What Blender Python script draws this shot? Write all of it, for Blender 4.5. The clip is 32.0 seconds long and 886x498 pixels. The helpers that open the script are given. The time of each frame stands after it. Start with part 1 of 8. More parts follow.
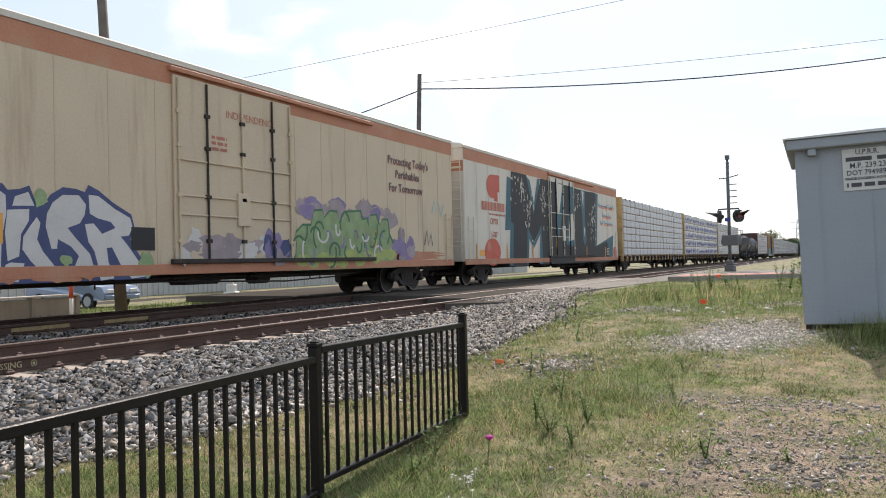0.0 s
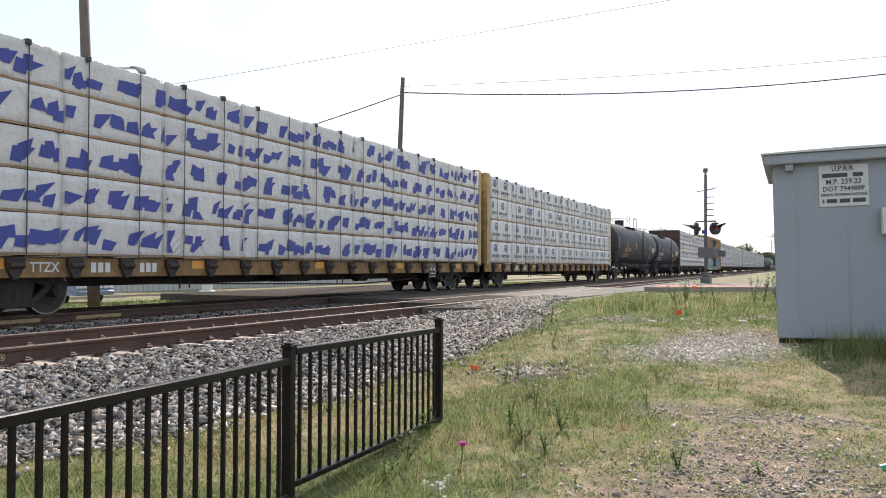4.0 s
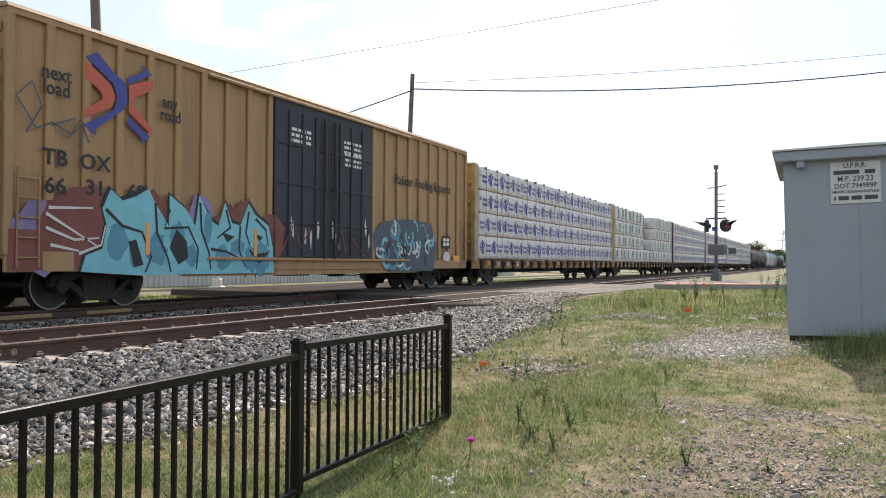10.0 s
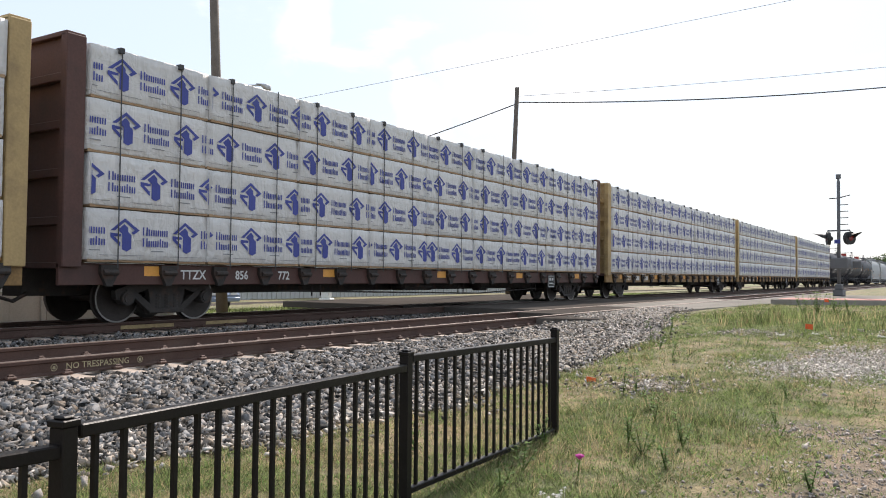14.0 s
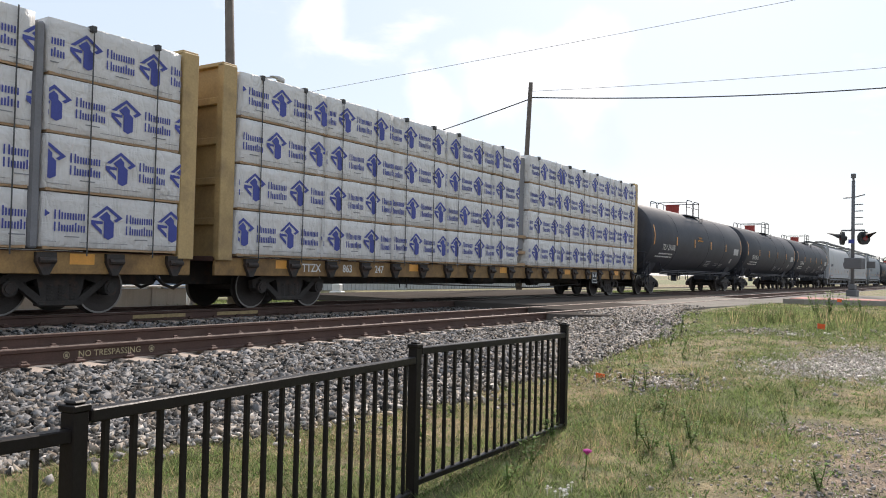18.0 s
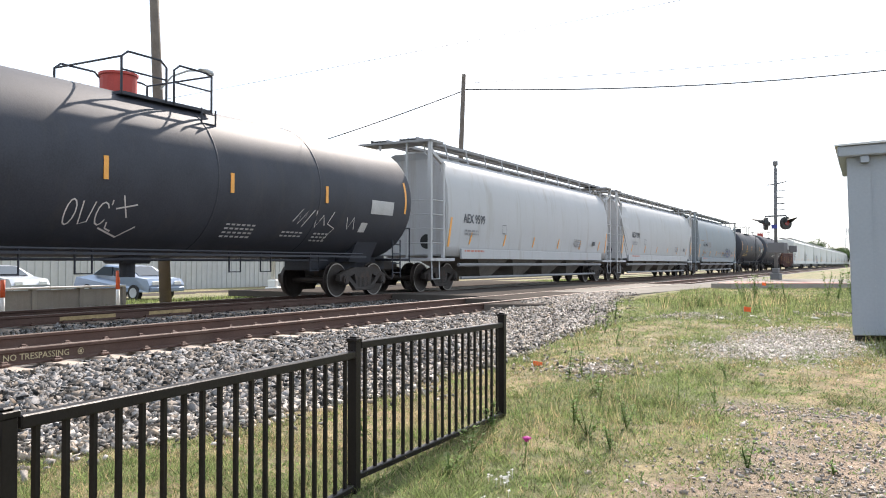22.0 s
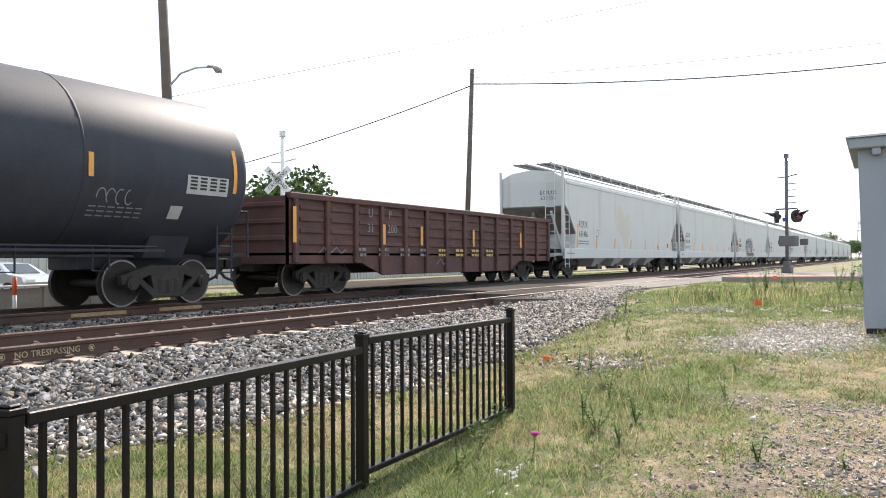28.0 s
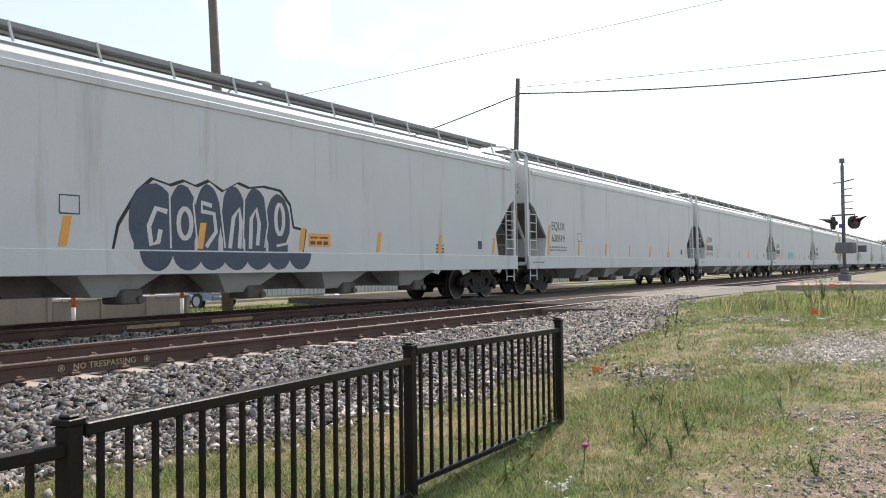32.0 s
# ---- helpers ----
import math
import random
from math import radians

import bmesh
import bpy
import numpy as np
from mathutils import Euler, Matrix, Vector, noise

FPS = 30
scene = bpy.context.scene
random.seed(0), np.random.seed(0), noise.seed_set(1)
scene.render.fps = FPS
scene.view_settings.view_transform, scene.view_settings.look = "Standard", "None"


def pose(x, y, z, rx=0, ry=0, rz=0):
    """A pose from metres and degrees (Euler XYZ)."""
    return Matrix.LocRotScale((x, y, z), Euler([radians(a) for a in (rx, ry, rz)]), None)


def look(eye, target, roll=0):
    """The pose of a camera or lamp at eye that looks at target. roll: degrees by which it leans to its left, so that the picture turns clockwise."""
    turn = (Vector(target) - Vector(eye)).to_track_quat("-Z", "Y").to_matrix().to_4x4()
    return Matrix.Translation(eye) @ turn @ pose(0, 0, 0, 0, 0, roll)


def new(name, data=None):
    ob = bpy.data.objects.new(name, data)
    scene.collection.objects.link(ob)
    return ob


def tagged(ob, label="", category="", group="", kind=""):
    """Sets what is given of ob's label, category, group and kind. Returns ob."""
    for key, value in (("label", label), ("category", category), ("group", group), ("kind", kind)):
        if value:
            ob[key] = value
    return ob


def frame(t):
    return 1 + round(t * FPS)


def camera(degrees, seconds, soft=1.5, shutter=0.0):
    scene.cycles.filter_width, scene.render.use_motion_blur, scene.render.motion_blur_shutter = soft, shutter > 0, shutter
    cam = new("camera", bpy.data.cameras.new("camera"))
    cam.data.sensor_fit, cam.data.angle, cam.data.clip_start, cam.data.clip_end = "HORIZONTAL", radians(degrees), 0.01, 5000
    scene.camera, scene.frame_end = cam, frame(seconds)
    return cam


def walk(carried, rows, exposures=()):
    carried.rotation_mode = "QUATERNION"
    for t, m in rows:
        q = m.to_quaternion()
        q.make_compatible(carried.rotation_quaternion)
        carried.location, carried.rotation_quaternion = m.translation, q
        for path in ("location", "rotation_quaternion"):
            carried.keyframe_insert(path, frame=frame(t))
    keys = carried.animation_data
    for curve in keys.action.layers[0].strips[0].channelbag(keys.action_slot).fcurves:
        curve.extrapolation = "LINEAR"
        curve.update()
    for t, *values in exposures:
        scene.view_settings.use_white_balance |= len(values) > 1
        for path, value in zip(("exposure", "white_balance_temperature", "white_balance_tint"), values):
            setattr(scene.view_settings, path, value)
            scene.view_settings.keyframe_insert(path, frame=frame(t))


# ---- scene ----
cam = camera(57.8, 32.0, 1.0)
PATH = [
    (0.0, pose(0.010, -0.016, 0.920, 90.95, 1.38, 25.89)),
    (0.5, pose(0.013, -0.014, 0.920, 91.12, 1.11, 26.35)),
    (1.0, pose(0.016, -0.011, 0.917, 91.33, 1.09, 27.08)),
    (1.5, pose(0.019, -0.006, 0.917, 90.84, 0.74, 27.95)),
    (2.0, pose(0.013, -0.004, 0.918, 90.74, 0.03, 27.74)),
    (2.5, pose(0.003, -0.002, 0.918, 90.84, -0.07, 24.28)),
    (3.0, pose(0.000, -0.000, 0.917, 90.91, -0.56, 21.68)),
    (3.5, pose(-0.001, 0.002, 0.919, 91.13, -0.47, 24.00)),
    (5.5, pose(0.009, 0.004, 0.920, 91.37, 0.09, 24.52)),
    (6.0, pose(0.009, 0.004, 0.920, 91.25, 0.03, 24.36)),
    (6.5, pose(0.006, 0.001, 0.919, 91.36, -0.08, 24.26)),
    (7.0, pose(0.004, 0.000, 0.919, 91.17, -0.28, 23.47)),
    (7.5, pose(0.003, 0.001, 0.919, 91.45, -0.22, 23.41)),
    (8.0, pose(0.002, 0.002, 0.920, 91.04, -0.22, 23.51)),
    (8.5, pose(0.001, 0.004, 0.921, 90.86, 0.22, 23.32)),
    (9.0, pose(-0.000, 0.003, 0.920, 90.93, 0.05, 23.57)),
    (9.5, pose(0.000, 0.003, 0.918, 90.92, -0.15, 24.28)),
    (10.0, pose(0.003, 0.004, 0.917, 91.01, -0.34, 24.99)),
    (10.5, pose(0.004, 0.006, 0.915, 90.83, -0.31, 26.12)),
    (11.0, pose(0.003, 0.008, 0.916, 90.56, 0.51, 28.63)),
    (11.5, pose(-0.001, 0.010, 0.916, 91.17, 0.45, 31.85)),
    (12.0, pose(-0.005, 0.006, 0.916, 91.88, 0.28, 33.95)),
    (12.5, pose(-0.007, 0.006, 0.916, 92.08, 0.33, 33.29)),
    (13.0, pose(-0.010, 0.004, 0.915, 91.97, -0.08, 32.47)),
    (13.5, pose(-0.012, 0.003, 0.913, 91.99, -0.47, 32.32)),
    (14.0, pose(-0.013, 0.003, 0.913, 91.92, -0.52, 32.43)),
    (14.5, pose(-0.012, 0.004, 0.913, 91.93, -0.51, 32.57)),
    (15.0, pose(-0.010, 0.004, 0.914, 91.72, -0.53, 31.79)),
    (15.5, pose(-0.009, 0.004, 0.914, 91.89, -0.62, 29.91)),
    (17.5, pose(-0.007, 0.002, 0.905, 90.65, -0.62, 30.54)),
    (18.0, pose(-0.007, 0.002, 0.905, 91.52, -1.33, 33.21)),
    (18.5, pose(-0.009, -0.003, 0.903, 90.51, -1.25, 36.04)),
    (19.0, pose(-0.008, -0.006, 0.904, 89.55, -1.64, 39.60)),
    (19.5, pose(-0.007, -0.008, 0.905, 90.30, -1.11, 41.04)),
    (20.0, pose(-0.006, -0.009, 0.906, 90.79, -0.89, 40.94)),
    (20.5, pose(-0.003, -0.006, 0.909, 91.93, -0.17, 35.78)),
    (21.0, pose(-0.003, -0.006, 0.908, 91.95, -0.27, 30.11)),
    (21.5, pose(-0.004, -0.009, 0.907, 91.03, -0.60, 28.62)),
    (22.0, pose(-0.003, -0.009, 0.907, 91.03, -0.03, 28.72)),
    (22.5, pose(-0.002, -0.008, 0.910, 90.85, 0.28, 28.52)),
    (23.0, pose(-0.000, -0.003, 0.910, 90.67, 0.57, 27.63)),
    (23.5, pose(-0.003, -0.004, 0.908, 91.21, -0.20, 27.53)),
    (24.0, pose(-0.005, -0.005, 0.906, 90.70, -0.43, 28.18)),
    (24.5, pose(-0.005, -0.004, 0.908, 90.48, -0.57, 28.73)),
    (25.0, pose(-0.003, -0.003, 0.907, 91.31, -0.26, 29.70)),
    (25.5, pose(-0.001, -0.001, 0.907, 91.63, 0.26, 30.21)),
    (27.5, pose(0.005, 0.005, 0.907, 90.58, 0.59, 29.89)),
    (28.0, pose(0.004, 0.006, 0.907, 90.68, 0.29, 29.41)),
    (28.5, pose(0.005, 0.007, 0.907, 90.59, 0.60, 28.69)),
    (29.0, pose(0.004, 0.007, 0.909, 91.31, 0.74, 28.85)),
    (29.5, pose(0.002, 0.006, 0.910, 91.18, 0.65, 29.76)),
    (30.0, pose(0.000, 0.004, 0.910, 91.45, 0.86, 31.56)),
    (30.5, pose(0.001, 0.004, 0.909, 91.11, 0.79, 32.34)),
    (31.0, pose(0.004, 0.004, 0.911, 91.01, 0.78, 32.53)),
    (31.5, pose(0.004, 0.003, 0.910, 91.36, 0.85, 32.81)),
    (32.0, pose(0.007, 0.004, 0.910, 91.44, 0.73, 32.78)),
]
EXPOSURES = [(t, e, 6540 if t < 16 else 6560, 15) for t, e in [(0.0, 0.2), (1.0, 0.13), (2.0, 0.5), (3.5, 0.42), (6.0, 0.38), (7.0, 0.38), (8.0, 0.46), (9.0, 0.28), (10.0, 0.27), (15.0, 0.28), (17.5, 0.15), (18.5, 0.15), (20.0, 0.6), (21.0, 0.74), (22.0, 0.85),
                                                                (23.0, 0.68), (24.0, 0.36), (25.2, 0.12), (27.0, 0.46), (28.0, 0.74), (28.6, 0.7), (29.3, 0.54), (30.0, 0.2), (31.0, 0.2), (32.0, 0.33)]]
walk(cam, PATH, EXPOSURES)

# ---- sky and sun: hazy early-summer afternoon, sun ahead over the tracks ----
SUN_AZ, SUN_EL = radians(-15), radians(38)   # azimuth from +y towards +x
world = bpy.data.worlds.new("world")
scene.world = world
world.use_nodes = True
wn, wl = world.node_tree.nodes, world.node_tree.links
sky = wn.new("ShaderNodeTexSky")
sky.sky_type, sky.sun_disc = "NISHITA", False
sky.sun_elevation, sky.sun_rotation = SUN_EL, SUN_AZ
sky.air_density, sky.dust_density, sky.ozone_density = 1.0, 1.0, 1.0
SKY_STRENGTH = 0.11
# summer haze and soft clouds over the clear sky
wtc = wn.new("ShaderNodeTexCoord")
wmap = wn.new("ShaderNodeMapping"); wmap.inputs["Scale"].default_value = (1.0, 1.0, 2.6)
cl = wn.new("ShaderNodeTexNoise"); cl.inputs["Scale"].default_value = 3.1; cl.inputs["Detail"].default_value = 7; cl.inputs["Roughness"].default_value = 0.55
wl.new(wtc.outputs["Generated"], wmap.inputs["Vector"]); wl.new(wmap.outputs[0], cl.inputs["Vector"])
cr_ = wn.new("ShaderNodeMapRange"); cr_.interpolation_type = "SMOOTHSTEP"
cr_.inputs["From Min"].default_value, cr_.inputs["From Max"].default_value = 0.56, 0.72
wl.new(cl.outputs["Fac"], cr_.inputs["Value"])
haze = wn.new("ShaderNodeMix"); haze.data_type = "RGBA"; haze.inputs["Factor"].default_value = 0.72
haze.inputs["B"].default_value = (6.75, 7.95, 8.9, 1)
wl.new(sky.outputs[0], haze.inputs["A"])
cloud = wn.new("ShaderNodeMix"); cloud.data_type = "RGBA"; cloud.inputs["B"].default_value = (10.5, 10.5, 10.4, 1)
wl.new(haze.outputs["Result"], cloud.inputs["A"]); wl.new(cr_.outputs[0], cloud.inputs["Factor"])
wob = wn.new("ShaderNodeVectorMath"); wob.operation = "MULTIPLY_ADD"; wob.inputs[1].default_value = (0.16, 0.16, 0.16)
puff = wn.new("ShaderNodeTexNoise"); puff.inputs["Scale"].default_value = 9; puff.inputs["Detail"].default_value = 6
wl.new(wtc.outputs["Generated"], puff.inputs["Vector"]); wl.new(puff.outputs["Color"], wob.inputs[0])
gen0 = wn.new("ShaderNodeVectorMath"); gen0.operation = "SUBTRACT"; gen0.inputs[1].default_value = (0.08, 0.08, 0.08)
wl.new(wtc.outputs["Generated"], gen0.inputs[0]); wl.new(gen0.outputs[0], wob.inputs[2])
top = cloud.outputs["Result"]
# single clouds: direction, size, colour; the last, grey-blue one paints a lens flare ghost
for (ax, ay, az), size, tint in (((-0.64, 0.70, 0.295), 0.055, (11, 11, 10.8)), ((-0.545, 0.81, 0.195), 0.06, (10.6, 10.7, 10.7)), ((-0.455, 0.85, 0.235), 0.07, (11, 11, 10.8)),
                                 ((-0.385, 0.88, 0.242), 0.075, (11, 11, 10.8)), ((-0.36, 0.905, 0.172), 0.04, (7.2, 8.0, 8.6))):
    ln = math.sqrt(ax * ax + ay * ay + az * az)
    dist = wn.new("ShaderNodeVectorMath"); dist.operation = "DISTANCE"; dist.inputs[1].default_value = (ax / ln, ay / ln, az / ln)
    wl.new(wob.outputs[0], dist.inputs[0])
    near = wn.new("ShaderNodeMapRange"); near.interpolation_type = "SMOOTHSTEP"
    near.inputs["From Min"].default_value, near.inputs["From Max"].default_value = size, size * 0.2
    near.inputs["To Max"].default_value = 0.75
    wl.new(dist.outputs["Value"], near.inputs["Value"])
    cm = wn.new("ShaderNodeMix"); cm.data_type = "RGBA"; cm.inputs["B"].default_value = (*tint, 1)
    wl.new(near.outputs[0], cm.inputs["Factor"]); wl.new(top, cm.inputs["A"])
    top = cm.outputs["Result"]
wn["Background"].inputs["Strength"].default_value = SKY_STRENGTH
wl.new(top, wn["Background"].inputs["Color"])
sun = new("sun", bpy.data.lights.new("sun", "SUN"))
sun.data.energy, sun.data.angle, sun.data.color = 5.0, radians(0.6), (1.0, 0.925, 0.82)
sun.matrix_world = look((0, 0, 50), (-math.sin(SUN_AZ) * 50 * math.cos(SUN_EL), -math.cos(SUN_AZ) * 50 * math.cos(SUN_EL), 50 - 50 * math.sin(SUN_EL)))


# ---- materials ----
def mat(name, color, rough=0.7, metal=0.0, vary=0.25, scale=3.0, fine=40.0, bump=0.15, dirt=None, dirt_amount=0.35, dirt_scale=1.2, deep=0.02,
        streak=False, island=False, spec=0.5, coat=0.0):
    m = bpy.data.materials.new(name)
    m.use_nodes = True
    nt = m.node_tree
    N, L = nt.nodes, nt.links
    b = N["Principled BSDF"]
    tc = N.new("ShaderNodeTexCoord")
    n1 = N.new("ShaderNodeTexNoise"); n1.inputs["Scale"].default_value = scale; n1.inputs["Detail"].default_value = 4
    n2 = N.new("ShaderNodeTexNoise"); n2.inputs["Scale"].default_value = fine; n2.inputs["Detail"].default_value = 3
    for n in (n1, n2):
        L.new(tc.outputs["Object"], n.inputs["Vector"])
    add = N.new("ShaderNodeMath"); add.operation = "ADD"
    L.new(n1.outputs["Fac"], add.inputs[0]); L.new(n2.outputs["Fac"], add.inputs[1])
    last = add.outputs[0]
    if island:
        g = N.new("ShaderNodeNewGeometry")
        a2 = N.new("ShaderNodeMath"); a2.operation = "MULTIPLY_ADD"; a2.inputs[1].default_value = 1.3
        L.new(g.outputs["Random Per Island"], a2.inputs[0]); L.new(last, a2.inputs[2])
        a3 = N.new("ShaderNodeMath"); a3.operation = "SUBTRACT"; a3.inputs[1].default_value = 0.65
        L.new(a2.outputs[0], a3.inputs[0]); last = a3.outputs[0]
    else:
        oi = N.new("ShaderNodeObjectInfo")
        a2 = N.new("ShaderNodeMath"); a2.operation = "MULTIPLY_ADD"; a2.inputs[1].default_value = 0.3
        L.new(oi.outputs["Random"], a2.inputs[0]); L.new(last, a2.inputs[2]); last = a2.outputs[0]
    mr = N.new("ShaderNodeMapRange"); mr.inputs["From Min"].default_value = 0.6; mr.inputs["From Max"].default_value = 1.5
    mr.inputs["To Min"].default_value = 1 - vary; mr.inputs["To Max"].default_value = 1 + vary
    L.new(last, mr.inputs["Value"])
    mul = N.new("ShaderNodeVectorMath"); mul.operation = "SCALE"; mul.inputs[0].default_value = color[:3]
    L.new(mr.outputs[0], mul.inputs["Scale"])
    col = mul.outputs[0]
    if dirt:
        n3 = N.new("ShaderNodeTexNoise"); n3.inputs["Scale"].default_value = dirt_scale; n3.inputs["Detail"].default_value = 7; n3.inputs["Roughness"].default_value = 0.65
        if streak:
            mp = N.new("ShaderNodeMapping"); mp.inputs["Scale"].default_value = (2.0, 2.0, 0.18)
            L.new(tc.outputs["Object"], mp.inputs["Vector"]); L.new(mp.outputs[0], n3.inputs["Vector"])
        else:
            L.new(tc.outputs["Object"], n3.inputs["Vector"])
        r3 = N.new("ShaderNodeMapRange"); r3.inputs["From Min"].default_value = 0.62 - 0.3 * dirt_amount; r3.inputs["From Max"].default_value = 0.78
        r3.inputs["To Max"].default_value = 0.85
        L.new(n3.outputs["Fac"], r3.inputs["Value"])
        mx = N.new("ShaderNodeMix"); mx.data_type = "RGBA"
        L.new(r3.outputs[0], mx.inputs["Factor"]); L.new(col, mx.inputs["A"]); mx.inputs["B"].default_value = (*dirt, 1)
        col = mx.outputs["Result"]
    L.new(col, b.inputs["Base Color"])
    b.inputs["Roughness"].default_value, b.inputs["Metallic"].default_value = rough, metal
    b.inputs["Specular IOR Level"].default_value = spec
    b.inputs["Coat Weight"].default_value = coat
    if bump:
        bp = N.new("ShaderNodeBump"); bp.inputs["Strength"].default_value = bump; bp.inputs["Distance"].default_value = deep
        L.new(n2.outputs["Fac"], bp.inputs["Height"]); L.new(bp.outputs[0], b.inputs["Normal"])
    return m


def leaf_mat(name, color, vary=0.5, scale=0.7, thin=0.45):
    """A thin leaf or blade that lets part of the light through."""
    m = mat(name, color, 0.75, vary=vary, scale=scale, fine=6, bump=0, island=True, spec=0.2)
    N, L = m.node_tree.nodes, m.node_tree.links
    b = N["Principled BSDF"]
    src = b.inputs["Base Color"].links[0].from_socket
    tr = N.new("ShaderNodeBsdfTranslucent")
    L.new(src, tr.inputs["Color"])
    mx = N.new("ShaderNodeMixShader"); mx.inputs[0].default_value = thin
    L.new(b.outputs[0], mx.inputs[1]); L.new(tr.outputs[0], mx.inputs[2])
    L.new(mx.outputs[0], N["Material Output"].inputs["Surface"])
    return m


RUST = (0.11, 0.055, 0.035)
M_BALLAST = mat("ballast_stone", (0.128, 0.124, 0.123), 0.9, vary=0.98, scale=6, fine=60, bump=0.12, island=True, dirt=(0.26, 0.20, 0.15), dirt_amount=0.35, dirt_scale=9)
def tan_stones(m, tan, share):
    """Gives a share of the loose stones a brown or tan hue of their own."""
    N, L = m.node_tree.nodes, m.node_tree.links
    b = N["Principled BSDF"]
    src = b.inputs["Base Color"].links[0].from_socket
    g = N.new("ShaderNodeNewGeometry")
    q = N.new("ShaderNodeMath"); q.operation = "MULTIPLY"; q.inputs[1].default_value = 7.13
    f = N.new("ShaderNodeMath"); f.operation = "FRACT"
    r = N.new("ShaderNodeMapRange"); r.inputs["From Min"].default_value, r.inputs["From Max"].default_value, r.inputs["To Max"].default_value = 1 - share, 1.0, 0.9
    x = N.new("ShaderNodeMix"); x.data_type = "RGBA"; x.inputs["B"].default_value = (*tan, 1)
    L.new(g.outputs["Random Per Island"], q.inputs[0]); L.new(q.outputs[0], f.inputs[0]); L.new(f.outputs[0], r.inputs["Value"])
    L.new(r.outputs[0], x.inputs["Factor"]); L.new(src, x.inputs["A"]); L.new(x.outputs["Result"], b.inputs["Base Color"])


tan_stones(M_BALLAST, (0.20, 0.16, 0.125), 0.3)
# paler than M_BALLAST, whose dark tone paints the shaded shoulder
M_BALLAST_FINE = mat("paler_ballast_stone", (0.285, 0.26, 0.235), 0.9, vary=0.8, scale=6, fine=60, bump=0.12, island=True)
tan_stones(M_BALLAST_FINE, (0.33, 0.26, 0.19), 0.4)
M_BALLAST_BED = mat("ballast_bed", (0.12, 0.108, 0.10), 0.95, vary=0.6, scale=14, fine=45, bump=1.0)
M_RAIL = mat("rail_steel", (0.085, 0.047, 0.036), 0.75, 0.2, 0.35, 2, 60, 0.2, dirt=(0.13, 0.09, 0.07), dirt_amount=0.4)
M_RAILTOP = mat("rail_worn_top", (0.20, 0.155, 0.13), 0.6, 0.5, 0.25, 3, 80, 0.05)
M_TIE = mat("concrete_tie", (0.35, 0.28, 0.23), 0.9, vary=0.25, scale=4, fine=50, bump=0.3)


def ground_material():
    m = bpy.data.materials.new("dry_grass_soil")
    m.use_nodes = True
    N, L = m.node_tree.nodes, m.node_tree.links
    b = N["Principled BSDF"]
    tc = N.new("ShaderNodeTexCoord")

    def noisy(scale, detail, rough=0.6):
        n = N.new("ShaderNodeTexNoise")
        n.inputs["Scale"].default_value, n.inputs["Detail"].default_value, n.inputs["Roughness"].default_value = scale, detail, rough
        L.new(tc.outputs["Object"], n.inputs["Vector"])
        return n.outputs["Fac"]

    def blend(fac, lo, hi, a, bb):
        r = N.new("ShaderNodeMapRange")
        r.inputs["From Min"].default_value, r.inputs["From Max"].default_value = lo, hi
        L.new(fac, r.inputs["Value"])
        x = N.new("ShaderNodeMix"); x.data_type = "RGBA"
        L.new(r.outputs[0], x.inputs["Factor"])
        for key, v in (("A", a), ("B", bb)):
            if isinstance(v, tuple):
                x.inputs[key].default_value = (*v, 1)
            else:
                L.new(v, x.inputs[key])
        return x.outputs["Result"]
    at = N.new("ShaderNodeAttribute"); at.attribute_name = "cover"      # x: green, y: bare
    sep = N.new("ShaderNodeSeparateXYZ"); L.new(at.outputs["Vector"], sep.inputs[0])

    def ragged(value, amount):
        q = N.new("ShaderNodeMath"); q.operation = "MULTIPLY_ADD"; q.inputs[1].default_value = amount
        L.new(noisy(7, 6, 0.7), q.inputs[0]); L.new(value, q.inputs[2])
        return q.outputs[0]
    patchy = blend(noisy(3.2, 5, 0.7), 0.38, 0.62, (0.62, 0.66, 0.6), (1.2, 1.14, 1.1))
    straw = blend(noisy(9, 6, 0.7), 0.35, 0.65, (0.20, 0.155, 0.085), (0.345, 0.275, 0.165))
    green = blend(ragged(sep.outputs[0], 0.8), 0.65, 1.35, straw, (0.165, 0.18, 0.075))
    earth = blend(noisy(14, 8, 0.75), 0.38, 0.62, (0.34, 0.265, 0.20), (0.155, 0.115, 0.083))
    soil = blend(ragged(sep.outputs[1], 0.9), 0.65, 1.1, green, earth)
    fine = blend(noisy(55, 5, 0.75), 0.36, 0.66, (0.5, 0.48, 0.45), (1.3, 1.28, 1.25))
    mul = N.new("ShaderNodeVectorMath"); mul.operation = "MULTIPLY"
    L.new(soil, mul.inputs[0]); L.new(fine, mul.inputs[1])
    mul2 = N.new("ShaderNodeVectorMath"); mul2.operation = "MULTIPLY"
    L.new(mul.outputs[0], mul2.inputs[0]); L.new(patchy, mul2.inputs[1])
    L.new(mul2.outputs[0], b.inputs["Base Color"])
    b.inputs["Roughness"].default_value = 0.95
    bp = N.new("ShaderNodeBump"); bp.inputs["Strength"].default_value = 0.8; bp.inputs["Distance"].default_value = 0.03
    L.new(noisy(45, 4), bp.inputs["Height"]); L.new(bp.outputs[0], b.inputs["Normal"])
    return m


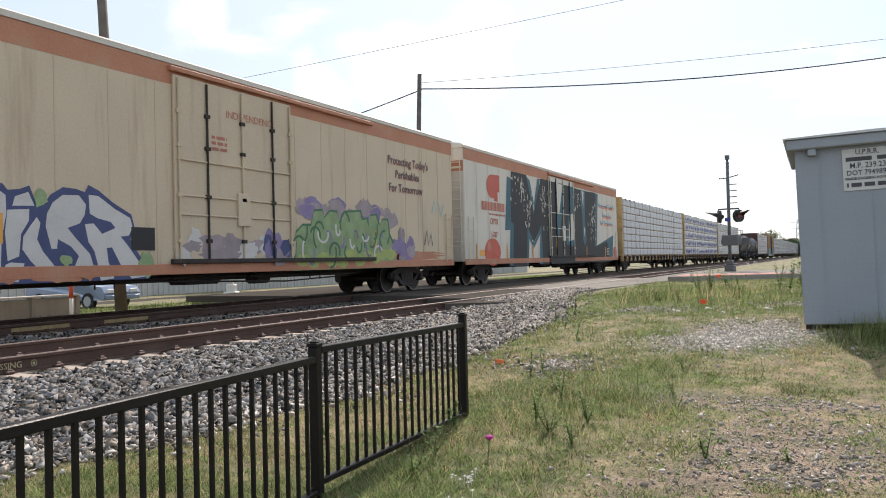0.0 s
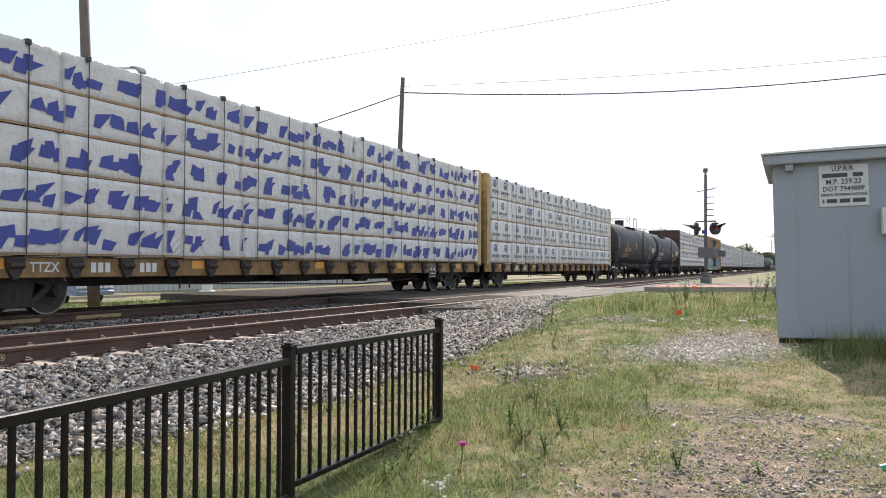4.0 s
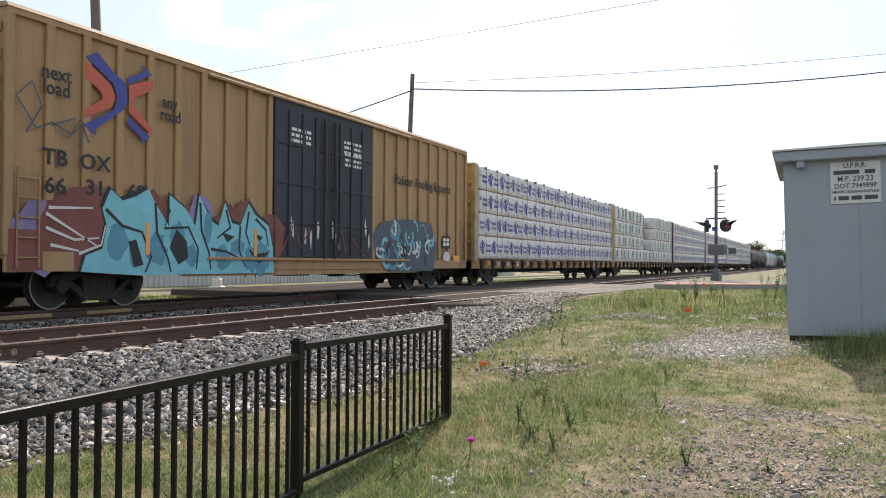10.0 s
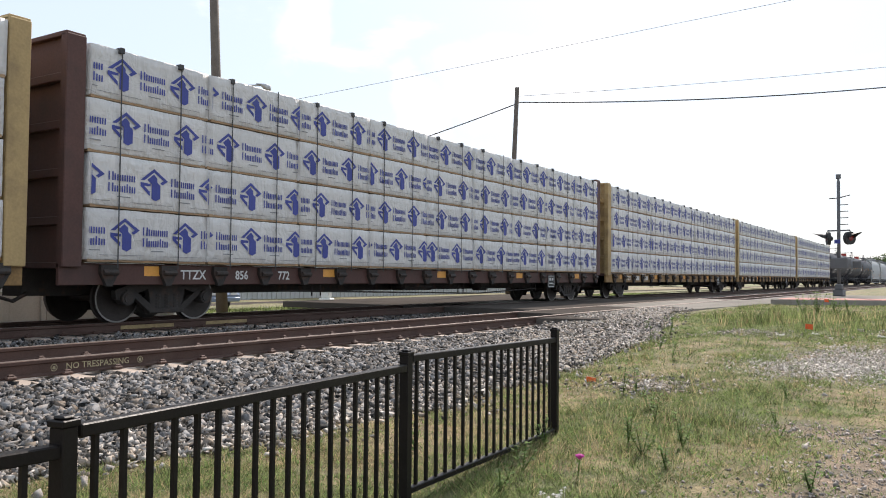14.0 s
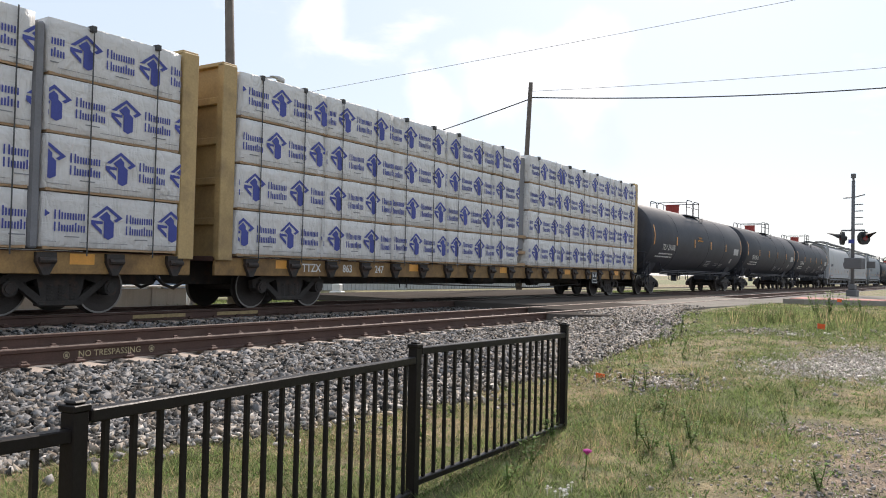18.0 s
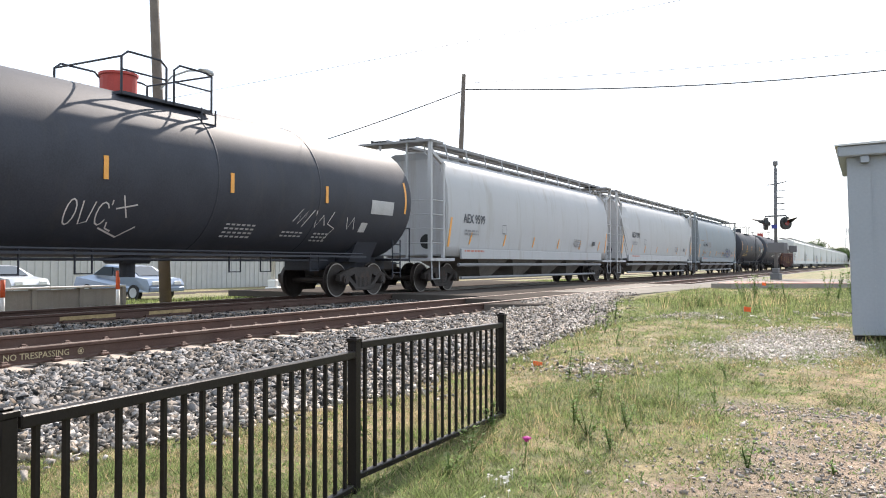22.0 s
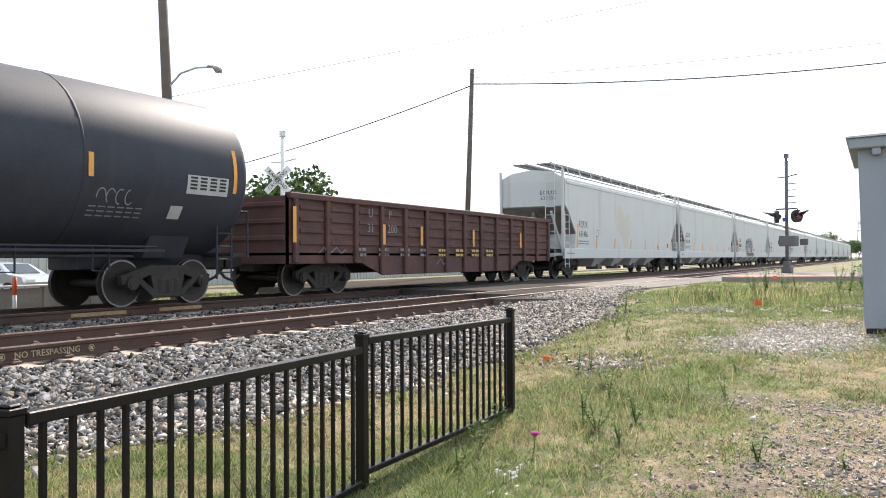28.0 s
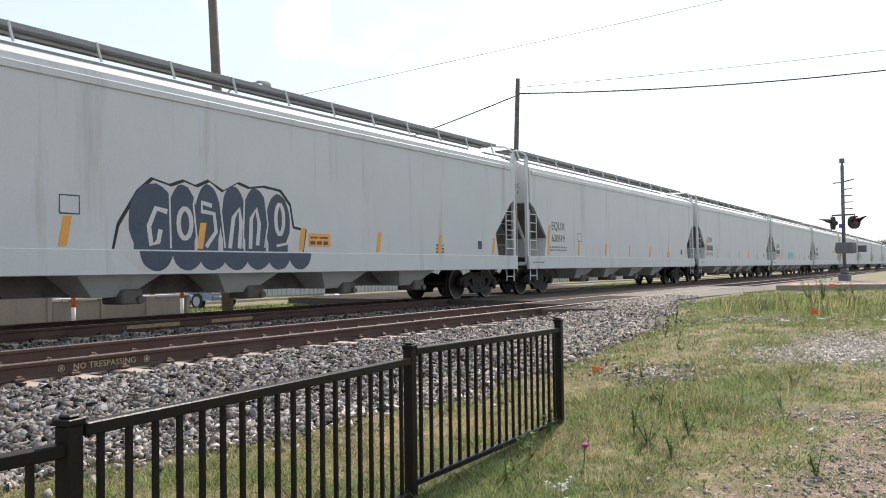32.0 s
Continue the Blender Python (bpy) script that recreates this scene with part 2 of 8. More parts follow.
M_GROUND = ground_material()
M_ROAD = mat("road_concrete", (0.27, 0.25, 0.222), 1.0, vary=0.18, scale=0.5, fine=30, bump=0.2, dirt=(0.20, 0.185, 0.165), dirt_amount=0.5, spec=0.0)
M_ASPHALT = mat("asphalt_apron", (0.085, 0.075, 0.067), 1.0, vary=0.3, scale=1, fine=50, bump=0.5, spec=0.0)
M_FENCE = mat("black_painted_steel", (0.014, 0.0115, 0.011), 0.36, 0.0, 0.3, 6, 80, 0.05, spec=0.16)
M_SHED = mat("grey_painted_steel", (0.275, 0.303, 0.34), 0.55, 0.0, 0.08, 1.2, 30, 0.06, dirt=(0.22, 0.22, 0.22), dirt_amount=0.12)
M_WHITE = mat("white_paint", (0.72, 0.72, 0.70), 0.6, vary=0.1)
M_DARK = mat("dark_gap", (0.02, 0.02, 0.02), 0.9)
M_WOODPOLE = mat("weathered_pole_wood", (0.11, 0.09, 0.075), 0.9, vary=0.4, scale=3, fine=40, bump=0.4)
M_GALV = mat("galvanised_steel", (0.42, 0.43, 0.44), 0.5, 0.4, 0.15)
M_WIRE = mat("wire", (0.06, 0.06, 0.065), 0.7, bump=0)
M_BLACKCAR = mat("black_tank_paint", (0.031, 0.0335, 0.043), 0.62, 0.0, 0.35, 1.2, 30, 0.08, spec=0.3, dirt=(0.055, 0.053, 0.055), dirt_amount=0.3, streak=True)
M_TRUCK = mat("sooty_cast_steel", (0.034, 0.029, 0.026), 0.8, 0.1, 0.5, 6, 50, 0.3, dirt=RUST, dirt_amount=0.3, dirt_scale=4)
M_WHEEL = mat("wheel_steel", (0.038, 0.03, 0.026), 0.6, 0.4, 0.4, 5, 50, 0.15)
M_WHEELRIM = mat("wheel_polished", (0.22, 0.21, 0.2), 0.4, 1.0, 0.15)
M_GREYHOP = mat("pale_grey_hopper_paint", (0.55, 0.565, 0.55), 0.6, 0.0, 0.06, 0.7, 25, 0.05, dirt=(0.36, 0.33, 0.28), dirt_amount=0.22, streak=True)
M_ROUNDHOP = mat("dusty_grey_hopper_paint", (0.40, 0.405, 0.415), 0.65, 0.0, 0.06, 0.7, 25, 0.05, dirt=(0.30, 0.27, 0.24), dirt_amount=0.3, streak=True)
M_BLUEHOP = mat("slate_grey_hopper_paint", (0.21, 0.24, 0.265), 0.65, 0.0, 0.08, 0.7, 25, 0.05, dirt=(0.25, 0.17, 0.11), dirt_amount=0.2, streak=True)
M_BEIGE = mat("beige_boxcar_paint", (0.56, 0.455, 0.325), 0.65, 0.0, 0.1, 0.8, 20, 0.08, dirt=(0.35, 0.25, 0.16), dirt_amount=0.25, streak=True)
M_CREAM = mat("cream_white_boxcar_paint", (0.60, 0.555, 0.48), 0.6, 0.0, 0.08, 0.8, 20, 0.06, dirt=(0.4, 0.33, 0.25), dirt_amount=0.2, streak=True)
M_ORANGE = mat("faded_orange_paint", (0.43, 0.185, 0.105), 0.65, 0.0, 0.18, 1.2, 20, 0.06, dirt=(0.42, 0.28, 0.18), dirt_amount=0.35)
M_OCHRE = mat("ochre_boxcar_paint", (0.35, 0.215, 0.098), 0.65, 0.0, 0.15, 0.8, 20, 0.08, dirt=(0.20, 0.12, 0.06), dirt_amount=0.5, streak=True)
M_YELLOW = mat("yellow_centrebeam_paint", (0.41, 0.285, 0.125), 0.6, 0.0, 0.2, 1.5, 25, 0.08, dirt=(0.14, 0.09, 0.05), dirt_amount=0.5)
M_YSILL = mat("grimy_yellow_sill", (0.34, 0.20, 0.07), 0.7, 0.0, 0.3, 2.5, 25, 0.1, dirt=(0.075, 0.042, 0.026), dirt_amount=1.15, dirt_scale=2.6)
M_GRATE = mat("weathered_grating", (0.23, 0.23, 0.235), 0.8, 0.0, 0.2)
# chute grime; the dark tone also paints shade on the flat hoppers' sheets
M_CHUTE = mat("chute_grime_and_shade", (0.15, 0.135, 0.12), 0.8, 0.0, 0.3, 2, 25, 0.1, dirt=(0.04, 0.03, 0.025), dirt_amount=0.4)
M_MAST = mat("dull_grey_mast", (0.115, 0.115, 0.12), 0.6, 0.1, 0.15)
M_BROWN = mat("brown_centrebeam_paint", (0.085, 0.038, 0.03), 0.7, 0.0, 0.25, 1.5, 25, 0.1, dirt=(0.05, 0.03, 0.025), dirt_amount=0.4)
M_GONDOLA = mat("rusty_gondola_paint", (0.08, 0.04, 0.037), 0.8, 0.0, 0.4, 1.5, 25, 0.2, dirt=(0.16, 0.07, 0.042), dirt_amount=0.6, dirt_scale=1.8)
def wrap_mat(name, color):
    """Woven plastic wrap: soft folds, sharp creases and a little grime."""
    m = mat(name, color, 0.42, 0.0, 0.08, 1.6, 12, 0.0, spec=0.4, dirt=(color[0] * 0.72, color[1] * 0.68, color[2] * 0.62), dirt_amount=0.12, dirt_scale=1.5)
    N, L = m.node_tree.nodes, m.node_tree.links
    tc = N.new("ShaderNodeTexCoord")
    last = None
    for scale, detail, stretch, gain in ((1.5, 2, (1, 1, 0.7), 1.3), (4.2, 2, (1, 0.7, 1.5), 0.35), (2.4, 2, (1, 1.6, 0.5), 0.8)):
        mp = N.new("ShaderNodeMapping"); mp.inputs["Scale"].default_value = stretch
        n = N.new("ShaderNodeTexNoise"); n.inputs["Scale"].default_value, n.inputs["Detail"].default_value, n.inputs["Distortion"].default_value = scale, detail, 1.2
        L.new(tc.outputs["Object"], mp.inputs["Vector"]); L.new(mp.outputs[0], n.inputs["Vector"])
        q = N.new("ShaderNodeMath"); q.operation = "SUBTRACT"; q.inputs[1].default_value = 0.5
        r = N.new("ShaderNodeMath"); r.operation = "ABSOLUTE"
        s = N.new("ShaderNodeMath"); s.operation = "MULTIPLY"; s.inputs[1].default_value = gain
        L.new(n.outputs["Fac"], q.inputs[0]); L.new(q.outputs[0], r.inputs[0]); L.new(r.outputs[0], s.inputs[0])
        if last is None:
            last = s.outputs[0]
        else:
            a = N.new("ShaderNodeMath"); a.operation = "ADD"
            L.new(last, a.inputs[0]); L.new(s.outputs[0], a.inputs[1]); last = a.outputs[0]
    bp = N.new("ShaderNodeBump"); bp.inputs["Strength"].default_value = 0.8; bp.inputs["Distance"].default_value = 0.085
    L.new(last, bp.inputs["Height"]); L.new(bp.outputs[0], N["Principled BSDF"].inputs["Normal"])
    return m


M_WRAP = wrap_mat("white_lumber_wrap", (0.60, 0.58, 0.56))
M_WRAP2 = wrap_mat("silver_grey_lumber_wrap", (0.54, 0.535, 0.55))
M_LUMBER = mat("raw_lumber", (0.33, 0.215, 0.12), 0.8, 0.0, 0.3, 5, 60, 0.2)
M_STRAP = mat("dark_strap", (0.05, 0.05, 0.05), 0.7, bump=0)
M_REFL = mat("yellow_reflector", (0.72, 0.33, 0.06), 0.5, vary=0.15)
M_RED = mat("red_paint", (0.35, 0.04, 0.03), 0.6, vary=0.2)
M_BLUEINK = mat("blue_ink", (0.045, 0.06, 0.27), 0.6, vary=0.15)
M_GREENINK = mat("green_ink", (0.035, 0.16, 0.12), 0.6, vary=0.15)
M_REDINK = mat("red_ink", (0.50, 0.10, 0.06), 0.6, vary=0.15)
M_BLACKINK = mat("black_ink", (0.018, 0.018, 0.02), 0.65, vary=0.3)
M_PALEPAINT = mat("chalky_white_stencil", (0.5, 0.5, 0.48), 0.7, vary=0.2)
M_WORDINK = mat("dark_slate_ink", (0.055, 0.058, 0.085), 0.6, vary=0.2)
M_GREYINK = mat("grey_ink", (0.2, 0.2, 0.21), 0.65)
M_TEAL = mat("teal_spray", (0.028, 0.105, 0.14), 0.6, vary=0.2)
M_LBLUE = mat("pale_blue_spray", (0.16, 0.42, 0.48), 0.6, vary=0.25)
M_GREENSP = mat("green_spray", (0.24, 0.33, 0.16), 0.6, vary=0.35)
M_PURPLE = mat("purple_spray", (0.20, 0.155, 0.29), 0.6, vary=0.35)
M_SLATESP = mat("slate_spray", (0.055, 0.075, 0.10), 0.6, vary=0.2)
# ---- building tools ----
import functools


class Shape:
    """Collects corners and faces of one mesh."""
    def __init__(self):
        self.v, self.f = [], []

    def box(self, x0, x1, y0, y1, z0, z1, c=0.0):
        n = len(self.v)
        if not c:
            self.v += [(x, y, z) for z in (z0, z1) for y in (y0, y1) for x in (x0, x1)]
            self.f += [tuple(n + i for i in q) for q in ((0, 2, 3, 1), (4, 5, 7, 6), (0, 1, 5, 4), (2, 6, 7, 3), (0, 4, 6, 2), (1, 3, 7, 5))]
            return self
        # chamfered: each corner gives three points
        ids = {}
        for i, x in enumerate((x0, x1)):
            for j, y in enumerate((y0, y1)):
                for k, z in enumerate((z0, z1)):
                    sx, sy, sz = (1, -1)[i] * c, (1, -1)[j] * c, (1, -1)[k] * c
                    for a, p in enumerate(((x, y + sy, z + sz), (x + sx, y, z + sz), (x + sx, y + sy, z))):
                        ids[i, j, k, a] = len(self.v)
                        self.v.append(p)
        q = ids
        for s in (0, 1):
            fx = [q[s, 0, 0, 0], q[s, 0, 1, 0], q[s, 1, 1, 0], q[s, 1, 0, 0]]
            fy = [q[0, s, 0, 1], q[1, s, 0, 1], q[1, s, 1, 1], q[0, s, 1, 1]]
            fz = [q[0, 0, s, 2], q[0, 1, s, 2], q[1, 1, s, 2], q[1, 0, s, 2]]
            for f in (fx, fy, fz):
                self.f.append(tuple(f if s == 0 else f[::-1]))
        for a in (0, 1):
            for b in (0, 1):
                flip = (a + b) % 2
                e1 = [q[0, a, b, 1], q[0, a, b, 2], q[1, a, b, 2], q[1, a, b, 1]]
                e2 = [q[a, 0, b, 2], q[a, 0, b, 0], q[a, 1, b, 0], q[a, 1, b, 2]]
                e3 = [q[a, b, 0, 0], q[a, b, 0, 1], q[a, b, 1, 1], q[a, b, 1, 0]]
                for e in (e1, e2, e3):
                    self.f.append(tuple(e[::-1] if flip else e))
                for k in (0, 1):
                    t = [q[a, b, k, 0], q[a, b, k, 1], q[a, b, k, 2]]
                    self.f.append(tuple(t))
        return self

    def loop(self, rings, caps=True, closed=True):
        """Skin between rings of equally many points."""
        n, k = len(self.v), len(rings[0])
        for r in rings:
            self.v += [tuple(p) for p in r]
        for i in range(len(rings) - 1):
            for j in range(k if closed else k - 1):
                j2 = (j + 1) % k
                self.f.append((n + i * k + j, n + i * k + j2, n + (i + 1) * k + j2, n + (i + 1) * k + j))
        if caps:
            self.f.append(tuple(n + j for j in range(k))[::-1])
            self.f.append(tuple(n + (len(rings) - 1) * k + j for j in range(k)))
        return self

    def rod(self, a, b, r, k=8, r2=None):
        a, b = Vector(a), Vector(b)
        d = (b - a).normalized()
        u = d.orthogonal().normalized()
        w = d.cross(u)
        rings = [[p + (u * math.cos(2 * math.pi * j / k) + w * math.sin(2 * math.pi * j / k)) * rr for j in range(k)]
                 for p, rr in ((a, r), (b, r if r2 is None else r2))]
        return self.loop(rings)

    def path(self, pts, r, k=6):
        """One bent tube through the points."""
        pts = [Vector(q) for q in pts]
        rings, u = [], None
        for i, q in enumerate(pts):
            d = (pts[min(i + 1, len(pts) - 1)] - pts[max(i - 1, 0)]).normalized()
            u = d.orthogonal() if u is None else u - d * u.dot(d)
            u = u.normalized()
            w = d.cross(u)
            rings.append([q + (u * math.cos(2 * math.pi * j / k) + w * math.sin(2 * math.pi * j / k)) * r for j in range(k)])
        return self.loop(rings)

    def prism(self, outline, axis, lo, hi):
        """An outline in the two other axes, drawn out along axis from lo to hi."""
        def at(p, h):
            q = list(p)
            q.insert("xyz".index(axis), h)
            return q
        return self.loop([[at(p, lo) for p in outline], [at(p, hi) for p in outline]])

    def mesh(self, name):
        me = bpy.data.meshes.new(name)
        me.from_pydata(self.v, [], self.f)
        bm = bmesh.new()
        bm.from_mesh(me)
        bmesh.ops.recalc_face_normals(bm, faces=bm.faces)
        bm.to_mesh(me)
        bm.free()
        return me


def part(name, shape, material, parent=None, label="", smooth=False, m=None):
    me = shape if isinstance(shape, bpy.types.Mesh) else shape.mesh(name)
    if material and not me.materials:
        me.materials.append(material)
    if smooth:
        for p in me.polygons:
            p.use_smooth = True
    ob = new(name, me)
    if parent:
        ob.parent = parent
    if m is not None:
        ob.matrix_basis = m
    if label:
        tagged(ob, label)
    return ob


def thing(name, label, category, m=None, group="", kind=""):
    ob = new(name)
    if m is not None:
        ob.matrix_basis = m
    return tagged(ob, label, category, group, kind)


def words(text, size, material, parent, m, name="lettering", squash=1.0, thick=0.004, bold=0.0):
    """Lettering as a thin mesh in the local xy plane, turned by m."""
    cu = bpy.data.curves.new("text", "FONT")
    cu.body, cu.size, cu.extrude, cu.offset, cu.resolution_u = text, size, thick / 2, bold, 2
    cu.align_x, cu.align_y = "CENTER", "CENTER"
    ob = bpy.data.objects.new("text", cu)
    me = bpy.data.meshes.new_from_object(ob)
    bpy.data.objects.remove(ob)
    if squash != 1.0:
        me.transform(Matrix.Diagonal((squash, 1, 1, 1)))
    me.materials.clear()
    return part(name, me, material, parent, m=m)


SIDE = Matrix(((0, 0, 1, 0), (1, 0, 0, 0), (0, 1, 0, 0), (0, 0, 0, 1)))   # local xy plane onto a car's near side (y, z), facing +x


def on_side(x, y, z):
    return Matrix.Translation((x, y, z)) @ SIDE


def flat(polys, x, thick=0.004):
    """Thin shapes on a side: outlines of (y, z) at x."""
    s = Shape()
    for i, p in enumerate(polys):
        n = len(s.v)
        s.v += [(x + 0.0003 * (i % 8), a, b) for a, b in p]
        s.f.append(tuple(range(n, n + len(p))))
    return s
# ---- ground ----
def smooth(a, b, x):
    u = min(1.0, max(0.0, (x - a) / (b - a)))
    return u * u * (3 - 2 * u)


def ground_z(x, y):
    near = -0.25 + 0.22 * smooth(6.5, 14, y)
    z = near
    if x < -3:
        low = -0.30 + 0.265 * smooth(13.5, 18.5, y) * smooth(-8.2, -7.4, x)
        z = near + (low - near) * smooth(-3.2, -5.0, x)
    if x < -15:
        z = -0.30 - 0.33 * smooth(-19.5, -27, x)
    z += 0.025 * noise.noise((x * 0.7, y * 0.7, 3)) * (1 if y < 60 else 0)
    return z


def axis(lo, hi, fine_lo, fine_hi, step):
    out = list(np.arange(fine_lo, fine_hi + 1e-6, step))
    d, v = step, fine_hi
    while v < hi:
        d *= 1.5
        v += d
        out.append(v)
    d, v = step, fine_lo
    while v > lo:
        d *= 1.5
        v -= d
        out.insert(0, v)
    return out


# bare, stony places on the verge: middle, radii, strength
BARE = ((-0.83, 11.4, 0.75, 1.5, 1.25), (-1.5, 10.3, 0.6, 1.0, 0.95), (-1.05, 6.65, 0.35, 0.3, 0.9), (-0.65, 6.9, 0.45, 0.3, 0.8), (0.0, 6.75, 0.55, 0.25, 0.9), (-0.05, 4.8, 0.4, 0.4, 0.95), (-0.52, 4.75, 0.35, 0.45, 0.9),
        (-0.9, 4.1, 0.45, 0.35, 0.9), (-0.28, 5.7, 0.6, 0.45, 0.9), (0.55, 4.85, 0.3, 0.5, 0.85), (-2.75, 8.3, 0.45, 0.5, 0.9), (-2.95, 14.7, 1.0, 0.7, 0.95), (-0.66, 16.35, 0.6, 0.6, 0.8), (0.2, 8.0, 0.5, 0.35, 0.6), (-1.7, 11.6, 0.5, 0.6, 0.7))


def bareness(x, y):
    """How bare the verge is: the pale gravel pad by the shed and the stony places in front of it."""
    b = 0.0
    for cx, cy, rx, ry, s in BARE:
        d = ((x - cx) / rx) ** 2 + ((y - cy) / ry) ** 2
        if d < 6:
            b += s * math.exp(-d)
    front = smooth(-1.3, -0.3, x) * (1 - smooth(6.5, 8.5, y))
    return 0.85 * b - 0.14 + 0.20 * front + 0.55 * noise.noise((x * 1.1, y * 1.1, 11)) + 0.5 * noise.noise((x * 3.3, y * 3.3, 4))


def greenness(x, y):
    g = 0.50 + 0.6 * noise.noise((x * 0.5, y * 0.5, 5)) + 0.55 * noise.noise((x * 1.7, y * 1.7, 8)) + 0.5 * noise.noise((x * 4.5, y * 4.5, 7))
    g += 0.55 * (1 - smooth(-2.1, -1.0, x)) * smooth(-3.0, -2.4, x) * (1 - smooth(8.0, 11, y))
    g += 0.55 * math.exp(-((y - 17) / 4.5) ** 2 - ((x + 2.0) / 3.2) ** 2)
    g += 0.2 * smooth(13, 20, y) - 0.22 * smooth(-1.0, 0.6, x) * (1 - smooth(7, 11, y))
    return g


gx, gy = axis(-3000, 3000, -8, 9, 0.14), axis(-3000, 3000, -3, 32, 0.16)
gs = Shape()
gs.v = [(x, y, ground_z(x, y)) for y in gy for x in gx]
nx = len(gx)
gs.f = [(j * nx + i, j * nx + i + 1, (j + 1) * nx + i + 1, (j + 1) * nx + i) for j in range(len(gy) - 1) for i in range(nx - 1)]
ground = tagged(part("ground", gs, M_GROUND, smooth=True), "dry yellow-green grass verge with bare gravelly patches", "ground", kind="structure")
cover = ground.data.attributes.new("cover", "FLOAT_VECTOR", "POINT")
cover.data.foreach_set("vector", np.array([(greenness(v.co.x, v.co.y), bareness(v.co.x, v.co.y), 0.0) for v in ground.data.vertices], dtype=np.float32).reshape(-1))

# ---- ballast bed ----
BALLAST_EDGE = [(-40, -4.6), (0, -4.7), (3.2, -4.3), (4.7, -3.75), (8.2, -3.7), (14.6, -4.5), (20, -5.9), (25.5, -7.3), (60, -7.3), (600, -7.3)]


def ballast_edge(y):
    for (y0, x0), (y1, x1) in zip(BALLAST_EDGE, BALLAST_EDGE[1:]):
        if y <= y1:
            return x0 + (x1 - x0) * (y - y0) / (y1 - y0) + 0.25 * noise.noise((y * 0.9, 7, 1))
    return -7.3


def ballast_z(x, y):
    e = ballast_edge(y)
    if x > -7.25:
        u = (x + 7.25) / (e + 7.25 + 1e-6)
        z = -0.215 + (ground_z(e, y) - 0.02 + 0.215) * smooth(0, 1, u)
    elif x < -16:
        z = -0.215 - 0.12 * smooth(-16, -17.3, x)
    else:
        z = -0.215
    if x > -7.95:
        z += (-0.03 - z) * smooth(15.0, 19.0, y)      # ramps up to the crossing
    return z + 0.012 * noise.noise((x * 3, y * 3, 0))


bs = Shape()
by = axis(-300, 600, -3, 30, 0.4)
cols = 26
for y in by:
    e = ballast_edge(y)
    for i in range(cols):
        x = -17.4 + (e + 17.4) * i / (cols - 1)
        bs.v.append((x, y, ballast_z(x, y)))
bs.f = [(j * cols + i, j * cols + i + 1, (j + 1) * cols + i + 1, (j + 1) * cols + i) for j in range(len(by) - 1) for i in range(cols - 1)]
tagged(part("ballast_bed", bs, M_BALLAST_BED, smooth=True), "grey crushed stone ballast bed under two tracks", "ballast", kind="structure")

# loose stones on it
SHARD = np.array([(x, y, z) for z in (-0.8, 0.8) for y in (-1, 1) for x in (-1, 1)]) * 0.62
SHARDF = np.array([(0, 2, 3), (0, 3, 1), (4, 5, 7), (4, 7, 6), (0, 1, 5), (0, 5, 4), (2, 6, 7), (2, 7, 3), (0, 4, 6), (0, 6, 2), (1, 3, 7), (1, 7, 5)])


def stones(name, spots, size, material, label, category, scales=None):
    rng = np.random.default_rng(5)
    n = len(spots)
    c = np.array(spots)
    s = size * rng.uniform(0.35, 1.35, (n, 1, 1)) * rng.uniform(0.35, 1.45, (n, 1, 3))
    if scales is not None:
        s = s * np.array(scales).reshape(n, 1, 1)
    v = SHARD[None] * s * rng.uniform(0.15, 1.4, (n, 8, 3))
    a, b = rng.uniform(0, 6.28, n), rng.uniform(-1.2, 1.2, n)
    ca, sa, cb, sb = np.cos(a), np.sin(a), np.cos(b), np.sin(b)
    R = np.zeros((n, 3, 3))
    R[:, 0, 0], R[:, 0, 1], R[:, 1, 0], R[:, 1, 1], R[:, 2, 2] = ca, -sa, sa, ca, 1
    T = np.zeros((n, 3, 3))
    T[:, 0, 0], T[:, 1, 1], T[:, 1, 2], T[:, 2, 1], T[:, 2, 2] = 1, cb, -sb, sb, cb
    v = np.einsum("nij,nkj->nki", np.einsum("nij,njk->nik", R, T), v) + c[:, None]
    f = (SHARDF[None] + 8 * np.arange(n)[:, None, None]).reshape(-1, 3)
    me = bpy.data.meshes.new(name)
    me.vertices.add(n * 8); me.vertices.foreach_set("co", v.reshape(-1).astype(np.float32))
    me.loops.add(len(f) * 3); me.loops.foreach_set("vertex_index", f.reshape(-1).astype(np.int32))
    me.polygons.add(len(f)); me.polygons.foreach_set("loop_start", np.arange(0, len(f) * 3, 3, dtype=np.int32))
    me.update(calc_edges=True)
    return tagged(part(name, me, material), label, category, kind="stuff")


rs = random.Random(11)
spots, scales, fine_spots, fine_scales = [], [], [], []
for k in range(80000):
    y = 0.2 + 25 * rs.random() ** 1.6
    e = ballast_edge(y)
    x = -7.75 + (e + 0.4 + 7.75) * rs.random()
    if x < -7.5 and 0 < y < 18.6 and abs((y - 1.46 + 0.305) % 0.61 - 0.305) < 0.125:
        continue        # the tie ends lie open
    if x > e - 0.2 and rs.random() < min(0.97, 0.72 + 0.6 * (x - e + 0.2) ** 0.7):
        continue
    p = (x, y, max(ballast_z(min(x, e), y), ground_z(x, y) if x > e - 0.1 else -9) + 0.014 + 0.022 * rs.random())
    if x + 0.5 * rs.gauss(0, 0.6) < e - 0.85 - 2.0 * smooth(8, 13, y):      # coarse stone by the rail, dark for a slope turned from the sun; paler fines towards the grass
        spots.append(p)
        scales.append(1.0)
    else:
        fine_spots.append(p)
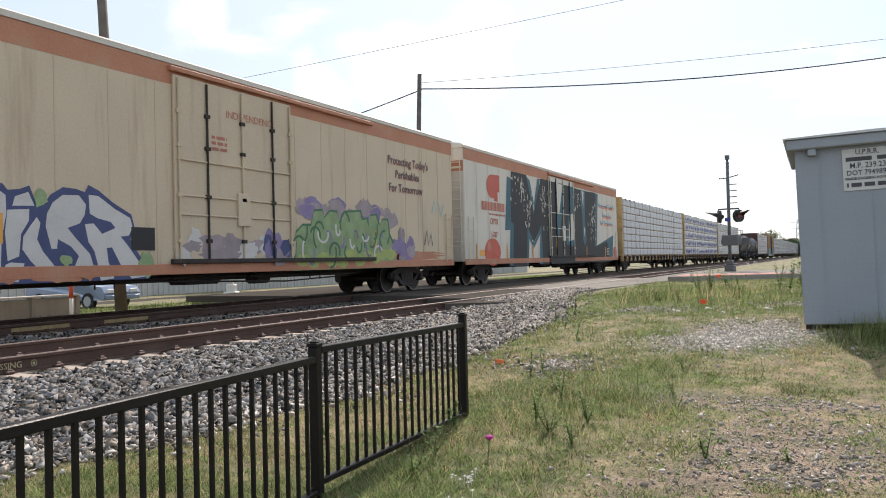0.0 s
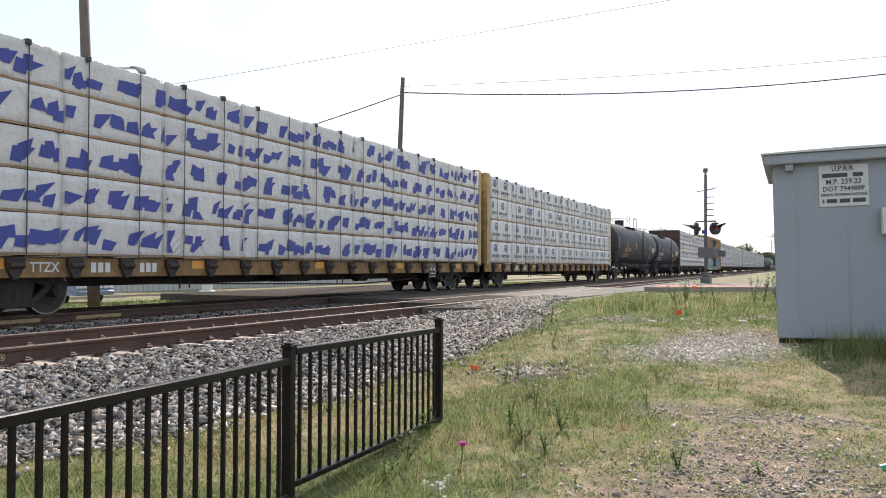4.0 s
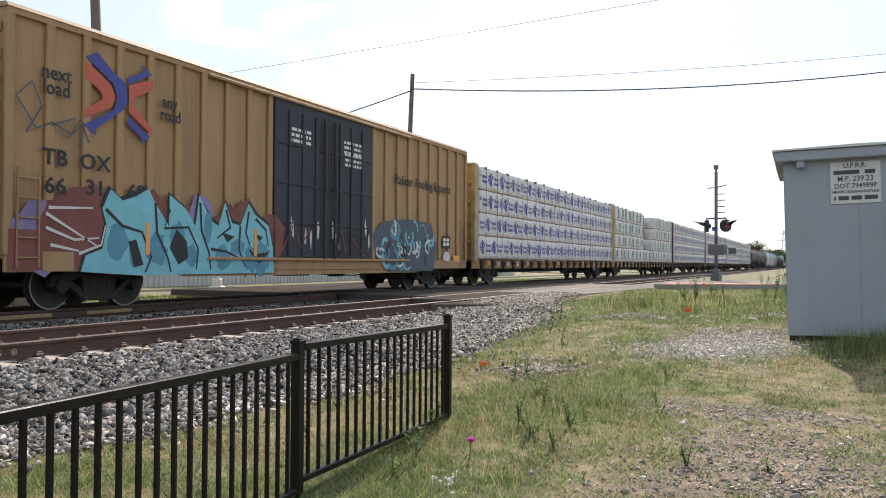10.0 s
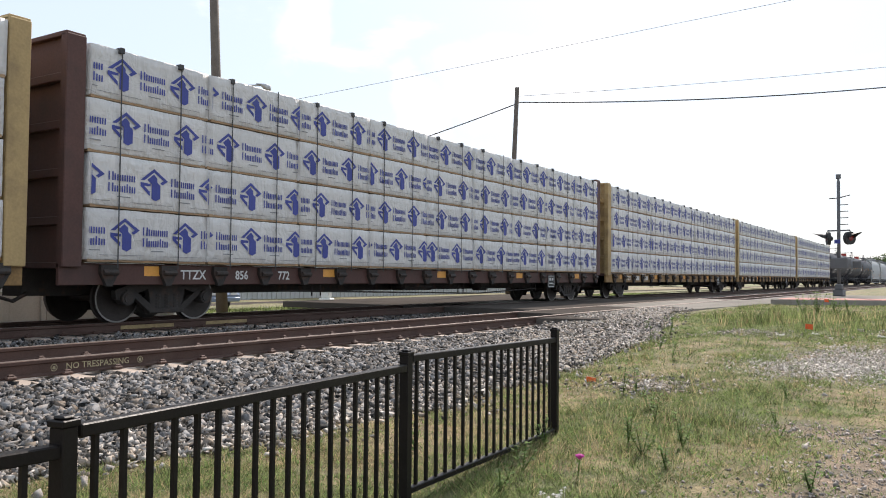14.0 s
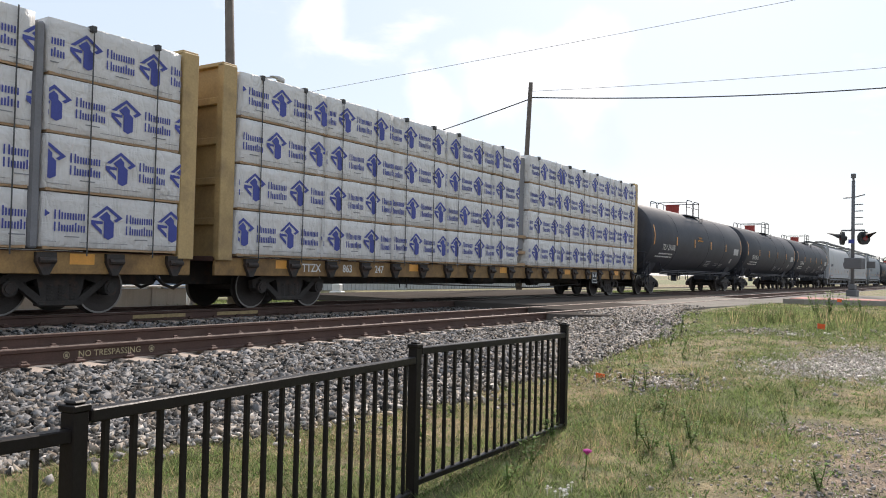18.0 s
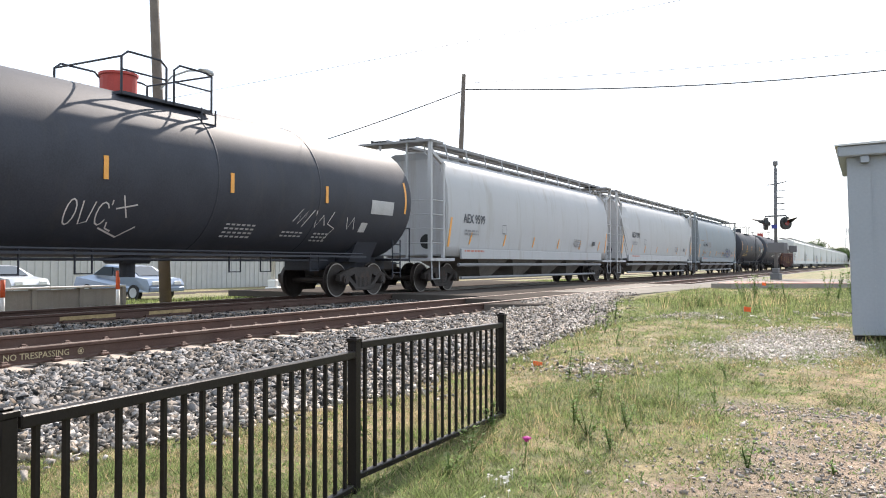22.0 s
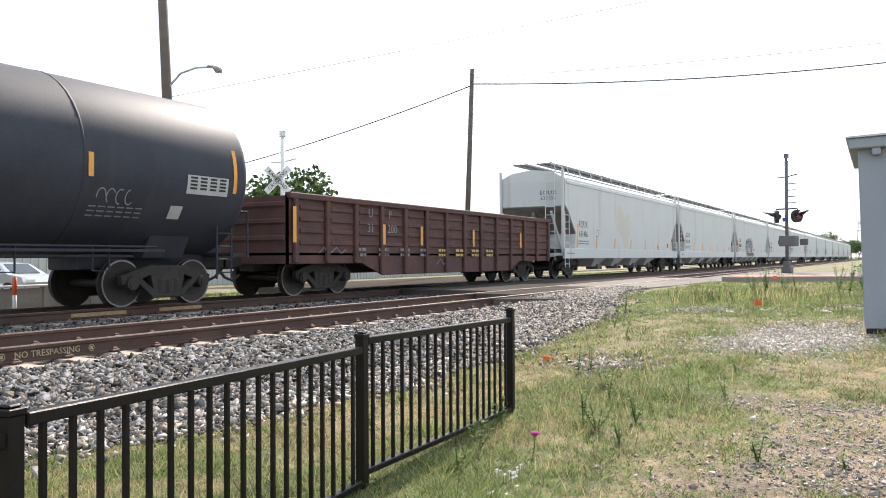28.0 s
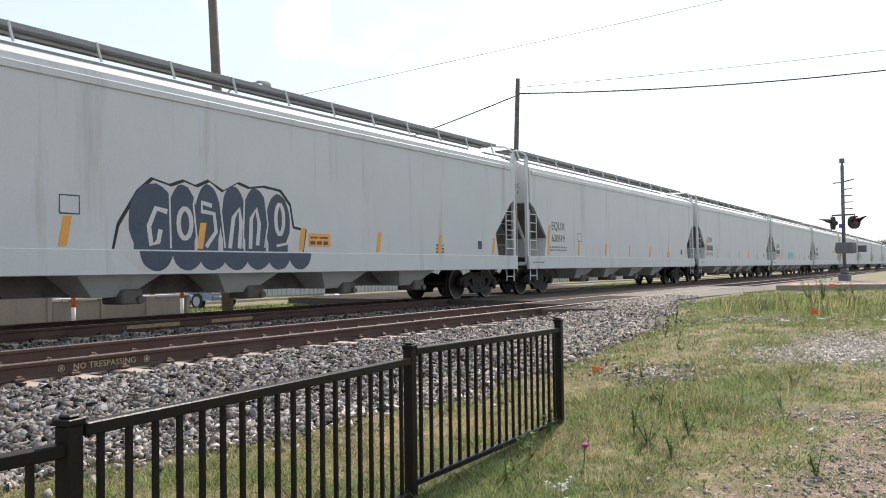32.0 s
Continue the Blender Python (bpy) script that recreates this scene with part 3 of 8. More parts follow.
        fine_scales.append(0.75)
for k in range(7000):
    y = -4 + 4.2 * rs.random()
    x = rs.uniform(-7.75, ballast_edge(y) + 0.1)
    spots.append((x, y, ballast_z(x, y) + 0.015 + 0.02 * rs.random()))
    scales.append(1.0)
for k in range(9000):
    y = 2 + 18.3 * rs.random()
    x = rs.uniform(-12.8, -8.3)
    spots.append((x, y, ballast_z(x, y) + 0.01 + 0.02 * rs.random()))
    scales.append(0.95)
for cx, cy, wx, wy, n in ((-2.7, 8.3, 0.30, 0.30, 420), (-2.95, 14.7, 0.7, 0.4, 520), (-0.66, 16.4, 0.5, 0.4, 250)):
    for k in range(n):
        x, y = rs.gauss(cx, wx), rs.gauss(cy, wy)
        fine_spots.append((x, y, ground_z(x, y) + 0.005))
        fine_scales.append(0.65)
stones("ballast_stones", spots, 0.045, M_BALLAST, "loose dark grey crushed ballast stones beside the rails", "stones", scales)
stones("fine_ballast_stones", fine_spots, 0.045, M_BALLAST_FINE, "dusty pale crushed stones at the foot of the ballast", "stones", fine_scales)

# ---- tracks ----
RAIL_X = ((-8.10, -9.607), (-13.0, -14.507))
PROFILE = [(-0.07, -0.171), (0.07, -0.171), (0.07, -0.158), (0.012, -0.14), (0.009, -0.05), (0.034, -0.038), (0.036, -0.006), (0.028, 0.0),
           (-0.028, 0.0), (-0.036, -0.006), (-0.034, -0.038), (-0.009, -0.05), (-0.012, -0.14), (-0.07, -0.158)]
rail_me = Shape().prism([(a, b) for a, b in PROFILE], "y", -120, 600).mesh("rail")
top_me = Shape().box(-0.026, 0.026, -120, 600, 0.0, 0.003).mesh("rail_top")
tie_me = Shape().box(-1.28, 1.28, -0.13, 0.13, -0.40, -0.176, 0.02).mesh("tie")
clip_me = Shape().box(0.05, 0.13, -0.055, 0.055, -0.172, -0.135, 0.012).box(0.075, 0.115, -0.035, 0.035, -0.14, -0.115, 0.01).mesh("rail_clip")
tracks = []
for n, (a, b) in enumerate(RAIL_X):
    tr = thing("track", "rusty steel railway track on concrete ties", "railway track", group="railway tracks", kind="structure")
    tracks.append(tr)
    for x in (a, b):
        r = part("rail", rail_me, M_RAIL, tr, m=pose(x, 0, 0))
        part("worn_rail_top", top_me, M_RAILTOP, r, "dull brown running surface")
    mid = (a + b) / 2
    for k in range(48 if n == 0 else 30):
        y = 1.46 + 0.61 * (k - 4)
        if y > (18.5 if n == 0 else 20.3):
            continue
        t = part("tie", tie_me, M_TIE, tr, m=pose(mid, y, rs.uniform(-0.004, 0.004)))
        part("rail_clip", clip_me, M_RAIL, t, m=pose(a - mid, 0, 0))
        part("rail_clip", clip_me, M_RAIL, t, m=pose(b - mid, 0, 0))
    far = Shape()
    for k in range(200):
        y = 36 + 0.61 * k
        far.box(mid - 1.28, mid + 1.28, y - 0.13, y + 0.13, -0.4, -0.178)
    part("far_ties", far, M_TIE, tr)
M_RAILPAINT = mat("worn_cream_stencil", (0.42, 0.36, 0.22), 0.8, vary=0.3)
TXT = Matrix.Translation((-8.087, 5.55, -0.098)) @ SIDE
words("NO TRESPASSING", 0.098, M_RAILPAINT, tracks[0], TXT, "stencilled_warning", squash=1.02)
for y in (5.02, 6.09):
    s = Shape()
    for k in range(14):
        a0, a1 = 2 * math.pi * k / 14, 2 * math.pi * (k + 0.8) / 14
        s.f.append(tuple(range(len(s.v), len(s.v) + 4)))
        s.v += [(-8.086, y + math.cos(a) * r, -0.098 + math.sin(a) * r) for a, r in ((a0, 0.03), (a0, 0.04), (a1, 0.04), (a1, 0.03))]
    s.f.append(tuple(range(len(s.v), len(s.v) + 4)))
    s.v += [(-8.086, y + q, -0.098 + w) for q, w in ((-0.018, -0.015), (0.018, -0.02), (0.012, 0.02), (-0.015, 0.012))]
    part("stencilled_emblem", s, M_RAILPAINT, tracks[0])
M_YPAINT = mat("worn_yellow_rail_paint", (0.30, 0.22, 0.11), 0.85, vary=0.5, scale=8)
for y0, y1 in ((9.35, 10.55), (11.35, 12.48)):
    part("paint_mark", Shape().box(-12.988, -12.985, y0, y1, -0.13, -0.06), M_YPAINT, tracks[1], "worn yellow paint on the rail web")

# ---- level crossing, road, kerb ----
cr = thing("level_crossing", "pale concrete crossing panels and worn asphalt between the rails", "level crossing", kind="structure")
for x0, x1, mt in ((-9.54, -8.17, M_ROAD), (-12.93, -9.68, M_ASPHALT), (-14.44, -13.07, M_ROAD), (-8.03, -7.2, M_ROAD), (-19.5, -14.58, M_ASPHALT)):
    y = 18.6 if x1 > -9 else 20.4
    while y < 36:
        part("crossing_panel", Shape().box(x0, x1, y, y + 2.98, -0.2, -0.008, 0.008), M_ASPHALT if y < 21.8 else mt, cr)
        y += 3.0
road = Shape().prism([(-7.19, 19.2), (-6.6, 23.5), (-5.9, 31.55), (14, 44.0), (60, 72.8), (60, 90), (-5.9, 47), (-7.19, 47)], "z", -0.35, -0.012)
tagged(part("road", road, M_ROAD), "pale worn concrete road leading over the crossing", "road", kind="structure")
apron = Shape().prism([(-8.03, 16.6), (-6.9, 17.2), (-6.2, 20.0), (-6.3, 24.0), (-6.85, 24.5), (-7.2, 19.2), (-7.2, 18.59), (-8.03, 18.59)], "z", -0.3, -0.03)
tagged(part("asphalt_apron", apron, M_ASPHALT), "crumbling dark asphalt apron at the crossing", "apron", kind="structure")
isl = [(-5.75, 31.75), (-5.0, 31.6), (16, 44.9), (60, 72.0), (60, 76), (16, 49), (-2, 44), (-5.9, 43.5)]
tagged(part("kerb_island", Shape().prism(isl, "z", -0.3, 0.15), M_ROAD), "raised concrete kerb and sidewalk beside the crossing", "kerb", kind="structure")
M_TACT = mat("brick_red_tactile", (0.36, 0.14, 0.11), 0.85, vary=0.25, scale=5, fine=60)
tagged(part("tactile_paving", Shape().prism([(-5.6, 32.2), (-4.6, 32.1), (-1.2, 34.3), (-2.2, 36.0), (-5.6, 35.0)], "z", 0.151, 0.165), M_TACT), "brick red tactile paving on the sidewalk corner", "tactile paving", kind="structure")
frontage = Shape().prism([(x, ground_z(x, 900) + 0.04) for x in (-23.0, -25.0, -27.0, -29.0, -32.0)] + [(-32.0, -1.2), (-23.0, -1.2)], "y", -60, 400)
tagged(part("frontage_road", frontage, M_ASPHALT), "worn grey frontage road behind the tracks", "road", kind="structure")

# ---- signal shed ----
SH = Matrix.Translation((-0.35, 11.60, 0)) @ Matrix.Rotation(radians(1.0), 4, "Z") @ Matrix.Rotation(radians(-1.4), 4, "Y")
shed = thing("signal_shed", "grey painted steel railway signal shed standing on a gravel pad", "shed", SH)
W, D, H = 1.80, 2.4, 2.29
part("body", Shape().box(0, W, 0, D, -0.02, H, 0.012), M_SHED, shed)
part("roof", Shape().box(-0.10, W + 0.10, -0.12, D + 0.12, H - 0.01, H + 0.13, 0.015), M_SHED, shed)
M_ROOFTOP = mat("pale_roof_edge", (0.55, 0.56, 0.56), 0.5, 0.2, 0.1)
part("roof_sheet", Shape().prism([(-0.13, H + 0.131), (W + 0.13, H + 0.131), (W + 0.13, H + 0.15), (W / 2, H + 0.165), (-0.13, H + 0.15)], "y", -0.15, D + 0.15), M_ROOFTOP, shed, "pale galvanised roof sheet")
for x in (0.02, W - 0.22):
    part("skid", Shape().box(x, x + 0.18, 0.05, D - 0.05, -0.10, -0.021), M_DARK, shed)
for x in (0.28, 0.88, 1.47):
    part("panel_seam", Shape().box(x, x + 0.012, -0.006, 0.002, 0.06, H - 0.02), M_SHED, shed)
for x in (0.16, W - 0.28):
    part("roof_bracket", Shape().box(x, x + 0.10, -0.10, -0.004, H - 0.10, H - 0.012, 0.008), M_SHED, shed)
FRONT = Matrix(((1, 0, 0, 0), (0, 0, -1, 0), (0, 1, 0, 0), (0, 0, 0, 1)))
M_SIGN = mat("weathered_white_sign", (0.56, 0.56, 0.55), 0.7, vary=0.1)
M_SIGNINK = mat("faded_black_stencil", (0.06, 0.06, 0.065), 0.7, vary=0.2)
sign = part("sign_plate", Shape().box(0.56, 1.14, -0.014, -0.002, 1.70, 2.24, 0.003), M_SIGN, shed, "white sign plate with dark stencilled lettering")
for z, txt, sz in ((2.19, "U.P.R.R.", 0.092), (2.018, "M.P. 239.23", 0.098), (1.925, "DOT 794989P", 0.092), (1.852, "GRADE CROSSING HOTLINE", 0.047)):
    words(txt, sz, M_SIGNINK, sign, Matrix.Translation((0.85, -0.017, z)) @ FRONT, squash=0.9, bold=0.001)
for z, cols_ in ((2.105, ((0.60, 0.90), (0.96, 1.08))), (1.772, ((0.60, 0.62), (0.65, 0.77), (0.80, 0.92), (0.95, 1.10)))):
    for x0, x1 in cols_:
        part("text_bar", Shape().box(x0, x1, -0.018, -0.0145, z - 0.026, z + 0.026), M_SIGNINK, sign)
jb = part("junction_box", Shape().box(1.26, 1.60, -0.14, -0.002, 1.31, 1.66, 0.015), M_ROOFTOP, shed, "pale grey electrical junction box")
part("latch", Shape().box(1.54, 1.58, -0.155, -0.14, 1.48, 1.55, 0.004), M_GALV, jb)
part("conduit", Shape().rod((1.43, -0.05, -0.05), (1.43, -0.05, 1.31), 0.028, 10), M_SHED, shed, "grey conduit pipe", smooth=True)

# ---- low fence ----
fence = thing("low_fence", "low black steel picket fence with square capped posts", "fence")
POSTS = [(-1.93, -0.93), (-2.0, 1.27), (-2.37, 3.37), (-2.53, 5.53)]
STEP = 0.046      # each panel sits higher on its near post
ZF = -0.25
for n, (x, y) in enumerate(POSTS):
    x2, y2 = POSTS[min(n + 1, 3)] if n < 3 else (2 * x - POSTS[2][0], 2 * y - POSTS[2][1])
    turn = math.degrees(math.atan2(x - x2, y2 - y))
    p = part("post", Shape().box(-0.0255, 0.0255, -0.0255, 0.0255, -0.05, 0.757, 0.003), M_FENCE, fence, m=pose(x, y, ZF, 0, 0, turn))
    part("post_cap", Shape().box(-0.030, 0.030, -0.030, 0.030, 0.757, 0.776, 0.003).box(-0.022, 0.022, -0.022, 0.022, 0.776, 0.786, 0.006), M_FENCE, p)
picket_me = Shape().box(-0.008, 0.008, -0.008, 0.008, 0.02, 0.70).mesh("picket")
for (x, y), (x2, y2) in zip(POSTS, POSTS[1:]):
    a, b = Vector((x, y, ZF)), Vector((x2, y2, ZF))
    d = b - a
    turn = math.atan2(-d.x, d.y)
    m = Matrix.Translation(a) @ Matrix.Rotation(turn, 4, "Z")
    ln = d.length
    tilt = m @ Matrix.Translation((0, 0, STEP)) @ Matrix.Rotation(-math.atan(STEP / ln), 4, "X")
    part("top_rail", Shape().box(-0.02, 0.02, 0.026, ln - 0.026, 0.675, 0.712, 0.004), M_FENCE, fence, m=tilt)
    part("bottom_rail", Shape().box(-0.018, 0.018, 0.026, ln - 0.026, 0.006, 0.038, 0.004), M_FENCE, fence, m=tilt)
    for k in range(1, 20):
        part("picket", picket_me, M_FENCE, fence, m=m @ Matrix.Translation((0, ln * k / 20, STEP * (1 - k / 20))))


# ---- poles, wires, signals ----
def utility_pole(x, y, h, r, lean, label):
    p = thing("utility_pole", label, "utility pole", pose(x, y, ground_z(x, y) - 0.05, 0, lean, 0), group="utility poles")
    part("shaft", Shape().rod((0, 0, 0), (0, 0, h), r, 14, r * 0.7), M_WOODPOLE, p, smooth=True)
    return p


pl = utility_pole(-18.4, 16.7, 13.0, 0.17, -3.6, "tall weathered wooden utility pole carrying a street lamp arm")
arm = Shape().path([(0.1, 0.0, 6.4), (0.5, 0.1, 6.75), (0.9, 0.35, 6.9), (1.25, 0.6, 6.9)], 0.03, 8)
ar = part("lamp_arm", arm, M_GALV, pl, "curved galvanised lamp arm")
part("lamp_head", Shape().loop([[(1.2 + 0.13 * w * math.cos(a) + dx, 0.56 + 0.13 * w * math.sin(a) + dx * 0.7, 6.88 + dz) for a in np.linspace(0, 6.283, 10)[:-1]]
                                for w, dx, dz in ((0.6, 0.0, 0.06), (1.0, 0.12, 0.03), (1.1, 0.2, -0.03), (0.8, 0.22, -0.14))]), M_GALV, ar, "street lamp head", smooth=True)
p2 = utility_pole(-21.2, 40.2, 12.0, 0.17, 2.4, "weathered wooden utility pole with wires at its top")


def wire(a, b, sag, r=0.014):
    a, b = Vector(a), Vector(b)
    pts = [a.lerp(b, k / 24) - Vector((0, 0, sag * 4 * (k / 24) * (1 - k / 24))) for k in range(25)]
    tagged(part("overhead_wire", Shape().path(pts, r, 5), M_WIRE), "thin dark overhead wire strung between poles", "wire", group="overhead wires")


wire((-18.8, 16.7, 5.72), (10, 30, 11.38), 0.06, 0.006)
wire((-20.7, 40.2, 10.75), (10, 60, 14.0), 0.8, 0.036)
wire((-20.7, 40.4, 10.75), (-42, 43, 7.6), 0.25, 0.034)
wire((-20.8, 40.2, 11.1), (10, 60, 14.9), 0.3, 0.012)

M_SIGNALBLACK = mat("flat_black_signal_paint", (0.015, 0.015, 0.015), 0.6)
M_LENS = mat("dark_red_lens", (0.16, 0.012, 0.01), 0.25)


def crossing_signal(x, y, z0, turn, k, label, buck):
    s = thing("crossing_signal", label, "crossing signal", pose(x, y, z0, 0, 0, turn) @ Matrix.Scale(k, 4), group="crossing signals")
    steel = M_WHITE if buck else M_MAST
    part("base", Shape().box(-0.22, 0.22, -0.22, 0.22, 0, 0.30, 0.03).box(-0.15, 0.15, -0.15, 0.15, 0.3, 0.55, 0.03), steel, s)
    part("mast", Shape().rod((0, 0, 0.5), (0, 0, 5.3), 0.075, 12), steel, s, smooth=True)
    part("bell", Shape().rod((0, 0, 5.3), (0, 0, 5.42), 0.05, 10).rod((0, 0, 5.42), (0, 0, 5.62), 0.11, 12), steel, s)
    part("cross_arm", Shape().rod((-0.42, 0, 4.52), (0, 0, 4.53), 0.028, 8).rod((0, 0, 4.53), (0.5, 0, 4.64), 0.028, 8), steel, s)
    for z in (4.2, 3.9, 3.6, 3.3):
        part("step", Shape().rod((0, 0, z), (0.42, 0, z), 0.022, 6), steel, s)
    lb = part("light_bar", Shape().path([(-0.52, 0, 2.80), (-0.48, 0, 3.02), (0.48, 0, 3.02), (0.52, 0, 2.80)], 0.04, 8), steel, s)
    for sx in (-1, 1):
        face = pose(sx * 0.46, 0, 2.66, 0, 0, 62 * sx)      # the lights look up and down the road
        part("signal_head", Shape().rod((0, -0.08, 0), (0, 0.08, 0), 0.30, 18).rod((0, 0.08, 0), (0, 0.2, 0), 0.15, 12, 0.08), M_SIGNALBLACK, lb, "round black backed flashing light, unlit", m=face)
        hood = [[(0.17 * math.cos(a), -0.08 - q * (0.25 + 0.75 * math.sin(max(a, 0.0) if a < math.pi else 0.0)), 0.02 + 0.17 * math.sin(a) + 0.1 * q) for a in np.linspace(-0.2, math.pi + 0.2, 9)] for q in (0.0, 0.62)]
        part("hood", Shape().loop(hood, caps=False, closed=False), M_SIGNALBLACK, lb, m=face)
        part("lens", Shape().rod((0, -0.085, 0.02), (0, -0.10, 0.02), 0.14, 14), M_LENS, lb, m=face)
    part("number_plate", Shape().box(-0.17, 0.10, -0.08, -0.07, 2.42, 2.60), M_BLUEINK, s, "small blue notice plate")
    gm = part("gate_machine", Shape().box(-0.30, 0.45, -0.25, 0.30, 1.25, 1.75, 0.03), steel, s, "grey gate mechanism box")
    part("counterweight", Shape().box(0.5, 0.85, 0.28, 0.36, 1.3, 1.6), steel, gm)
    part("gate_bracket", Shape().box(-0.45, -0.30, 0.1, 0.2, 1.35, 1.55, 0.02), steel, gm)
    if buck:
        for a in (45, -45):
            bl = part("crossbuck_blade", Shape().box(-0.6, 0.6, -0.10, -0.08, -0.115, 0.115), M_WHITE, s, m=pose(-0.15, 0.0, 3.9) @ Matrix.Rotation(radians(a), 4, "Y"))
            words("RAILROAD" if a > 0 else "CROSSING", 0.19, M_BLACKINK, bl, Matrix.Translation((0, -0.105, 0)) @ FRONT)
    return s


crossing_signal(-4.45, 41.0, 0.15, -12, 1.0, "grey crossing signal mast with two flashing lights and a gate mechanism", False)
crossing_signal(-20.2, 23.5, -0.30, 20, 1.08, "white crossing signal mast with a crossbuck sign beyond the tracks", True)

# ---- behind the train ----
M_PANEL = mat("grey_concrete_panel", (0.30, 0.28, 0.26), 0.9, vary=0.15, scale=2, fine=30, dirt=(0.2, 0.18, 0.16), dirt_amount=0.3, streak=True)
M_CAP = mat("pale_wall_cap", (0.55, 0.52, 0.48), 0.85, vary=0.12)
wl2 = thing("low_wall", "grey concrete panel wall with pale capping beyond the tracks", "wall", kind="structure")
for k in range(6):
    y1 = 10.95 - 1.6 * k
    part("panel", Shape().box(-18.25, -18.15, y1 - 1.56, y1, -0.4, 0.46, 0.006), M_PANEL, wl2)
    part("pier", Shape().box(-18.28, -18.10, y1 - 0.06, y1 + 0.06, -0.4, 0.50, 0.01), M_PANEL, wl2)
part("cap", Shape().box(-18.32, -18.08, 0.5, 11.05, 0.50, 0.56, 0.01), M_CAP, wl2)
for k in range(3):
    y0 = 11.05 + 1.32 * k
    part("panel", Shape().box(-18.25, -18.15, y0, y0 + 1.30, -0.4, 0.24, 0.006), M_PANEL, wl2)
    part("pier", Shape().box(-18.28, -18.10, y0 + 1.24, y0 + 1.36, -0.4, 0.27, 0.01), M_PANEL, wl2)
part("cap", Shape().box(-18.32, -18.08, 11.06, 15.02, 0.27, 0.32, 0.01), M_CAP, wl2)
M_ORANGEP = mat("orange_marker", (0.62, 0.10, 0.03), 0.6)
for x, y, h in ((-17.0, 7.17, 0.76), (-17.0, 8.66, 0.98), (-17.0, 10.84, 0.86), (-17.0, 13.87, 1.04)):
    mk = thing("marker_post", "white marker post with an orange top beside the wall", "marker post", pose(x, y, -0.32), group="marker posts")
    part("tube", Shape().rod((0, 0, 0), (0, 0, h * 0.55), 0.045, 10), M_WHITE, mk, smooth=True)
    part("top", Shape().rod((0, 0, h * 0.55), (0, 0, h), 0.05, 10), M_ORANGEP, mk, "orange sleeve", smooth=True)
M_RIB = mat("ribbed_metal_sheet", (0.50, 0.50, 0.49), 0.6, 0.2, 0.1)
sh2 = thing("ribbed_fence", "pale ribbed metal sheet fence behind the frontage road", "fence", kind="structure")
part("base", Shape().box(-36.3, -36.2, 12, 100, -1.4, 2.0), M_RIB, sh2)
for k in range(200):
    y = 12.1 + 0.42 * k
    part("rib", Shape().box(-36.2, -36.15, y, y + 0.14, -1.3, 2.0), M_RIB, sh2)

# ---- grass, weeds and litter on the verge ----
M_GREENGRASS = leaf_mat("green_grass", (0.165, 0.205, 0.078), 0.7, 0.7, 0.55)
M_DRYGRASS = leaf_mat("dry_grass", (0.40, 0.315, 0.18), 0.6, 0.7, 0.5)
M_WEED = leaf_mat("weed_leaf", (0.17, 0.255, 0.085), 0.5, 2.0, 0.6)
M_PADGRAVEL = mat("crushed_pad_gravel", (0.50, 0.455, 0.405), 0.9, vary=0.3, scale=6, fine=60, bump=0.3, island=True)
M_GRAVEL = mat("grey_gravel", (0.35, 0.305, 0.27), 0.9, vary=0.38, scale=6, fine=60, bump=0.3, island=True)


def on_verge(x, y):
    return x > ballast_edge(y) - 0.1 and not (-0.4 < x < 1.5 and 11.55 < y < 14.1) and y < 31.3 + max(0, (x + 5.0)) * 0.63 and not (x < -5.9 and y > 18)


def blades(name, tufts, material, label, per=8):
    """Tufts of thin leaning blades: x, y, z, height, width, spread of a tuft, lean."""
    rng = np.random.default_rng(9)
    s = np.repeat(np.array(tufts), per, axis=0)
    n = len(s)
    a, out = rng.uniform(0, 6.28, n), rng.uniform(0, 1, n) ** 0.5
    h = s[:, 3:4] * rng.uniform(0.35, 1.1, (n, 1))
    way = np.stack([np.cos(a), np.sin(a), 0 * a], 1)
    b = s[:, :3] + way * (s[:, 5] * out)[:, None]
    turn = a + rng.normal(0, 0.9, n)
    lean = np.stack([np.cos(turn), np.sin(turn), 0 * a], 1) * (s[:, 6] * rng.uniform(0.2, 1.2, n))[:, None]
    w = rng.uniform(0, 6.28, n)
    d = np.stack([np.cos(w), np.sin(w), 0 * w], 1) * s[:, 4:5] * rng.uniform(0.6, 1.3, (n, 1))
    up = np.array([0, 0, 1.0])
    v = np.stack([b - d, b + d, b + (lean + up) * h], 1)
    me = bpy.data.meshes.new(name)
    me.vertices.add(n * 3); me.vertices.foreach_set("co", v.reshape(-1).astype(np.float32))
    me.loops.add(n * 3); me.loops.foreach_set("vertex_index", np.arange(n * 3, dtype=np.int32))
    me.polygons.add(n); me.polygons.foreach_set("loop_start", np.arange(0, n * 3, 3, dtype=np.int32))
    me.update(calc_edges=True)
    return tagged(part(name, me, material), label, "grass", kind="stuff")


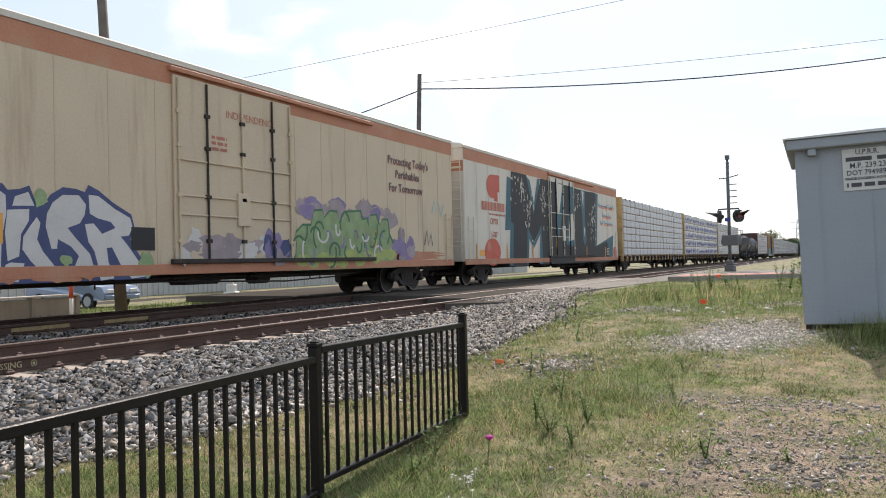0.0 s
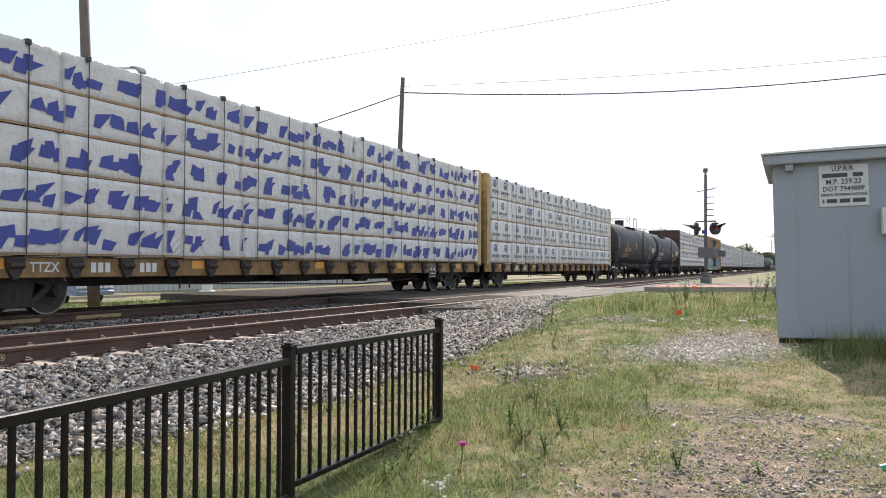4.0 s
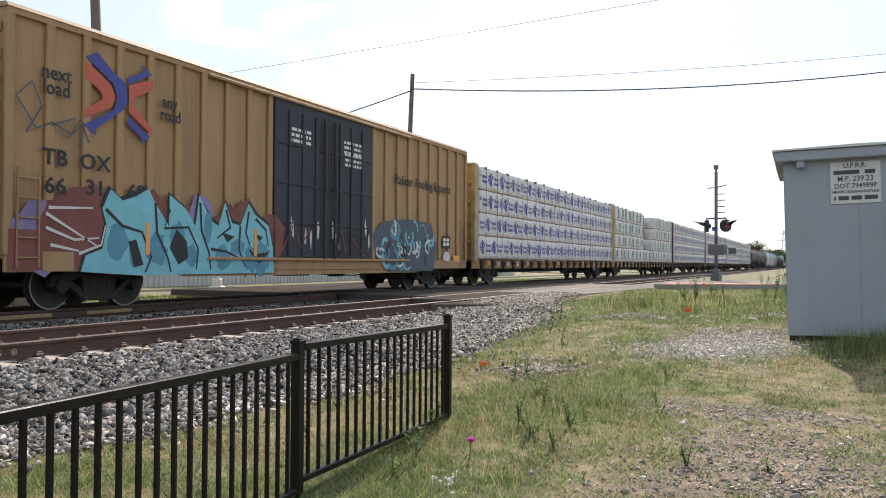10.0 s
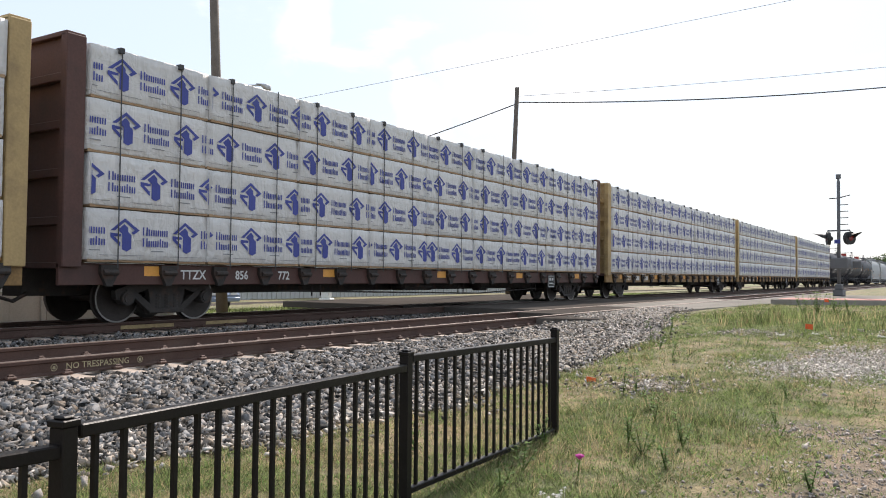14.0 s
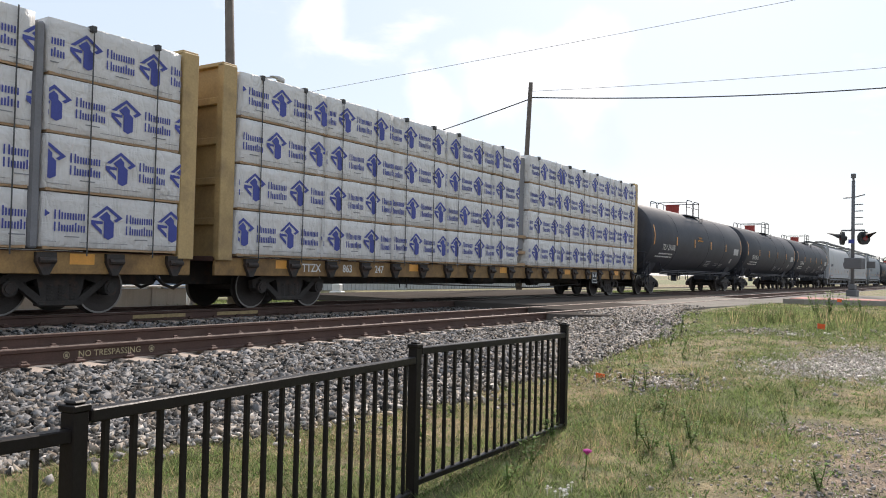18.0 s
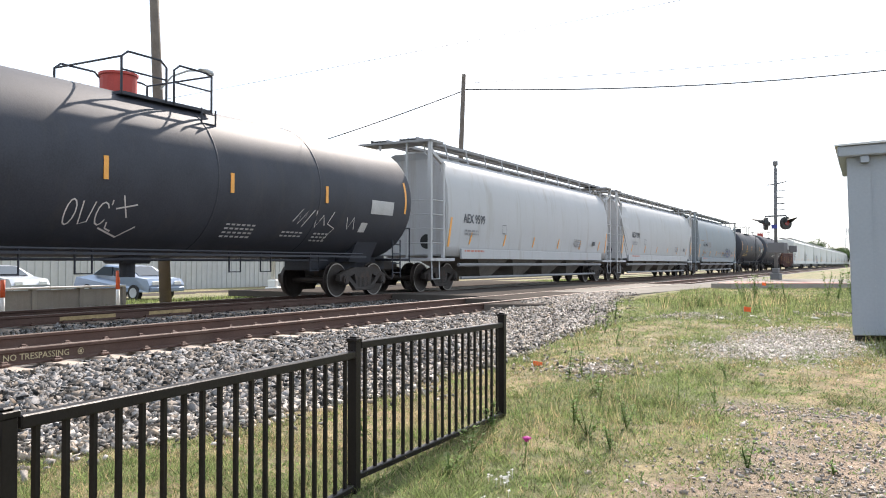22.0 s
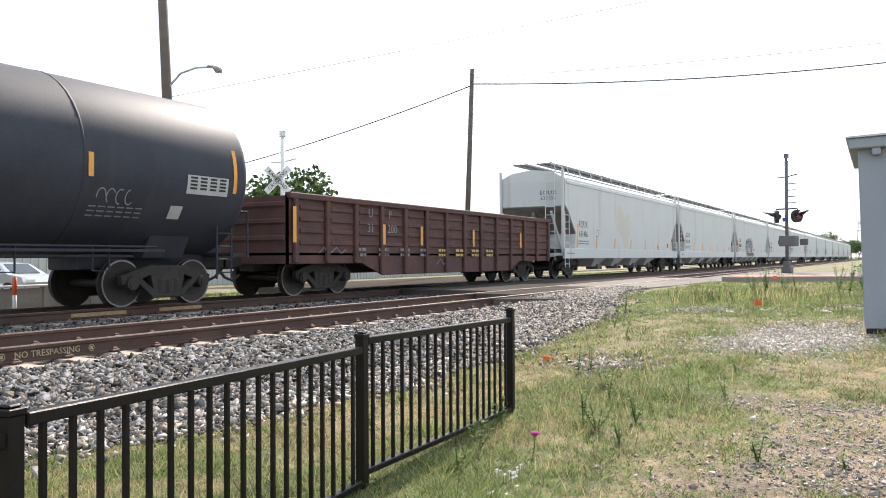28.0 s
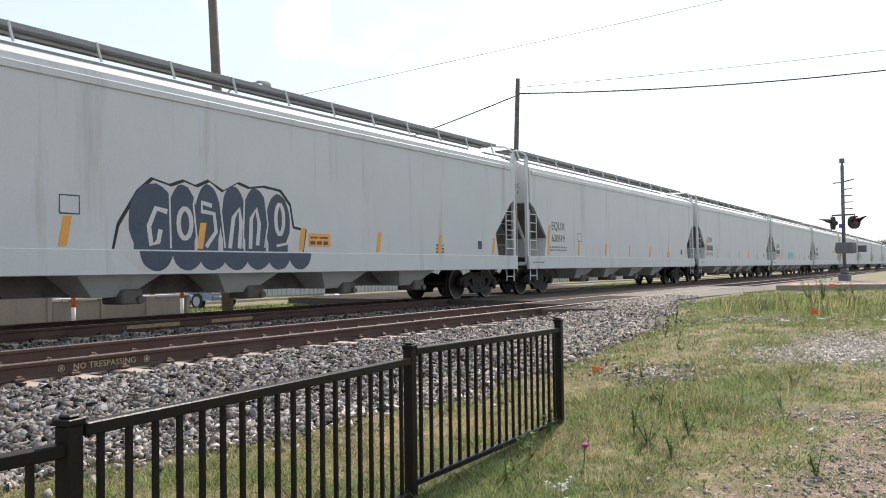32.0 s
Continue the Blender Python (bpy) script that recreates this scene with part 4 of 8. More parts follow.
rng_ = np.random.default_rng(3)
rg_ = random.Random(3)
green_spots, dry_spots, leaf_spots, pebble_spots, pebble_scales, pad_spots, pad_scales = [], [], [], [], [], [], []
for ry, rx, r1, r2, r3, r4 in rng_.random((135000, 6)):
    y = 1.4 + 34 * ry ** 1.9
    x0 = -7.2 if y > 10 else -4.8
    x = x0 + (1.6 + 0.45 * y - x0) * rx
    if not on_verge(x, y):
        continue
    bare, gr = bareness(x, y), greenness(x, y)
    far = 1 + 0.12 * y
    z = ground_z(x, y) - 0.005
    if y < 18 and r4 < 0.012 + 0.10 * bare:
        pebble_spots.append((x + 0.05 * r2, y + 0.05 * r3, z + 0.004))
        pebble_scales.append(0.55 + 1.5 * r1 ** 3)
    if r1 < bare * 0.6:
        continue
    lush = smooth(0.3, 0.9, gr)
    tall = (0.5 + 0.6 * lush + 2.2 * max(0, noise.noise((x * 1.6, y * 1.6, 2)) - 0.05) + 1.2 * max(0, noise.noise((x * 4.5, y * 4.5, 7)))) * (1 - 0.45 * max(0, min(1, bare + 0.3)))
    if r4 > 0.68 and y < 18:      # low leafy rosettes
        leaf_spots.append((x, y, z, 0.012 + 0.025 * r3, 0.0045 * far ** 0.6, 0.035, 1.8))
    if r2 < gr:
        green_spots.append((x, y, z, (0.020 + 0.065 * r3 * r3 * r3) * tall, 0.0015 * far * (0.7 + 0.6 * r4), 0.055 * far ** 0.5, 1.3))
    else:
        dry_spots.append((x, y, z, (0.016 + 0.048 * r3 * r3 * r3) * tall, 0.0014 * far * (0.7 + 0.6 * r4), 0.055 * far ** 0.5, 1.7))
# behind the camera
for k in range(7000):
    x, y = rg_.uniform(-4.6, 4.0), rg_.uniform(-4, 1.6)
    (green_spots if rg_.random() < 0.45 else dry_spots).append((x, y, ground_z(x, y) - 0.005, rg_.uniform(0.02, 0.07), 0.003, 0.06, 0.6))
# gravel of the pad by the shed and of the stony patches
for cx, cy, wx, wy, n in ((-0.83, 11.3, 0.45, 0.8, 6500), (-1.4, 10.3, 0.45, 0.5, 3000), (-2.7, 8.3, 0.3, 0.3, 700), (-2.95, 14.7, 0.7, 0.5, 1300), (-0.3, 5.7, 0.5, 0.4, 900), (-0.05, 4.75, 0.3, 0.3, 500), (-0.6, 4.6, 0.4, 0.4, 500), (-0.5, 6.8, 0.6, 0.2, 700), (0.5, 5.0, 0.3, 0.4, 300)):
    for k in range(n):
        x, y = rg_.gauss(cx, wx), rg_.gauss(cy, wy)
        if on_verge(x, y):
            pad = n > 1500
            (pad_spots if pad else pebble_spots).append((x, y, ground_z(x, y) + 0.004))
            (pad_scales if pad else pebble_scales).append(0.6 + 1.3 * rg_.random() ** 3)
# upright seed stalks and the taller clumps among the weeds
for k in range(300):
    x, y = rg_.gauss(-1.75, 0.4), rg_.gauss(5.7, 1.2)
    if on_verge(x, y) and y > 3.4:
        (dry_spots if k % 2 else green_spots).append((x, y, ground_z(x, y), rg_.uniform(0.05, 0.20), 0.0016, 0.07, 0.45))
for k in range(420):
    x, y = rg_.uniform(-5.0, 3.5), rg_.uniform(8, 24)
    if on_verge(x, y) and bareness(x, y) < 0.4:
        (dry_spots if k % 2 else green_spots).append((x, y, ground_z(x, y), rg_.uniform(0.08, 0.22), 0.0035, 0.12, 0.4))
for k in range(900):      # rank growth in the shade of the shed and round the flags
    x, y = (rg_.gauss(1.05, 0.6), rg_.gauss(10.75, 0.38)) if k < 620 else (rg_.gauss(-2.6, 1.3), rg_.gauss(19.5, 1.8))
    if on_verge(x, y) and x > -0.1 - (5 if k >= 620 else 0):
        (dry_spots if k % 5 == 0 else green_spots).append((x, y, ground_z(x, y), rg_.uniform(0.14, 0.40), 0.003 if k < 620 else 0.006, 0.12, 0.45))
# the strip behind the low fence and the bank beyond the tracks
for k in range(6500):
    y = rg_.uniform(0.8, 9)
    x = rg_.uniform(-4.4, -2.0)
    if x > ballast_edge(y) - 0.35 * rg_.random():
        (green_spots if rg_.random() < 0.3 else dry_spots).append((x, y, ground_z(x, y) - 0.01, rg_.uniform(0.02, 0.04 + 0.09 * rg_.random() ** 2), 0.0019, 0.07, 0.9))
for k in range(4200):
    y = rg_.uniform(13.5, 60)
    x = rg_.uniform(-21.5, -17.0) if y > 15.3 else rg_.uniform(-18.0, -17.0)
    green_spots.append((x, y, ground_z(x, y) - 0.01, rg_.uniform(0.05, 0.17), 0.011, 0.3, 0.4))
blades("green_grass", green_spots, M_GREENGRASS, "uneven green grass and weeds on the verge")
blades("low_weeds", leaf_spots, M_WEED, "low leafy green weeds scattered through the grass", 6)
blades("dry_grass", dry_spots, M_DRYGRASS, "dry straw-coloured grass on the verge")
stones("gravel_stones", pebble_spots, 0.0125, M_GRAVEL, "small grey stones on the bare ground", "gravel", pebble_scales)
stones("pad_gravel", pad_spots, 0.014, M_PADGRAVEL, "pale crushed gravel pad beside the shed", "gravel", pad_scales)


def weed(x, y, h, n, group="tall weeds", spread=0.55, label="tall leafy green weed growing in the grass"):
    r = random.Random(int(x * 100 + y * 10))
    s = Shape()
    for i in range(n):
        a, b = r.uniform(0, 6.28), r.uniform(0.15, spread)
        top = Vector((math.cos(a) * b * h, math.sin(a) * b * h, h * r.uniform(0.6, 1.0)))
        s.rod((0, 0, 0), top, 0.004 + h * 0.003, 5, 0.002)
        for k in range(int(14 + h * 60)):
            u = r.uniform(0.15, 1.0)
            p0 = top * u
            t = r.uniform(0, 6.28)
            d = Vector((math.cos(t), math.sin(t), r.uniform(-0.2, 0.6))) * r.uniform(0.018, 0.05) * (0.7 + h)
            w = d.cross(Vector((0, 0, 1))).normalized() * d.length * 0.28
            q = len(s.v)
            s.v += [tuple(p0), tuple(p0 + d * 0.5 + w), tuple(p0 + d), tuple(p0 + d * 0.5 - w)]
            s.f.append((q, q + 1, q + 2, q + 3))
    ob = part("weed", s, M_WEED, m=pose(x, y, ground_z(x, y) - 0.01))
    return tagged(ob, label, "weed", group)


for x, y, h0, n, spread in ((-2.78, 7.7, 0.36, 2, 0.2), (-2.7, 7.85, 0.25, 2, 0.3), (-1.58, 7.16, 0.24, 1, 0.2), (-1.23, 6.93, 0.2, 2, 0.3), (-0.69, 4.87, 0.19, 3, 0.3), (-0.25, 4.95, 0.12, 2, 0.4), (-1.1, 6.3, 0.13, 2, 0.4), (-2.05, 6.4, 0.26, 2, 0.3),
                            (-1.75, 5.2, 0.22, 4, 0.45), (-1.95, 5.5, 0.28, 3, 0.4), (-1.6, 5.6, 0.26, 3, 0.4), (-1.5, 4.9, 0.16, 3, 0.5), (-2.2, 4.35, 0.2, 3, 0.5), (-2.4, 5.1, 0.2, 3, 0.5), (-3.0, 4.4, 0.2, 3, 0.5), (-2.1, 3.9, 0.14, 3, 0.6), (-2.25, 6.9, 0.24, 2, 0.3), (-1.35, 8.2, 0.22, 2, 0.3),
                            (-4.58, 15.3, 0.5, 3, 0.2), (-4.3, 13.2, 0.35, 3, 0.3), (-3.3, 22.6, 0.6, 9, 0.5), (-3.0, 22.9, 0.7, 10, 0.5), (-2.6, 23.3, 0.6, 9, 0.5), (-2.2, 22.2, 0.5, 7, 0.5), (-3.4, 17.5, 0.35, 5, 0.5), (-2.2, 17.0, 0.3, 5, 0.5), (-5.3, 16.0, 0.3, 3, 0.4),
                            (0.5, 10.6, 0.3, 4, 0.4), (1.2, 10.9, 0.36, 5, 0.4), (1.8, 10.8, 0.34, 5, 0.4), (0.9, 10.4, 0.25, 4, 0.4), (-0.95, 21.0, 0.9, 4, 0.2), (-0.55, 19.5, 1.1, 4, 0.2), (-1.3, 23.5, 0.8, 5, 0.3), (-3.6, 11.5, 0.25, 3, 0.4), (-3.1, 10.4, 0.3, 2, 0.3), (-2.2, 9.6, 0.22, 2, 0.3)):
    weed(x, y, h0, n, spread=spread)

M_PINK = mat("pink_petals", (0.50, 0.05, 0.30), 0.7)
M_PETAL = mat("white_petals", (0.72, 0.68, 0.62), 0.8)
th = thing("thistle_flower", "single pink thistle flower on a green stem", "flower", pose(-1.87, 4.41, ground_z(-1.87, 4.41)))
part("stem", Shape().rod((0, 0, -0.01), (0.01, 0, 0.1), 0.004, 6), M_WEED, th)
hd = Shape()
for k in range(40):
    a, b = 0.5 * k, 0.2 + 0.8 * (k / 40)
    hd.rod((0.01, 0, 0.10), (0.01 + 0.028 * b * math.cos(a), 0.028 * b * math.sin(a), 0.135 - 0.012 * b), 0.004, 4)
part("petals", hd, M_PINK, th)
for x, y, n in ((-1.75, 3.86, 16), (-1.62, 3.5, 4), (-1.40, 3.25, 4)):
    fl = Shape()
    for k in range(n):
        a, b = random.uniform(0, 6.28), random.uniform(0, 0.10)
        px, py, pz = b * math.cos(a), b * math.sin(a), random.uniform(0.015, 0.05)
        q = len(fl.v)
        fl.v += [(px - 0.012, py, pz), (px, py - 0.01, pz + 0.004), (px + 0.012, py, pz + 0.002), (px, py + 0.01, pz + 0.008)]
        fl.f.append((q, q + 1, q + 2, q + 3))
        fl.rod((px, py, -0.01), (px, py, pz), 0.002, 3)
    tagged(part("wildflowers", fl, M_PETAL, m=pose(x, y, ground_z(x, y))), "patch of small white wildflowers in the grass", "flowers", "wildflower patches", "stuff")
M_FLAG = mat("orange_marker_flag", (0.85, 0.13, 0.03), 0.6, vary=0.1)
for x, y, h, w in ((-2.23, 15.45, 0.16, 0.12), (-3.26, 26.3, 0.36, 0.12), (-3.39, 8.24, 0.06, 0.10)):
    f = thing("marker_flag", "small orange survey flag on a thin wire in the grass", "flag", pose(x, y, ground_z(x, y)), group="survey flags")
    part("wire_stake", Shape().rod((0, 0, -0.02), (0, 0, h), 0.003, 5), M_GALV, f)
    part("flag", Shape().prism([(0, h - 0.09), (w, h - 0.10), (w * 1.1, h - 0.01), (0, h)], "y", -0.002, 0.002), M_FLAG, f)
M_TURQ = mat("turquoise_plastic", (0.05, 0.32, 0.28), 0.4)
tagged(part("litter_scrap", Shape().prism([(-0.05, 0.0), (0.05, 0.005), (0.07, 0.03), (0.0, 0.045), (-0.06, 0.025)], "y", -0.02, 0.02), M_TURQ, m=pose(0.45, 5.37, ground_z(0.45, 5.37))), "crumpled turquoise plastic scrap lying in the grass", "litter")
for x, y in ((-2.45, 14.3), (-1.0, 14.9), (-2.0, 15.0)):
    tagged(part("litter_scrap", Shape().box(-0.07, 0.07, -0.03, 0.03, 0, 0.035, 0.01), M_PETAL, m=pose(x, y, ground_z(x, y), 5, 8, 30)), "pale paper scrap lying in the grass", "litter")


# ---- trees ----
M_LEAF = leaf_mat("tree_leaf", (0.06, 0.095, 0.035), 0.6, 1.0)
M_BARK = mat("bark", (0.09, 0.07, 0.055), 0.9, vary=0.3)


def tree(x, y, h, w, seed, label, n=2600, z=-0.3):
    r = random.Random(seed)
    t = thing("tree", label, "tree", pose(x, y, z), group="trees behind the tracks")
    tk = Shape().rod((0, 0, -0.1), (0.1, 0, h * 0.45), 0.035 * h, 10, 0.02 * h)
    clumps = []
    for k in range(11):
        a = k * 2.4 + r.uniform(-0.4, 0.4)
        u = r.uniform(0.35, 1.0)
        c = Vector((math.cos(a) * w * 0.5 * r.uniform(0.25, 0.85), math.sin(a) * w * 0.5 * r.uniform(0.25, 0.85), h * (0.42 + 0.48 * u)))
        tk.rod((0.05, 0, h * r.uniform(0.25, 0.45)), c, 0.012 * h, 6, 0.004 * h)
        clumps.append((c, w * r.uniform(0.14, 0.27)))
    part("trunk", tk, M_BARK, t)
    s = Shape()
    for k in range(n):
        c, rad = r.choice(clumps)
        d = Vector((r.gauss(0, 1), r.gauss(0, 1), r.gauss(0, 0.8))).normalized() * rad * r.uniform(0.55, 1.1)
        p0 = c + d
        e = Vector((r.gauss(0, 1), r.gauss(0, 1), r.gauss(0, 1))).normalized() * w * 0.028 * r.uniform(0.6, 1.3)
        f = e.orthogonal().normalized() * e.length * 0.6
        q = len(s.v)
        s.v += [tuple(p0 - e), tuple(p0 + f), tuple(p0 + e), tuple(p0 - f)]
        s.f.append((q, q + 1, q + 2, q + 3))
    part("crown", s, M_LEAF, t)
    return t


tree(-39.0, 45.5, 7.9, 7.5, 1, "bushy green tree beyond the frontage road", z=-0.68)
tree(-36.9, 45.2, 6.7, 5.0, 2, "smaller green tree beyond the frontage road", z=-0.68)
tree(-24.5, 345, 9.5, 11, 3, "distant dark green tree beside the railway")
tree(-16, 372, 8.0, 10, 4, "distant dark green tree beside the railway")
tree(-2, 330, 6.0, 12, 5, "distant low green tree beyond the road")
tree(10, 335, 6.5, 14, 6, "distant low green tree beyond the road")
tree(-12.5, 355, 6.0, 9, 7, "distant low green tree beside the railway")
hedge = Shape()
for k in range(9000):
    x, y = rg_.uniform(-9, 190), rg_.uniform(330, 380)
    z = rg_.random() ** 0.7 * (4.0 + 2.2 * noise.noise((x * 0.06, 1, 4)))
    e = Vector((rg_.gauss(0, 1), 0.2, rg_.gauss(0, 1))) * 0.5
    q = len(hedge.v)
    hedge.v += [(x - e.x, y, z - e.z), (x + e.z, y, z - e.x), (x + e.x, y, z + e.z), (x - e.z, y, z + e.x)]
    hedge.f.append((q, q + 1, q + 2, q + 3))
tagged(part("far_woods", hedge, M_LEAF, m=pose(0, 0, -0.3)), "distant line of dark green woods", "woods", kind="stuff")
tower = thing("lattice_tower", "distant grey steel lattice pylon", "pylon", pose(-13.5, 395, -0.3))
legs = [(-1.6, -1.6), (1.6, -1.6), (1.6, 1.6), (-1.6, 1.6)]
for k, (a, b) in enumerate(legs):
    part("leg", Shape().rod((a, b, 0), (a * 0.2, b * 0.2, 17), 0.13, 5), M_GALV, tower)
    a2, b2 = legs[(k + 1) % 4]
    br = Shape()
    for i in range(6):
        u, v = 1 - 0.8 * i / 6, 1 - 0.8 * (i + 1) / 6
        br.rod((a * u, b * u, 17 * i / 6), (a2 * v, b2 * v, 17 * (i + 1) / 6), 0.07, 4).rod((a2 * u, b2 * u, 17 * i / 6), (a * v, b * v, 17 * (i + 1) / 6), 0.07, 4)
    part("bracing", br, M_GALV, tower)
for z in (12.5, 15.5):
    part("cross_arm", Shape().rod((-3, 0, z), (3, 0, z), 0.1, 5), M_GALV, tower)

# ---- parked cars beyond the wall ----
M_CARBLUE = mat("pale_blue_car_paint", (0.24, 0.30, 0.40), 0.3, 0.3, 0.08, bump=0, coat=0.6)
M_CARSILVER = mat("silver_car_paint", (0.45, 0.47, 0.50), 0.3, 0.4, 0.06, bump=0, coat=0.6)
M_GLASS = mat("car_glass", (0.03, 0.04, 0.05), 0.08, 0.0, 0.1, bump=0, spec=0.8)
M_TYRE = mat("tyre_rubber", (0.02, 0.02, 0.02), 0.85)


def parked_car(x, y, turn, paint, label):
    c = thing("parked_car", label, "car", pose(x, y, ground_z(x, y) + 0.045, 0, 0, turn), group="parked cars")
    side = [(-2.2, 0.35), (-2.25, 0.62), (-2.1, 0.86), (-1.35, 0.95), (-0.65, 1.36), (0.55, 1.42), (1.35, 1.02), (2.1, 0.92), (2.22, 0.66), (2.2, 0.35)]
    body = Shape().loop([[(-w * (1.0 if z < 1.0 else 0.76), yy, z) for yy, z in side] for w in (0.88,)] + [[(-0.7 if z < 1.0 else -0.55, yy, z + 0.02) for yy, z in side], [(0.7 if z < 1.0 else 0.55, yy, z + 0.02) for yy, z in side]] + [[(w * (1.0 if z < 1.0 else 0.76), yy, z) for yy, z in side] for w in (0.88,)])
    part("body", body, paint, c)
    for sx in (-1, 1):
        part("side_window", Shape().prism([(-1.15, 0.98), (-0.6, 1.30), (-0.08, 1.33), (-0.08, 0.98)], "x", min(sx * 0.70, sx * 0.80), max(sx * 0.70, sx * 0.80)), M_GLASS, c)
        part("side_window", Shape().prism([(0.0, 0.98), (0.0, 1.34), (0.52, 1.36), (1.12, 1.02)], "x", min(sx * 0.70, sx * 0.80), max(sx * 0.70, sx * 0.80)), M_GLASS, c)
        for yy in (-1.35, 1.4):
            w = part("wheel", Shape().rod((sx * 0.72, yy, 0.32), (sx * 0.90, yy, 0.32), 0.32, 20), M_TYRE, c)
            part("rim", Shape().rod((sx * 0.90, yy, 0.32), (sx * 0.915, yy, 0.32), 0.20, 14), M_GALV, w)
        part("headlight", Shape().box(sx * 0.55 - 0.18, sx * 0.55 + 0.18, -2.26, -2.2, 0.62, 0.78, 0.02), M_WHITE, c)
        part("tail_light", Shape().box(sx * 0.6 - 0.16, sx * 0.6 + 0.16, 2.17, 2.23, 0.68, 0.82, 0.02), M_RED, c)
    part("windscreen", Shape().loop([[(-0.62, -1.30, 0.99), (0.62, -1.30, 0.99), (0.55, -0.66, 1.35), (-0.55, -0.66, 1.35)], [(-0.62, -1.34, 1.0), (0.62, -1.34, 1.0), (0.55, -0.70, 1.37), (-0.55, -0.70, 1.37)]]), M_GLASS, c)
    part("rear_window", Shape().loop([[(-0.6, 1.30, 1.06), (0.6, 1.30, 1.06), (0.52, 0.58, 1.41), (-0.52, 0.58, 1.41)], [(-0.6, 1.34, 1.08), (0.6, 1.34, 1.08), (0.52, 0.62, 1.43), (-0.52, 0.62, 1.43)]]), M_GLASS, c)
    part("bumper", Shape().box(-0.85, 0.85, -2.30, -2.2, 0.36, 0.55, 0.03), paint, c)
    return c


parked_car(-27.25, 22.76, 90, M_CARBLUE, "pale blue parked sedan with dark windows behind the wall")
parked_car(-31.5, 19.6, 96, M_CARSILVER, "silver parked sedan on the frontage road")
# ---- the freight train ----
# Each car stands in its own space: rail top at z 0, its middle at y 0, +x towards the near side.
TRAIN_X = -13.7535
CARS = []          # (thing, middle along the track at the start)
SPIN = []          # wheelsets


def cyl_y(x, z, r, y0, y1, k=16):
    return [[(x + r * math.cos(a), y, z + r * math.sin(a)) for a in np.linspace(0, 2 * math.pi, k, endpoint=False)] for y in (y0, y1)]


def wheelset_mesh():
    s = Shape()
    for sx in (-1, 1):
        rings = []
        for dx, r in ((0.0, 0.10), (-0.01, 0.30), (0.0, 0.425), (0.0, 0.457), (-0.09, 0.457), (-0.10, 0.485), (-0.125, 0.485), (-0.13, 0.40), (-0.10, 0.30), (-0.12, 0.10)):
            rings.append([((0.7535 + 0.045 + dx) * sx, r * math.cos(a), r * math.sin(a)) for a in np.linspace(0, 2 * math.pi, 28, endpoint=False)])
        s.loop(rings)
    s.rod((-1.02, 0, 0), (1.02, 0, 0), 0.08, 12)
    return s.mesh("wheelset")


WHEELSET = wheelset_mesh()
WHEELSET.materials.append(M_WHEEL)
WHEELSET.materials.append(M_WHEELRIM)
for p in WHEELSET.polygons:
    if abs((p.center.y ** 2 + p.center.z ** 2) ** 0.5 - 0.441) < 0.012 and abs(p.normal.x) > 0.8 and abs(p.center.x) > 0.79:
        p.material_index = 1


def sideframe_mesh():
    s = Shape()
    top = [(-1.10, 0.44), (-1.12, 0.60), (-0.85, 0.70), (-0.45, 0.80), (0.45, 0.80), (0.85, 0.70), (1.12, 0.60), (1.10, 0.44), (0.95, 0.42), (0.72, 0.52), (0.42, 0.62), (0.36, 0.34), (0.26, 0.18), (-0.26, 0.18), (-0.36, 0.34), (-0.42, 0.62), (-0.72, 0.52), (-0.95, 0.42)]
    s.prism([(a, b) for a, b in top], "x", 0.93, 1.06)
    for y in (-0.89, 0.89):
        s.rod((0.9, y, 0.457), (1.13, y, 0.457), 0.13, 14)
        s.rod((1.13, y, 0.457), (1.15, y, 0.457), 0.09, 10)
        # diagonal arms down to the spring seat
        sg = 1 if y > 0 else -1
        s.prism([(sg * 0.92, 0.62), (sg * 0.80, 0.66), (sg * 0.24, 0.24), (sg * 0.34, 0.16)], "x", 0.95, 1.07)
    for y in (-0.2, 0.0, 0.2):
        for k in range(5):
            s.rod((1.0, y, 0.27 + 0.055 * k), (1.0, y, 0.30 + 0.055 * k), 0.085, 10)
    s.box(0.92, 1.08, -0.40, 0.40, 0.16, 0.26, 0.02)
    return s.mesh("side_frame")


SIDEFRAME = sideframe_mesh()
BOLSTER = Shape().box(-1.05, 1.05, -0.22, 0.22, 0.52, 0.72, 0.03).box(-0.2, 0.2, -0.2, 0.2, 0.72, 0.88, 0.02).box(-0.9, 0.9, -0.52, -0.44, 0.34, 0.44).box(-0.9, 0.9, 0.44, 0.52, 0.34, 0.44).mesh("truck")
FLIP = Matrix.Rotation(math.pi, 4, "Z")


def add_truck(car, y):
    t = part("truck", BOLSTER, M_TRUCK, car, m=pose(0, y, 0))
    part("side_frame", SIDEFRAME, M_TRUCK, t)
    part("side_frame", SIDEFRAME, M_TRUCK, t, m=FLIP)
    for dy in (-0.89, 0.89):
        w = part("wheelset", WHEELSET, None, t)
        w.matrix_parent_inverse = Matrix.Translation((0, dy, 0.457))
        SPIN.append(w)


COUPLER = Shape().box(-0.12, 0.12, 0, 0.75, 0.72, 0.95, 0.02).box(-0.2, 0.2, 0.62, 0.95, 0.68, 1.0, 0.05).path([(0.35, 0.1, 0.75), (0.38, 0.35, 0.5), (0.35, 0.62, 0.42), (0.3, 0.9, 0.55)], 0.035, 6).mesh("coupler")


